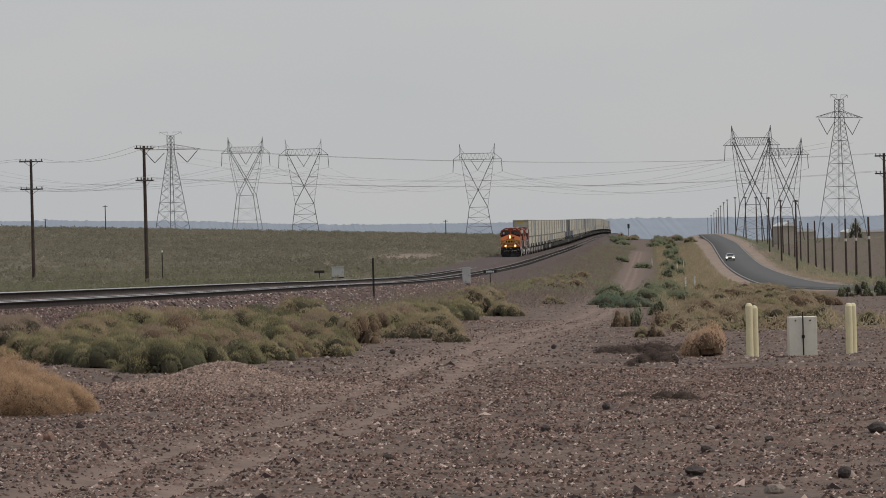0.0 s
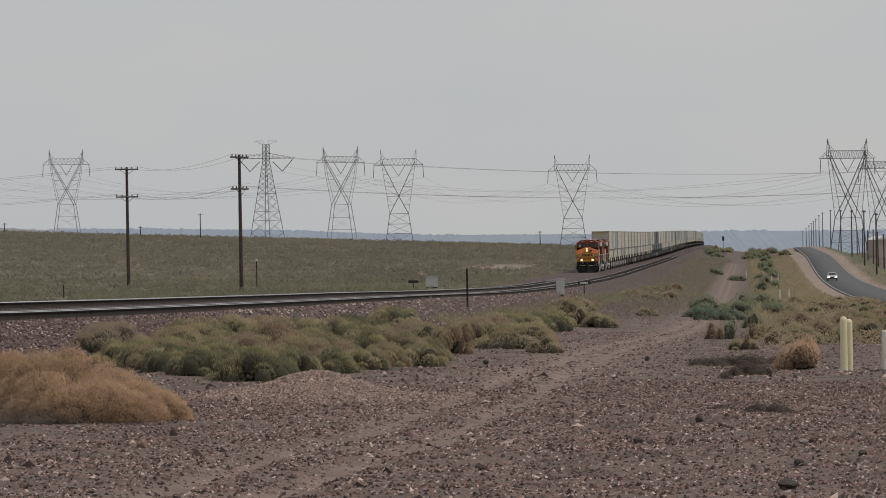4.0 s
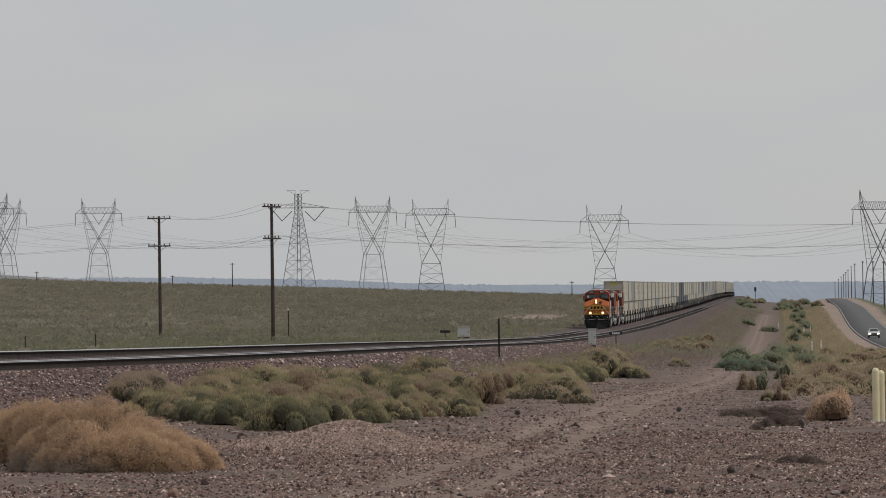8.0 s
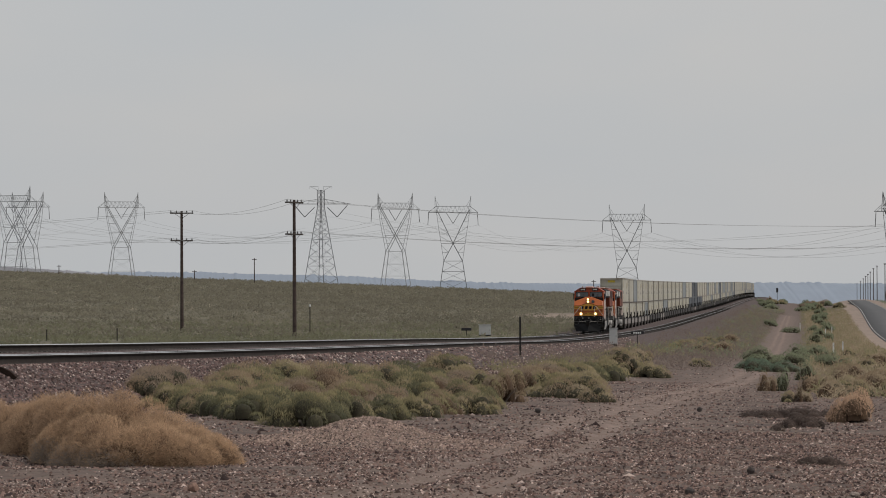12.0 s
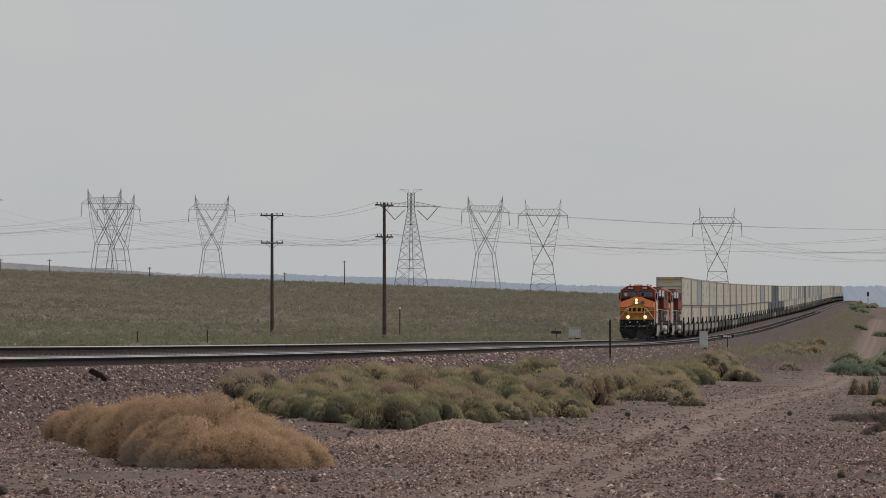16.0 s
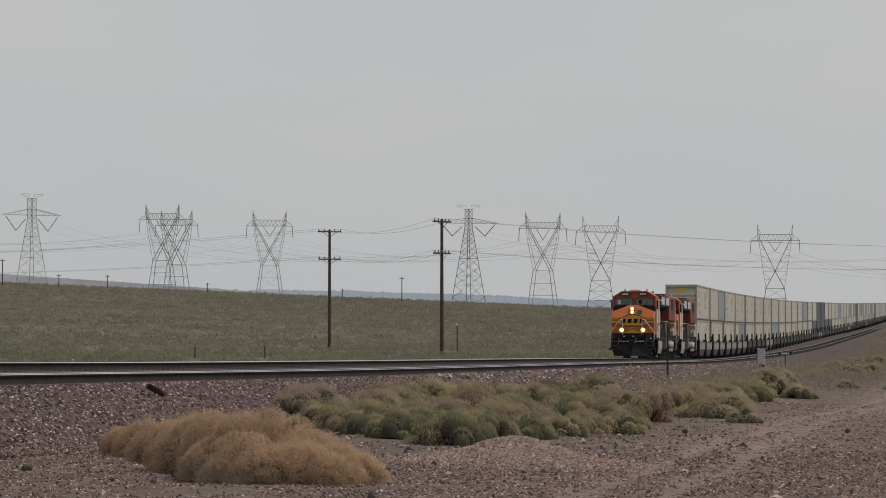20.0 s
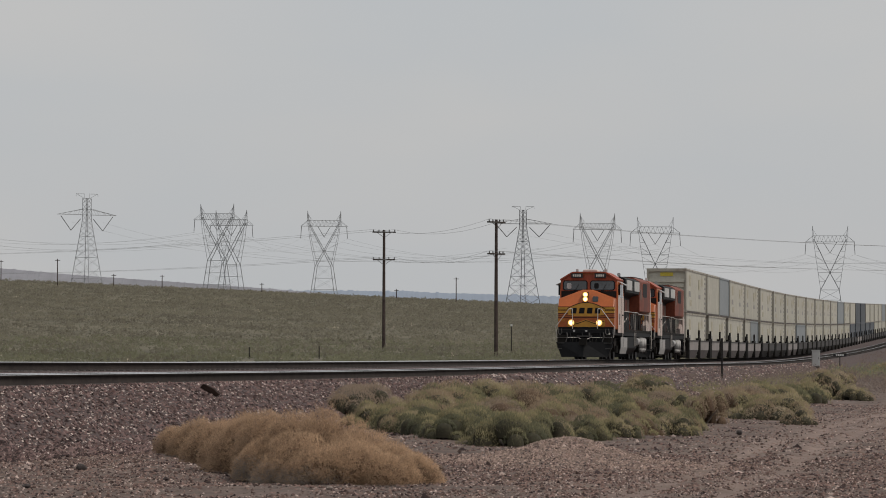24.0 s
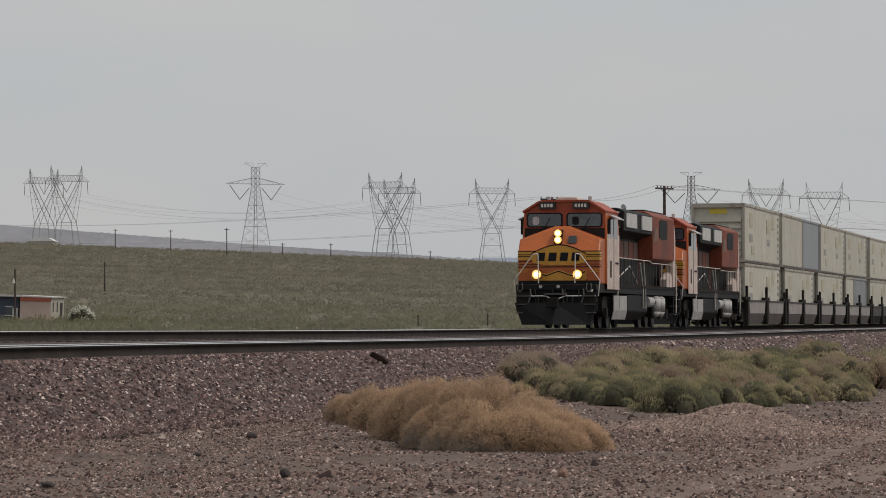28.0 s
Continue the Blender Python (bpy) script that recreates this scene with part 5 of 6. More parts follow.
head = part("head", Mesh().box(-0.42, 0.42, -0.15, 0.12, 4.0, 5.8), MAT["sign_black"], signal)
for z in (4.3, 4.9, 5.5):
    part("hood", Mesh().tube((0, -0.15, z), (0, -0.5, z), 0.16, n=10), MAT["sign_black"], head)
MAT["old_timber"] = material("dark_creosoted_timber", (0.028, 0.017, 0.013), 0.85, 0, 0.3, 8.0, bump=0.5, bump_scale=40, spec=0.15)
debris = thing("timber_scrap", "dark splintered piece of timber lying on the ballast", "timber", "", pose(-1.24, 71.4, ground_at(-1.24, 71.4) + 0.07, 0, 28, -12))
part("timber", Mesh().prism([(-0.19, -0.045), (0.17, -0.055), (0.20, 0.02), (0.05, 0.06), (-0.17, 0.05)], -0.07, 0.09), MAT["old_timber"], debris, bevel=0.01)

# ---- house behind the line ----
MAT["pink_wall"] = material("faded_pink_stucco", (0.50, 0.385, 0.33), 0.85, 0, 0.08, 0.6, stain=(0.42, 0.31, 0.26))
MAT["red_trim"] = material("red_brown_fascia", (0.33, 0.095, 0.055), 0.7)
MAT["blue_wall"] = material("dark_blue_siding", (0.06, 0.075, 0.105), 0.7)
MAT["roof_white"] = material("weathered_white_roof", (0.55, 0.53, 0.50), 0.7)
house = thing("mobile_home", "low pink and blue mobile home with red trim behind the tracks", "house", "", pose(-42.0, 392, land_at(-42.0, 392), 0, 2.0, -5))
part("wall", Mesh().box(-3.25, 0, 0, 7.5, -0.6, 2.20), MAT["pink_wall"], house)
part("fascia", Mesh().box(-3.25, 0.02, -0.10, 7.5, 2.06, 2.50), MAT["red_trim"], house)
part("gable_wall", Mesh().box(0, 0.05, 0.05, 7.5, -0.6, 2.46), MAT["far_wall"], house)
part("side_wing", Mesh().box(-8.6, -3.25, 0.5, 7.5, -0.6, 2.42), MAT["blue_wall"], house)
part("roof", Mesh().prism([(-8.9, 2.42), (-3.3, 2.50), (0.22, 2.50), (0.22, 2.60), (-3.3, 2.66), (-8.9, 2.56)], -0.13, 7.8), MAT["roof_white"], house)
part("corner_post", Mesh().box(-3.45, -3.25, 0.2, 0.5, -0.6, 2.42), MAT["dark_post"], house)
for y in (1.0, 3.2):
    w = part("window", Mesh().box(0.045, 0.065, y, y + 0.75, 1.0, 2.0), MAT["glass"], house)
    part("frame", Mesh().box(0.05, 0.08, y - 0.08, y, 0.95, 2.05).box(0.05, 0.08, y + 0.75, y + 0.83, 0.95, 2.05), MAT["roof_white"], w)
part("door", Mesh().box(0.045, 0.075, 5.3, 6.6, -0.2, 1.95), MAT["sign_black"], house)
for x0, x1 in ((-8.0, -6.4), (-4.9, -4.2)):
    w = part("window", Mesh().box(x0, x1, 0.46, 0.50, 0.5, 1.35), MAT["glass"], house)
    part("frame", Mesh().box(x0 - 0.1, x1 + 0.1, 0.44, 0.485, 0.4, 0.5).box(x0 - 0.1, x1 + 0.1, 0.44, 0.485, 1.35, 1.45), MAT["roof_white"], w)
part("porch_panel", Mesh().box(-4.15, -3.55, 0.40, 0.46, 0.0, 1.3), MAT["roof_white"], house)
part("skirting", Mesh().box(-3.25, 0.0, -0.03, 0.0, -0.6, 0.1), MAT["far_wall"], house)
for x, y, h, lamp in ((-45.6, 391.2, 5.5, True), (-49.2, 534, 4.7, False)):
    p = thing("yard_pole", "thin dark pole near the house" + (" with a white lamp" if lamp else ""), "pole", "poles near the house", pose(x, y, land_at(x, y)))
    part("shaft", Mesh().tube((0, 0, -0.4), (0, 0, h), 0.12, 0.09), MAT["pole"], p)
    part("cap", Mesh().tube((0, 0, h), (0, 0, h + 0.15), 0.11, 0.03), MAT["arm"], p)
    if lamp:
        part("lamp_head", Mesh().tube((-0.13, -0.2, h - 1.45), (-0.13, -0.2, h - 1.2), 0.16, 0.12, n=10).tube((-0.13, -0.2, h - 1.2), (-0.10, -0.1, h - 0.95), 0.12, 0.04, n=10), MAT["roof_white"], p)

# ---- car ----
MAT["car_paint"] = material("silver_white_car_paint", (0.55, 0.55, 0.54), 0.3, 0.2, 0.04)
MAT["rubber"] = material("tyre_rubber", (0.02, 0.02, 0.02), 0.85)
MAT["car_lamp"] = material("car_headlamp_glow", (1, 0.95, 0.85), 0.3, glow=(1.0, 0.92, 0.78), glow_strength=5)
car = thing("car", "silver-white car with lit headlamps driving down the road", "car")
part("body", Mesh().slab([(0.0, 0.32), (0.0, 0.78), (0.25, 0.92), (1.25, 1.02), (4.35, 1.05), (4.6, 0.95), (4.6, 0.35)], -0.92, 0.92), MAT["car_paint"], car, bevel=0.06)
part("cabin", Mesh().add([(-0.80, 1.25, 1.0), (0.80, 1.25, 1.0), (0.80, 4.2, 1.03), (-0.80, 4.2, 1.03), (-0.62, 1.95, 1.52), (0.62, 1.95, 1.52), (0.62, 3.6, 1.53), (-0.62, 3.6, 1.53)],
                         [(0, 1, 5, 4), (1, 2, 6, 5), (2, 3, 7, 6), (3, 0, 4, 7), (4, 5, 6, 7), (3, 2, 1, 0)]), MAT["car_paint"], car, bevel=0.04)
part("windshield", Mesh().add([(-0.70, 1.30, 1.06), (0.70, 1.30, 1.06), (0.57, 1.88, 1.49), (-0.57, 1.88, 1.49), (-0.70, 1.28, 1.07), (0.70, 1.28, 1.07), (0.57, 1.86, 1.50), (-0.57, 1.86, 1.50)],
                              [(4, 5, 6, 7), (3, 2, 1, 0), (0, 1, 5, 4), (2, 3, 7, 6), (1, 2, 6, 5), (3, 0, 4, 7)]), MAT["glass"], car)
part("bumper", Mesh().box(-0.9, 0.9, -0.08, 0.05, 0.34, 0.52), MAT["rubber"], car)
part("grille", Mesh().box(-0.45, 0.45, -0.03, 0.02, 0.56, 0.74), MAT["plate"], car)
for s in (-1, 1):
    part("headlamp", Mesh().box(s * 0.68 - 0.17, s * 0.68 + 0.17, -0.04, 0.02, 0.60, 0.76), MAT["car_lamp"], car)
    part("mirror", Mesh().box(s * 1.0 - 0.09, s * 1.0 + 0.09, 1.5, 1.62, 1.0, 1.14), MAT["car_paint"], car)
    for y in (0.85, 3.75):
        w = part("wheel", Mesh().tube((s * 0.72, y, 0.32), (s * 0.93, y, 0.32), 0.32, n=18), MAT["rubber"], car)
        part("rim", Mesh().tube((s * 0.90, y, 0.32), (s * 0.94, y, 0.32), 0.2, n=14), MAT["silver"], w)


def car_rows():
    rows = []
    for t in range(0, 29, 2):
        y = 766 - 22.4 * t
        z = [max(land_at(road_x(v) + o, v) for o in (-3.7, 0, 3.7)) for v in (y, y + 4.6)]
        rows.append((t, pose(road_x(y) - 1.85, y, z[0] + 0.12, math.degrees(math.atan((z[1] - z[0]) / 4.6)), 0, -math.degrees(math.atan((road_x(y + 4.6) - road_x(y)) / 4.6)))))
    return rows


# ---- plants ----
LEAF = {
    "green": material("grey_green_saltbush_leaf", (0.088, 0.084, 0.041), 0.8, 0, 0.15, 3.0, island=0.16),
    "olive": material("olive_saltbush_leaf", (0.148, 0.130, 0.062), 0.8, 0, 0.15, 3.0, island=0.16),
    "yellow": material("yellow_olive_leaf", (0.212, 0.176, 0.088), 0.8, 0, 0.15, 3.0, island=0.3),
    "tan": material("dry_tan_twig", (0.195, 0.140, 0.088), 0.85, 0, 0.15, 3.0, island=0.2),
    "brown": material("dry_brown_twig", (0.185, 0.138, 0.1), 0.85, 0, 0.15, 3.0, island=0.2),
    "straw": material("pale_dry_grass", (0.245, 0.193, 0.126), 0.85, 0, 0.15, 3.0, island=0.2),
    "creosote": material("dark_creosote_leaf", (0.12, 0.135, 0.075), 0.7, 0, 0.15, 3.0, island=0.36),
    "teal": material("blue_green_leaf", (0.066, 0.098, 0.060), 0.7, 0, 0.15, 3.0, island=0.34),
    "dead": material("dead_dark_brush", (0.058, 0.040, 0.033), 0.9, 0, 0.15, 3.0, island=0.3),
    "rust": material("rusty_tumbleweed", (0.37, 0.238, 0.155), 0.85, 0, 0.15, 3.0, island=0.2),
    "orange": material("orange_tumbleweed_twig", (0.285, 0.176, 0.102), 0.85, 0, 0.15, 2.0, island=0.26),
    "bankside": material("purple_brown_dry_brush", (0.125, 0.094, 0.078), 0.9, 0, 0.15, 3.0, island=0.25),
    "blossom": material("grey_green_bush_leaf", (0.16, 0.17, 0.10), 0.8, 0, 0.15, 3.0, island=0.3),
    "petal": material("white_blossom", (0.62, 0.62, 0.55), 0.8, 0, 0.1, 3.0, island=0.2),
    "deep": material("deep_green_saltbush_leaf", (0.054, 0.056, 0.027), 0.8, 0, 0.15, 3.0, island=0.2),
    # darker copy of the orange twigs, for shade inside the heap
    "shade": material("shaded_tumbleweed_twig", (0.135, 0.076, 0.042), 0.85, 0, 0.15, 2.0, island=0.3),
    "tip": material("pale_tumbleweed_tip", (0.36, 0.235, 0.140), 0.85, 0, 0.15, 2.0, island=0.22),
    "grey": material("grey_old_twig", (0.205, 0.170, 0.142), 0.85, 0, 0.15, 2.0, island=0.32),
}
# core colours hold the shade in the gaps between leaves and twigs
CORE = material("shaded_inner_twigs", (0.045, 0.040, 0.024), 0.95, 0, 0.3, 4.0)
CORE_DRY = material("shaded_dry_inner_twigs", (0.10, 0.064, 0.040), 0.95, 0, 0.3, 4.0)
STEM = material("grey_shrub_stem", (0.13, 0.105, 0.085), 0.9, 0, 0.2, 4.0)
prng = np.random.RandomState(21)


def dome_points(n, r, h, lumps, low=0.0):
    """Points and outward ways on a lumpy dome."""
    th = prng.rand(n) * 2 * np.pi
    up = low + (1 - low) * prng.rand(n)
    c = np.sqrt(1 - np.clip(up, 0, 1) ** 2)
    way = np.stack([np.cos(th) * c, np.sin(th) * c, up], -1)
    bulge = np.ones(n)
    for d, s in lumps:
        bulge = np.maximum(bulge, 1 + s * np.clip((way @ d - 0.72) / 0.28, 0, 1))
        bulge -= 0.17 * np.clip(1 - np.abs(way @ d - 0.66) / 0.08, 0, 1)
    return way * np.array([r, r, h]) * bulge[:, None], way


def lumps_for(k):
    v = prng.normal(size=(k, 3))
    v[:, 2] = np.abs(v[:, 2]) * 0.8
    v /= np.linalg.norm(v, axis=1)[:, None]
    return [(d, 0.08 + 0.34 * prng.rand()) for d in v]


def blades(points, way, length, width, spread=0.6, lift=0.35, open_up=0.25):
    """Narrow three-cornered leaves or twigs growing outward from the points, facing outward; also their soft normals."""
    n = len(points)
    d = way + spread * prng.normal(size=(n, 3)) + np.array([0, 0, lift])
    d /= np.linalg.norm(d, axis=1)[:, None]
    side = np.cross(d, prng.normal(size=(n, 3)))
    side /= np.linalg.norm(side, axis=1)[:, None] + 1e-9
    face = np.cross(side, d)
    side *= np.where((face * (0.15 * way + np.array([0.0, -1.0, 0.08]))).sum(1) < 0, -1.0, 1.0)[:, None]
    lean = np.cross(side, d)[:, 2] < 0
    for a in (d, side):
        a[lean, 1] *= -1
    ln = length * (0.55 + 0.9 * prng.rand(n))[:, None]
    w = width * (0.6 + 0.8 * prng.rand(n))[:, None]
    v = np.stack([points - side * w, points + side * w, points + d * ln], 1).reshape(-1, 3)
    soft = way + 0.35 * np.cross(side, d) + np.array([0.0, 0.0, open_up])
    soft /= np.linalg.norm(soft, axis=1)[:, None] + 1e-9
    return v, np.arange(3 * n).reshape(-1, 3), np.repeat(soft, 3, 0)


def leaf_mesh(name, leaves, mat, shift=(0, 0, 0)):
    v, f, soft = leaves
    me = fast_mesh(name, v + np.array(shift), f, mat)
    me.normals_split_custom_set_from_vertices(soft.astype(np.float32))
    return me


def core_mesh(r, h, lumps):
    """A closed lumpy dome."""
    rings, seg = 6, 16
    way = [(math.cos(2 * math.pi * i / seg) * math.cos(a), math.sin(2 * math.pi * i / seg) * math.cos(a), math.sin(a))
           for a in (math.pi / 2 * k / rings for k in range(rings)) for i in range(seg)] + [(0, 0, 1)]
    way = np.array(way)
    b = np.ones(len(way))
    for d, s in lumps:
        b = np.maximum(b, 1 + s * np.clip((way @ d - 0.72) / 0.28, 0, 1))
    v = way * np.array([r, r, h]) * b[:, None]
    v[:seg, 2] -= 0.12
    m = Mesh()
    f = [(k * seg + i, k * seg + (i + 1) % seg, (k + 1) * seg + (i + 1) % seg, (k + 1) * seg + i) for k in range(rings - 1) for i in range(seg)]
    f += [((rings - 1) * seg + i, (rings - 1) * seg + (i + 1) % seg, len(way) - 1) for i in range(seg)]
    return m.add(v, f)


SHRUB_LABEL = {
    "green": "low grey-green saltbush mound on the gravel", "olive": "low olive saltbush mound", "yellow": "yellowish olive saltbush clump", "tan": "dry tan brush clump among the saltbush",
    "brown": "half-dry brown saltbush clump", "straw": "pale clump of dry desert grass", "creosote": "dark green creosote bush", "teal": "low blue-green shrub on sandy soil",
    "dead": "flat heap of dead dark brush", "rust": "dry rust-coloured tumbleweed on the gravel", "orange": "dry orange-brown tumbleweed on gravel", "blossom": "green bush covered with white blossom behind the tracks",
}


def clump_points(n, clumps):
    """Points and outward ways on the upper sides of many small domes."""
    k = prng.choice(len(clumps), n, p=np.array([c[3] ** 2 for c in clumps]) / sum(c[3] ** 2 for c in clumps))
    c = np.array(clumps)[k]
    th = prng.rand(n) * 2 * np.pi
    up = 1.10 * prng.rand(n) ** 0.75 - 0.10
    flat = np.sqrt(1 - up ** 2)
    way = np.stack([np.cos(th) * flat, np.sin(th) * flat, up], -1)
    pts = c[:, :3] + way * (c[:, 3:4] * np.array([1, 1, 0]) + c[:, 4:5] * np.array([0, 0, 1]))
    pts[:, 2] = np.maximum(pts[:, 2], 0.01)
    return pts, way


def clumps_for(r, h, n):
    """Small domes that make up one uneven mound: centre, radius, height."""
    out = []
    for k in range(n):
        a, u = prng.rand() * 6.283, math.sqrt((k + prng.rand()) / n)
        size = (0.26 + 0.16 * prng.rand()) * (1.15 - 0.35 * u)
        top = h * math.sqrt(max(0.10, 1 - 0.9 * u * u)) * (0.82 + 0.36 * prng.rand())
        high = min(top, h * (0.42 + 0.15 * prng.rand()))
        out.append((math.cos(a) * u * r * 0.86, math.sin(a) * u * r * 0.86, max(0.0, top - high), size * r, high))
    return out


TONES = {"green": ("green", "deep", "olive"), "olive": ("olive", "green", "tan", "yellow"), "yellow": ("yellow", "tan", "straw", "olive"), "tan": ("tan", "brown", "tan", "olive"), "brown": ("brown", "tan", "brown"), "straw": ("straw", "tan")}
TIPS = {"green": "olive", "deep": "green", "olive": "yellow", "yellow": "straw", "blossom": "petal"}


def shrub(x, y, r, h, kind, count=None, group="desert shrubs"):
    s = thing("tumbleweed" if kind in ("orange", "rust") else "shrub", SHRUB_LABEL[kind], "shrub", group, pose(x, y, ground_at(x, y) - 0.05))
    clumps = clumps_for(r, h, 19 if r > 0.5 else 9)
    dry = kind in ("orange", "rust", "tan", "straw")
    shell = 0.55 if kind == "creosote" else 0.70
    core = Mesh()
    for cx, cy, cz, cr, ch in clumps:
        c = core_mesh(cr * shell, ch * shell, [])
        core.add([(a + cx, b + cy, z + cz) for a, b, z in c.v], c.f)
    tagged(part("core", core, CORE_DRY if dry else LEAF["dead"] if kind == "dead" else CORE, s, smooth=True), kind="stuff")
    px = y / 6500                                        # what can just be told apart at that distance
    n = count or int(min(8500, max(800, 4.6 * r * (r + h) / (px * px) / 4)))
    long, wide = max(0.034 * (r + h), 1.9 * px), max(0.0045, 0.52 * px)
    tones = TONES.get(kind, (kind,))
    turn = [int(prng.rand() * 97) % len(tones) for _ in clumps]
    for k, tone in enumerate(tones):
        some = [c for c, t in zip(clumps, turn) if t == k]
        if not some:
            continue
        m = max(60, n * len(some) // len(clumps))
        pts, way = clump_points(m, some)
        pts[:, 2] *= 0.93 + 0.13 * prng.rand(m)
        new("crown", leaf_mesh("crown", blades(pts, way, long, wide, 0.45, 0.75), LEAF[tone])).parent = s
        if tone in TIPS:
            pts, way = clump_points(int(m * 0.7), some)
            tip = way[:, 2] > (-0.1 if kind == "blossom" else 0.5 + 0.25 * prng.rand(len(way)))
            new("upper_crown", leaf_mesh("upper_crown", blades(pts[tip] * 1.02, way[tip], long * 1.25, wide * 0.8, 0.35, 1.1), LEAF[TIPS[tone]])).parent = s
    stems = Mesh()
    for k in range(7):
        a = prng.rand() * 6.28
        e = Vector((math.cos(a) * r * 0.7, math.sin(a) * r * 0.7, h * (0.35 + 0.3 * prng.rand())))
        stems.tube((0, 0, -0.05), e * 0.5 + Vector((0, 0, 0.02)), 0.02, 0.014, n=5).tube(e * 0.5 + Vector((0, 0, 0.02)), e, 0.014, 0.006, n=5)
    tagged(part("stem", stems, STEM, s), kind="stuff")
    return s


SALTBUSH = [
    (2.9, 82.0, 0.75, 0.55, "brown"), (2.9, 75.2, 0.75, 0.52, "green"), (3.6, 69.6, 0.70, 0.53, "green"), (4.2, 66.0, 0.61, 0.55, "green"), (6.5, 100.4, 0.85, 0.73, "olive"),
    (4.5, 94.8, 1.02, 0.69, "olive"), (5.5, 72.0, 0.61, 0.58, "tan"), (6.2, 72.0, 0.40, 0.42, "olive"), (7.8, 82.8, 0.61, 0.61, "green"), (8.7, 83.2, 0.61, 0.61, "olive"),
    (6.0, 86.7, 0.87, 0.80, "tan"), (8.0, 97.8, 0.90, 0.74, "olive"), (9.9, 108.4, 0.92, 0.70, "green"), (12.8, 126.5, 0.88, 0.82, "olive"),
    (5.9, 103.0, 0.71, 0.46, "green"), (10.9, 97.7, 0.45, 0.59, "olive"), (10.7, 91.2, 0.43, 0.69, "tan"), (12.3, 101.0, 0.47, 0.72, "tan"), (14.1, 111.0, 0.68, 0.53, "olive")]
SALTBUSH += [
    (13.6, 100.0, 0.89, 0.62, "yellow"), (13.7, 95.4, 0.44, 0.38, "yellow"), (18.5, 138.5, 1.07, 0.64, "olive"), (20.1, 140.2, 0.97, 0.67, "green"), (23.9, 159.5, 0.74, 0.96, "yellow"),
    (28.2, 183.8, 0.78, 0.80, "yellow"), (5.0, 70.0, 0.43, 0.50, "tan"), (4.0, 89.5, 0.83, 0.59, "olive"), (5.0, 86.3, 0.73, 0.62, "olive"), (3.4, 79.0, 0.7, 0.5, "tan"), (4.6, 77.0, 0.7, 0.52, "green"), (6.9, 78.5, 0.62, 0.55, "tan"), (7.0, 88.5, 0.7, 0.6, "olive"), (9.2, 92.0, 0.62, 0.6, "tan"), (9.4, 99.0, 0.8, 0.6, "green"),
             (11.2, 105.0, 0.7, 0.6, "brown"), (12.3, 116.0, 0.8, 0.62, "olive"), (15.6, 121.0, 0.85, 0.6, "tan"), (16.8, 130.0, 0.9, 0.62, "yellow"), (4.9, 81.5, 0.7, 0.6, "tan"), (21.8, 150.0, 0.8, 0.62, "olive")]
SALTBUSH += [(3.3, 68.6, 0.5, 0.46, "green"), (2.6, 73.4, 0.5, 0.48, "olive"), (6.6, 70.6, 0.4, 0.4, "olive"), (1.9, 83.0, 0.72, 0.62, "brown"), (1.6, 81.0, 0.45, 0.42, "brown"), (2.3, 78.6, 0.6, 0.56, "olive"), (3.0, 71.8, 0.5, 0.5, "green"), (4.9, 67.6, 0.5, 0.5, "olive"), (5.8, 68.6, 0.42, 0.42, "green"), (7.3, 74.0, 0.45, 0.44, "tan"),
             (8.6, 79.0, 0.5, 0.5, "olive"), (9.4, 86.2, 0.55, 0.55, "green"), (3.6, 85.6, 0.7, 0.66, "olive"), (6.6, 93.5, 0.7, 0.72, "green"), (5.6, 97.5, 0.7, 0.74, "olive"), (8.3, 91.0, 0.6, 0.66, "olive"), (7.6, 103.5, 0.75, 0.72, "green")]
for x, y, r, h, kind in SALTBUSH:
    shrub(x, y, r * 1.36, h * 1.10, kind, group="saltbush beside the tracks")
RIGHT_SIDE = [
    (49.3, 261.5, 1.3, 1.0, "creosote"), (51.6, 258.0, 1.2, 0.8, "creosote"), (53.2, 266.0, 1.4, 1.2, "creosote"), (60.2, 292.8, 1.5, 1.2, "creosote"), (38.0, 202.8, 1.2, 0.60, "teal"), (37.2, 196.0, 1.3, 0.75, "teal"), (38.9, 199.0, 1.0, 0.55, "teal"), (44.5, 226.0, 1.6, 0.85, "creosote"), (47.5, 228.0, 1.5, 0.8, "creosote"), (42.0, 222.0, 1.3, 0.8, "creosote"), (24.2, 123.5, 0.42, 0.74, "creosote"),
    (32.1, 159.2, 0.54, 0.72, "creosote"), (23.4, 122.8, 0.42, 0.66, "straw"), (19.5, 98.6, 0.34, 0.33, "yellow"), (25.2, 123.0, 0.71, 0.62, "straw"), (28.1, 132.5, 0.82, 0.71, "straw"),
    (19.8, 98.7, 0.30, 0.38, "straw"), (23.7, 113.6, 0.52, 0.52, "straw"), (27.5, 124.2, 0.86, 0.67, "straw"), (30.9, 133.8, 0.93, 0.62, "yellow"), (27.7, 116.9, 0.54, 0.54, "straw")]
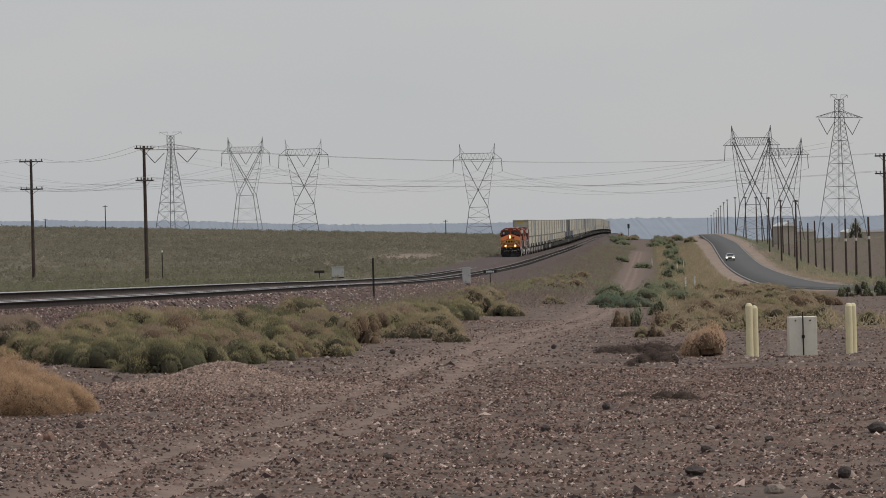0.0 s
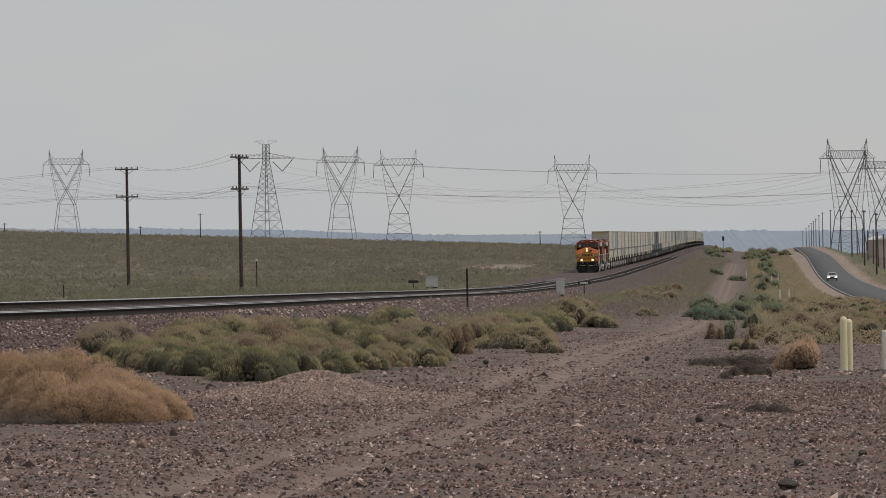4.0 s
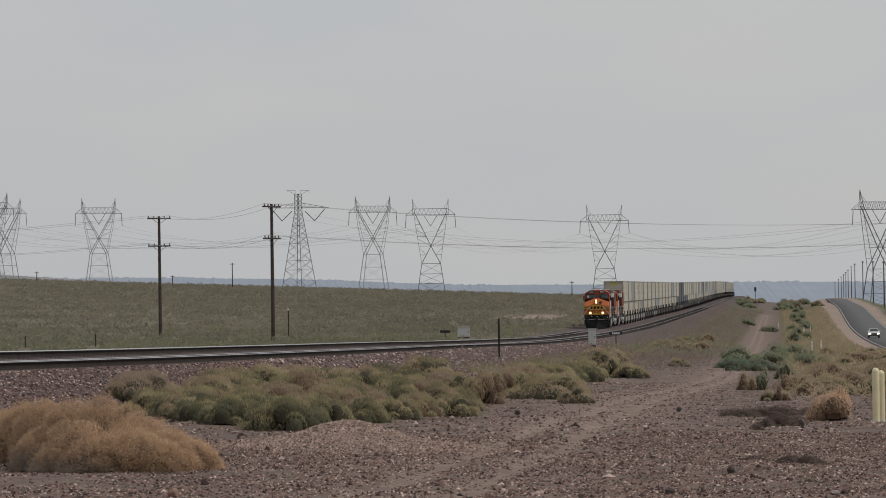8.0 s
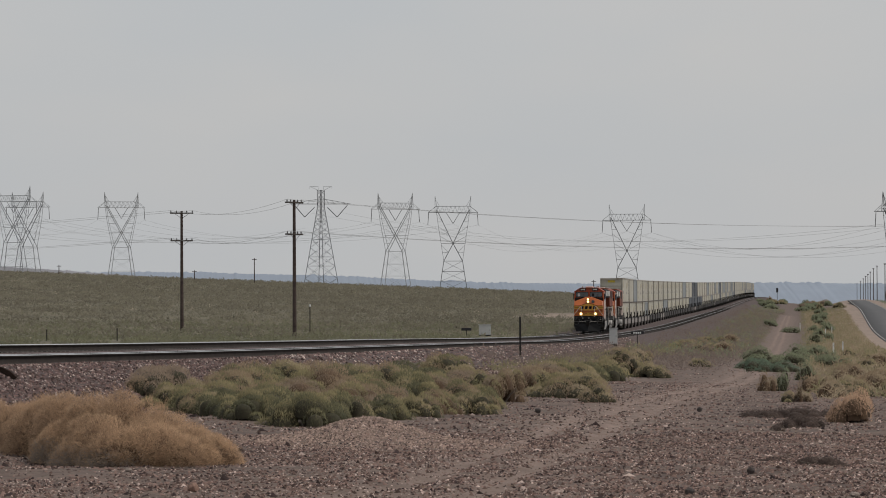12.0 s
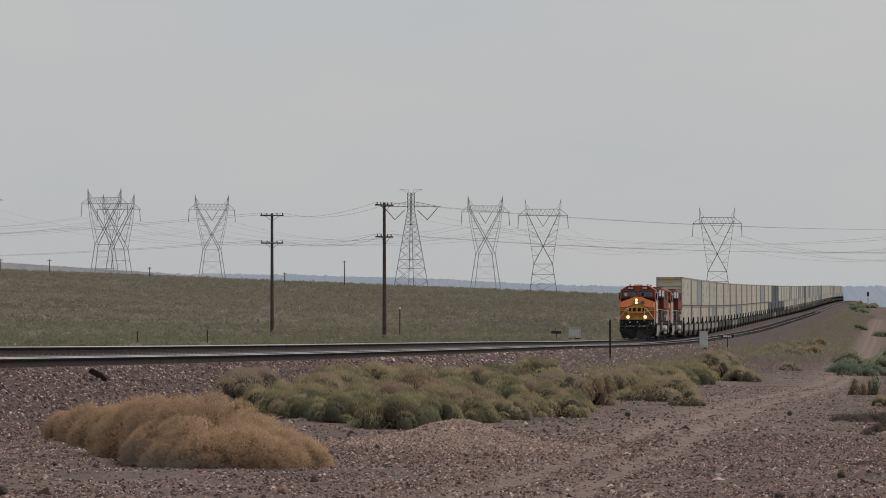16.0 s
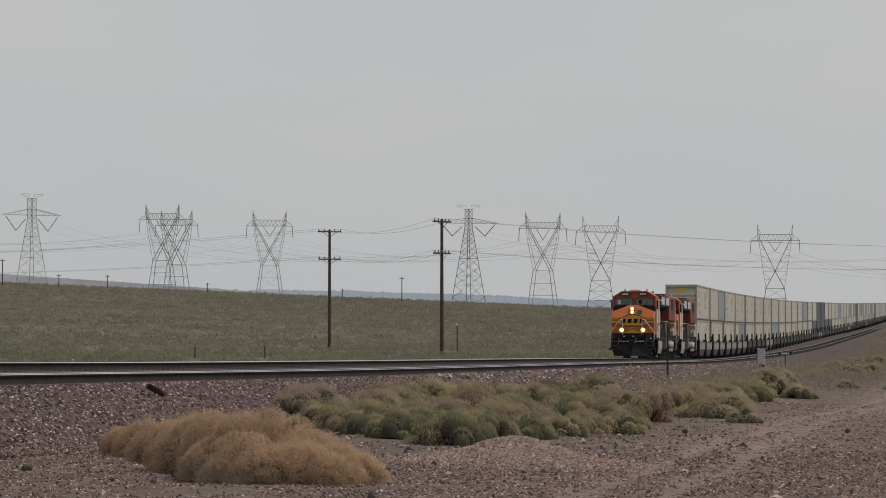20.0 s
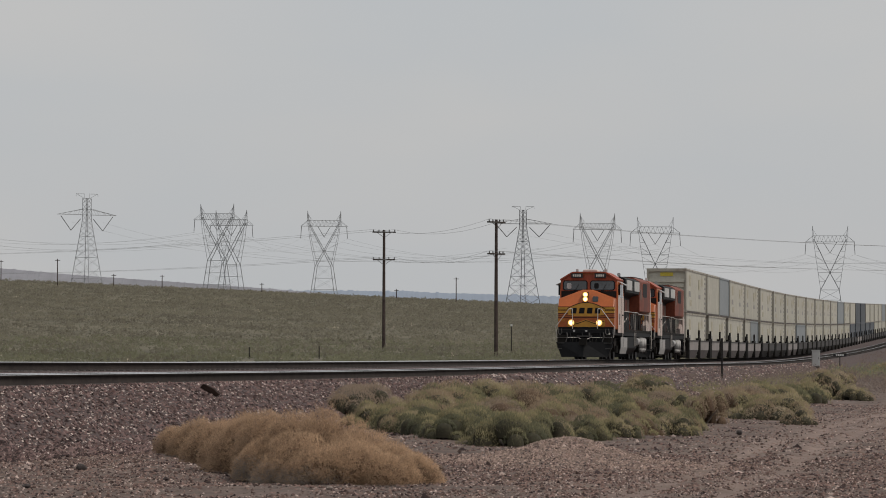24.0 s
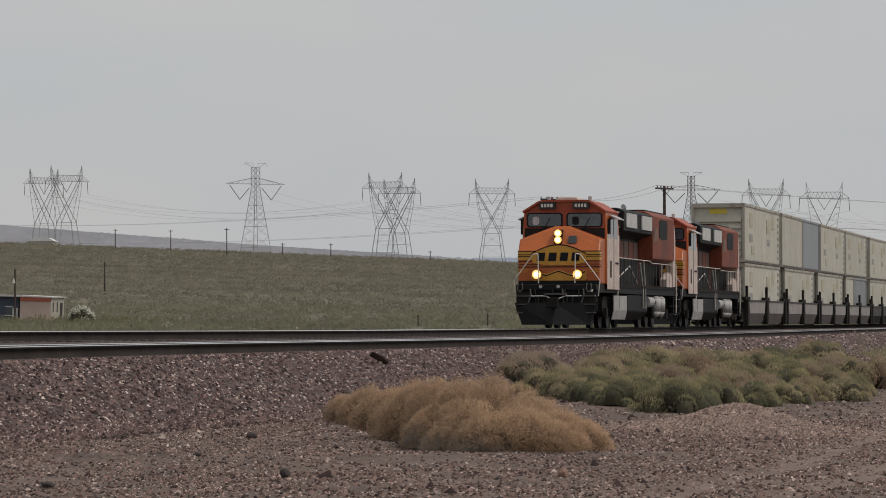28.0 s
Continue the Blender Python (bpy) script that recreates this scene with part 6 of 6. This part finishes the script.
RIGHT_SIDE += [
    (15.2, 80.6, 0.55, 0.28, "dead"), (16.2, 81.4, 0.66, 0.26, "dead"), (17.2, 83.0, 0.42, 0.20, "dead"), (13.5, 67.0, 0.46, 0.28, "dead"), (12.9, 65.8, 0.30, 0.18, "dead"), (11.7, 60.4, 0.20, 0.13, "dead"), (7.22, 35.1, 0.27, 0.13, "dead"), (6.95, 36.4, 0.22, 0.07, "dead"), (7.9, 41.0, 0.3, 0.07, "dead"), (8.4, 41.6, 0.26, 0.06, "dead"),
    (16.15, 74.8, 0.60, 0.68, "rust"), (79.7, 442.0, 1.3, 1.0, "straw"), (58.0, 326.0, 1.2, 0.85, "straw"), (35.0, 203.5, 0.78, 0.47, "olive"), (56.6, 341.0, 0.79, 0.63, "olive")]
RIGHT_SIDE += [(125.2, 654.0, 1.5, 1.2, "creosote"), (115.5, 584.0, 1.8, 0.9, "creosote"), (24.7, 155.8, 0.84, 0.60, "yellow"), (24.0, 156.5, 0.84, 0.80, "yellow"),
               (66.0, 254.0, 0.8, 1.3, "creosote"), (68.5, 258.0, 0.8, 1.5, "creosote"), (58.5, 245.0, 1.4, 0.5, "creosote"), (64.2, 252.0, 0.7, 0.9, "creosote")]
for k in range(13):
    y = 470 + 44 * k
    RIGHT_SIDE.append((ROAD_X - 13.0 - 2.5 * prng.rand() + ROAD_M * y, y, 1.1 + 0.5 * prng.rand(), 1.0 + 0.7 * prng.rand(), "creosote"))
for k in range(135):
    y = 118 + 190 * prng.rand() ** 1.3
    a = math.radians(11.9 + 4.6 * prng.rand())
    if y * math.tan(a) < smooth_interp(y, LANE_Y, LANE_X) + 2.2 or y * math.tan(a) > ROAD_X + ROAD_M * y - 7:
        continue
    r = 0.5 + 0.65 * prng.rand()
    RIGHT_SIDE.append((y * math.tan(a), y, r, r * (0.55 + 0.3 * prng.rand()), ("straw", "olive", "straw", "olive", "tan", "yellow", "brown")[k % 7]))
for k in range(46):
    y = 196 + 120 * prng.rand()
    r = 0.6 + 0.5 * prng.rand()
    RIGHT_SIDE.append((ROAD_X + ROAD_M * y - 4.9 - 3.5 * prng.rand(), y, r, 0.50 + 0.35 * prng.rand(), ("straw", "yellow", "olive", "straw", "tan")[k % 5]))
for k in range(16):
    y, q = 190 + 260 * prng.rand(), 9.5 + 5.5 * prng.rand()
    RIGHT_SIDE.append((TRACK_X + TRACK_M * y + q / ACROSS, y, 0.6 + 0.5 * prng.rand(), 0.45 + 0.3 * prng.rand(), ("olive", "yellow", "brown", "tan")[k % 4]))
for k in range(26):
    y, q = 1080 + 260 * prng.rand(), 8 + 27 * prng.rand()
    if 16 < q < 21:
        continue
    RIGHT_SIDE.append((TRACK_X + TRACK_M * y + q / ACROSS, y, 1.2 + 1.4 * prng.rand(), 1.0 + 1.2 * prng.rand(), ("creosote", "creosote", "olive", "brown")[k % 4]))
for x, y, r, h, kind in RIGHT_SIDE:
    shrub(x, y, r, h, kind, group="shrubs between track and road")

# the big dry tumbleweed heap in the foreground: one tangled thing
heap = thing("tumbleweed_heap", "large orange-brown heap of dry tumbleweeds with grey lower twigs", "shrub", "", pose(0.3, 37, ground_at(0.3, 37)))
HEAP = [(-1.10, 42.6, 0.24, 0.26, 0), (-0.86, 42.0, 0.32, 0.32, 0), (-0.55, 40.8, 0.38, 0.42, 0), (-0.20, 39.0, 0.40, 0.54, 0), (0.06, 38.2, 0.40, 0.58, 0), (0.33, 37.7, 0.40, 0.57, 0), (0.60, 37.2, 0.40, 0.56, 0),
        (0.88, 36.8, 0.40, 0.44, 0), (1.15, 36.5, 0.34, 0.32, 0), (1.36, 36.1, 0.26, 0.25, 0), (0.26, 36.6, 0.40, 0.40, 1), (0.52, 36.1, 0.36, 0.30, 1), (0.80, 36.1, 0.40, 0.34, 0), (-0.36, 39.4, 0.34, 0.38, 0), (-0.06, 37.8, 0.34, 0.40, 1), (1.06, 35.9, 0.30, 0.25, 0)]
for x, y, r, h, low in HEAP:
    lumps = [(d, 0.9 * k) for d, k in lumps_for(14)]
    o = Vector((x - 0.3, y - 37, ground_at(x, y) - ground_at(0.3, 37)))
    c = core_mesh(r * 0.74, h * 0.74, lumps)
    c.v = [(a + o.x, b + o.y, z + o.z) for a, b, z in c.v]
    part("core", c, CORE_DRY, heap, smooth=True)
    n = int(105000 * (r * (r + h)))
    pts, way = dome_points(n, r, h, lumps)
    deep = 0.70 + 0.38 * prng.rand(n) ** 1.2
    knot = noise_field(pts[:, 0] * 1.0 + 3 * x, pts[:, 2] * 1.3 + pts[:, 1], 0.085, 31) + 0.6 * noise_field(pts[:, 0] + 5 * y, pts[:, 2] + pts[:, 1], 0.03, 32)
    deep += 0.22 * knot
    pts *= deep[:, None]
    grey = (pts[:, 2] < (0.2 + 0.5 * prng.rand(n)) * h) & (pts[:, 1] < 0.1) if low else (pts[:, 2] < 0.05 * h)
    # deep and hollow spots get the darker twigs: cavity shade by colour
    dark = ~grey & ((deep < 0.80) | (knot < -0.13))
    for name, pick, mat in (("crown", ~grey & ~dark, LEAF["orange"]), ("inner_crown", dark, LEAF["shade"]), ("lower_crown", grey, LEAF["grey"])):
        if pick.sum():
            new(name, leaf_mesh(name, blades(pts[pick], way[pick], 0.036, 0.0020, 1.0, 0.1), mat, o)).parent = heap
    pts, way = dome_points(n // 6, r * 1.03, h * 1.03, lumps)
    new("fringe", leaf_mesh("fringe", blades(pts, way, 0.048, 0.0014, 0.9, 0.2), LEAF["tip"], o)).parent = heap
    if low:
        stalks = Mesh()
        for k in range(26):
            a, e = prng.rand() * 6.28, 0.5 + 0.5 * prng.rand()
            tip = Vector((math.cos(a) * r * e * 1.05, -abs(math.sin(a)) * r * e * 1.1, h * (0.25 + 0.45 * prng.rand())))
            mid = tip * 0.55 + Vector((0, 0, 0.05))
            stalks.tube(o, o + mid, 0.006, 0.005, n=4, caps=False).tube(o + mid, o + tip, 0.005, 0.0025, n=4, caps=False)
        tagged(part("stalk", stalks, LEAF["grey"], heap), kind="stuff")


# ---- scrub that nobody could count ----
def scrub(name, label, xs, ys, size, count, mat, width, lift=0.3, tall=0.75):
    n = len(xs)
    zs = land(xs, ys)
    base = np.repeat(np.stack([xs, ys, zs], -1), count, 0)
    sz = np.repeat(size, count)[:, None]
    off = prng.normal(size=(n * count, 3)) * np.array([0.42, 0.42, 0.0]) * sz
    hump = np.exp(-(off[:, :1] ** 2 + off[:, 1:2] ** 2) / (0.55 * sz ** 2)[:, :1])
    off[:, 2:] = prng.rand(n * count, 1) * hump * sz * tall
    way = off / (np.linalg.norm(off, axis=1)[:, None] + 0.05)
    return tagged(new(name, leaf_mesh(name, blades(base + off, way, 0.26 * sz, width * sz, 0.6, lift, 1.6), mat)), label, "scrub", kind="stuff")


DESERT_LEAF = {
    "mid": material("desert_scrub_leaf", (0.118, 0.106, 0.074), 0.85, 0, 0.22, 0.03, island=0.10),
    "dark": material("dark_desert_scrub_leaf", (0.096, 0.088, 0.058), 0.85, 0, 0.22, 0.03, island=0.10),
    "green": material("green_desert_scrub_leaf", (0.103, 0.101, 0.058), 0.85, 0, 0.22, 0.03, island=0.10),
    "pale": material("pale_desert_scrub", (0.27, 0.235, 0.175), 0.85, 0, 0.15, 0.02, island=0.3),
}


def desert_places(n, y0, y1, az0, az1):
    ys = np.sqrt(y0 ** 2 + (y1 ** 2 - y0 ** 2) * prng.rand(n))
    xs = ys * np.tan(np.radians(az0 + (az1 - az0) * prng.rand(n)))
    keep = (off_track(xs, ys) < np.where(ys > 320, -3.7, -5.5)) & ~((np.abs(xs + 46) < 5.5) & (ys > 389) & (ys < 403))
    q = off_track(xs, ys)
    keep &= ~((np.abs(xs - 41.5) < 3.0) & (ys > 335) & (ys < 380)) & ~((ys < 339) & (np.minimum(np.abs(xs + 2.31 * ys / 338.6), np.abs(xs - 4.1 * ys / 337.4)) < 0.9))
    keep &= (sand_patch(q, ys) < 0.3) | (prng.rand(n) < 0.15)
    return xs[keep], ys[keep]


for name, kind, n, y0, y1, s0, s1 in (("desert_scrub", "green", 6500, 90, 470, 0.55, 1.1), ("desert_scrub", "mid", 9500, 380, 900, 0.8, 1.4), ("desert_scrub", "mid", 9000, 850, 1560, 1.2, 2.0),
                                      ("desert_scrub", "dark", 2200, 150, 900, 0.7, 1.5), ("desert_scrub", "dark", 1500, 900, 1540, 1.3, 2.2), ("pale_scrub", "pale", 260, 250, 1400, 0.5, 1.1)):
    xs, ys = desert_places(n, y0, y1, -8.5, 11.5)
    scrub(name, "olive desert scrub covering the plain behind the railway" if kind != "pale" else "scattered pale dry bushes in the scrub", xs, ys, s0 + (s1 - s0) * prng.rand(len(xs)), 16, DESERT_LEAF[kind], 0.115, 0.0, 0.45)


def strip_places(n, y0, y1, q0, q1):
    ys = y0 + (y1 - y0) * prng.rand(n)
    q = q0 + (q1 - q0) * prng.rand(n)
    xs = TRACK_X + TRACK_M * ys + q / ACROSS
    _, lane = wheel_ruts(xs, ys)
    keep = (lane < 0.25) & (np.abs(xs - ROAD_X - ROAD_M * ys) > 7.0)
    return xs[keep], ys[keep]


for kind, n, y0, y1, q0, q1, s0, s1 in (("straw", 420, 105, 340, 22, 33, 0.35, 0.8), ("tan", 300, 110, 340, 22, 33, 0.4, 0.85), ("olive", 320, 110, 340, 22, 33, 0.4, 0.85), ("straw", 2300, 300, 1000, 23, 34, 0.45, 0.9),
                                        ("tan", 1400, 300, 1000, 23, 34, 0.45, 0.9), ("olive", 1800, 300, 1100, 22, 34, 0.5, 1.0), ("olive", 420, 260, 1100, 8, 17, 0.5, 1.0), ("creosote", 500, 260, 1100, 8, 17, 0.5, 1.0),
                                        ("bankside", 3000, 170, 1000, 6.8, 17.5, 0.4, 0.8), ("straw", 1800, 300, 900, 46, 62, 0.5, 1.0), ("creosote", 3600, 380, 1500, 60, 200, 0.8, 1.7),
                                        ("creosote", 1200, 450, 1500, 48, 62, 0.7, 1.3), ("olive", 300, 130, 330, 8, 12, 0.3, 0.6)):
    xs, ys = strip_places(n, y0, y1, q0, q1)
    scrub("roadside_scrub", "mixed dry grass and low scrub between the tracks and the road", xs, ys, s0 + (s1 - s0) * prng.rand(len(xs)), 44 if y1 < 400 else 20, LEAF[kind], 0.034 if y1 < 400 else 0.05)
xs, ys = desert_places(220, 374, 390, -7.9, -4.4)
scrub("house_scrub", "green brush round the house", xs, ys, 0.6 + 0.5 * prng.rand(len(xs)), 40, LEAF["green"], 0.06)
shrub(478.0, 1850, 3.6, 9.5, "creosote", group="trees on the plain")
shrub(-37.9, 385, 1.5, 1.75, "blossom", group="shrubs near the house")

# ---- stones ----
PEAK = np.array([(1, 0, -0.35), (0, 1, -0.35), (-1, 0, -0.35), (0, -1, -0.35), (0, 0, 0.95)], dtype=float)
PEAK_F = np.array([(0, 1, 4), (1, 2, 4), (2, 3, 4), (3, 0, 4)])


def stones(name, label, xs, ys, size, mat, sink=0.25):
    n = len(xs)
    zs = ground_z(xs, ys)
    v = np.repeat(PEAK[None], n, 0) * (0.75 + 0.5 * prng.rand(n, 5, 1)) + np.array([0.25, 0.25, 0.16]) * prng.normal(size=(n, 5, 3))
    v *= np.stack([0.8 + 0.5 * prng.rand(n), 0.8 + 0.5 * prng.rand(n), 0.5 + 0.35 * prng.rand(n)], -1)[:, None]
    a = prng.rand(n) * 6.28
    x = v[..., 0] * np.cos(a)[:, None] - v[..., 1] * np.sin(a)[:, None]
    y = v[..., 0] * np.sin(a)[:, None] + v[..., 1] * np.cos(a)[:, None]
    v = np.stack([x, y, v[..., 2]], -1) * size[:, None, None] + np.stack([xs, ys, zs + size * sink], -1)[:, None]
    f = (np.arange(n)[:, None, None] * 5 + PEAK_F[None]).reshape(-1, 3)
    return tagged(new(name, fast_mesh(name, v.reshape(-1, 3), f, mat)), label, "gravel", kind="stuff")


STONE = {
    "ballast": material("purple_brown_ballast", (0.142, 0.098, 0.091), 0.85, 0, 0.15, 6.0, island=0.6, spec=0.1),
    "ballast_red": material("reddish_ballast", (0.125, 0.080, 0.074), 0.85, 0, 0.15, 6.0, island=0.5, spec=0.1),
    "ballast_pale": material("pale_ballast", (0.43, 0.355, 0.318), 0.85, 0, 0.15, 6.0, island=0.35, spec=0.1),
    "gravel": material("brown_gravel", (0.146, 0.098, 0.084), 0.9, 0, 0.15, 6.0, island=0.7, spec=0.1),
    "pale": material("pale_gravel", (0.42, 0.33, 0.29), 0.85, 0, 0.15, 6.0, island=0.35, spec=0.1),
    "dark": material("dark_gravel", (0.042, 0.029, 0.028), 0.85, 0, 0.15, 6.0, island=0.5, spec=0.1),
}


def bank_places(n, y0, y1, q0, q1):
    ys = y0 + (y1 - y0) * prng.rand(n) ** 1.25
    q = q0 + (q1 - q0) * prng.rand(n)
    return TRACK_X + TRACK_M * ys + q / ACROSS, ys


for kind, n, y0, y1, q0, q1, s0, s1 in (("ballast", 38000, 40, 110, 6.0, 9.9, 0.016, 0.046), ("ballast_red", 13000, 40, 110, 6.0, 9.9, 0.016, 0.046), ("ballast_pale", 15000, 40, 110, 6.0, 9.8, 0.010, 0.034), ("dark", 17000, 40, 110, 6.0, 10.2, 0.016, 0.045),
                                        ("ballast", 16000, 110, 330, 6.0, 10.5, 0.035, 0.08), ("ballast_pale", 4200, 110, 330, 6.0, 10.5, 0.03, 0.07), ("dark", 3000, 110, 330, 6.0, 10.5, 0.03, 0.07)):
    xs, ys = bank_places(n, y0, y1, q0, q1)
    stones("ballast", "purple-brown railway ballast on the bank", xs, ys, s0 + (s1 - s0) * prng.rand(len(xs)) ** 1.6, STONE[kind])


def flat_places(n, y0, y1, az0, az1, lane_keep):
    ys = np.sqrt(y0 ** 2 + (y1 ** 2 - y0 ** 2) * prng.rand(n))
    xs = ys * np.tan(np.radians(az0 + (az1 - az0) * prng.rand(n)))
    rut, lane = wheel_ruts(xs, ys)
    keep = (off_track(xs, ys) > 8.6) & (prng.rand(n) > np.clip(rut + 0.3 * lane, 0, 1) * (1 - lane_keep)) & (noise_field(xs, ys, 1.6, 12) + 0.5 > 0.2 * prng.rand(n))
    return xs[keep], ys[keep]


for kind, n, y0, y1, s0, s1 in (("gravel", 120000, 19, 54, 0.007, 0.026), ("pale", 40000, 19, 54, 0.005, 0.018), ("dark", 54000, 19, 54, 0.007, 0.022), ("gravel", 60000, 50, 140, 0.014, 0.042), ("pale", 17000, 50, 140, 0.010, 0.028),
                                ("dark", 22000, 48, 140, 0.014, 0.040), ("gravel", 15000, 138, 270, 0.026, 0.055), ("pale", 2500, 138, 270, 0.02, 0.042), ("dark", 5000, 138, 270, 0.025, 0.05), ("gravel", 60000, 19, 48, 0.004, 0.012), ("pale", 16000, 19, 48, 0.004, 0.010), ("dark", 700, 20, 90, 0.03, 0.065), ("pale", 520, 20, 80, 0.026, 0.05)):
    xs, ys = flat_places(n, y0, y1, -7.6, 15.8, 0.42)
    stones("gravel", "loose stones scattered on the dirt", xs, ys, s0 + (s1 - s0) * prng.rand(len(xs)) ** 1.7, STONE[kind], 0.15)
a, b = prng.normal(size=(2, 7000))
stones("gravel_heap", "low heap of pale gravel beside the dirt lane", 3.7 + 0.9 * a, 46.3 + 1.5 * b, 0.008 + 0.017 * prng.rand(7000), material("mixed_heap_gravel", (0.25, 0.18, 0.148), 0.9, 0, 0.15, 6.0, island=0.5))


# ---- single rocks ----
def rock(x, y, w, h, mat, label):
    v = prng.normal(size=(60, 3))
    v /= np.linalg.norm(v, axis=1)[:, None]
    bm = bmesh.new()
    for p in v:
        k = 0.85 + 0.25 * prng.rand()
        bm.verts.new((p[0] * w / 2 * k, p[1] * w * 0.42 * k, h * 0.42 + p[2] * h * 0.55 * k))
    hull = bmesh.ops.convex_hull(bm, input=bm.verts)
    bmesh.ops.delete(bm, geom=[p for p in bm.verts if not p.link_faces], context="VERTS")
    me = bpy.data.meshes.new("rock")
    bm.to_mesh(me)
    bm.free()
    me.materials.append(mat)
    tagged(new("rock", me), label, "rock", "single rocks").matrix_basis = pose(x, y, ground_at(x, y))


ROCK_DARK = material("dark_volcanic_rock", (0.060, 0.049, 0.046), 0.85, 0, 0.3, 8.0, bump=0.6, bump_scale=60)
ROCK_PALE = material("pale_grey_rock", (0.27, 0.225, 0.195), 0.85, 0, 0.2, 8.0, bump=0.6, bump_scale=60)
ROCK_PINK = material("pinkish_rock", (0.27, 0.17, 0.13), 0.85, 0, 0.2, 8.0, bump=0.6, bump_scale=60)
for x, y, w, h in ((4.84, 22.95, 0.135, 0.065), (5.65, 22.3, 0.095, 0.075), (4.98, 29.45, 0.085, 0.06), (3.28, 26.3, 0.07, 0.04), (6.28, 33.75, 0.085, 0.07), (6.93, 26.35, 0.15, 0.08), (6.08, 26.2, 0.07, 0.04),
                   (5.48, 25.6, 0.075, 0.06), (-1.3, 30.1, 0.085, 0.09), (-3.11, 28.9, 0.11, 0.05), (-2.25, 33.65, 0.08, 0.04), (-2.01, 38.45, 0.12, 0.07), (10.61, 83.5, 0.14, 0.12), (14.62, 85.05, 0.13, 0.12)):
    rock(x, y, w, h, ROCK_DARK, "dark volcanic rock on the gravel")
for x, y, w, h in ((4.97, 21.3, 0.13, 0.075), (0.52, 34.5, 0.07, 0.045), (5.9, 27.4, 0.08, 0.04)):
    rock(x, y, w, h, ROCK_PALE, "pale grey rock on the gravel")
rock(0.98, 30.05, 0.10, 0.075, ROCK_PINK, "pinkish rock on the gravel")

# ---- dry twigs strewn over the near ground ----
for n, mat, label in ((5200, LEAF["brown"], "thin brown twigs strewn on the gravel"), (2400, LEAF["grey"], "pale dry straws strewn on the gravel"), (1600, LEAF["dead"], "dark broken twigs strewn on the gravel")):
    xs, ys = flat_places(n, 19, 75, -7.6, 15.8, 0.3)
    a = prng.rand(len(xs)) * 6.283
    flat = np.stack([np.cos(a), np.sin(a), 0.05 + 0.2 * prng.rand(len(xs))], -1)
    tagged(new("twig_litter", leaf_mesh("twig_litter", blades(np.stack([xs, ys, ground_z(xs, ys) + 0.012], -1), flat, 0.09, 0.0035, 0.08, 0.0), mat)), label, "twigs", kind="stuff")


# ---- everything that moves ----
def motions():
    for ob, behind, length, up in TRAIN:
        walk(ob, train_rows(behind, length, up))
    walk(car, car_rows())


motions()
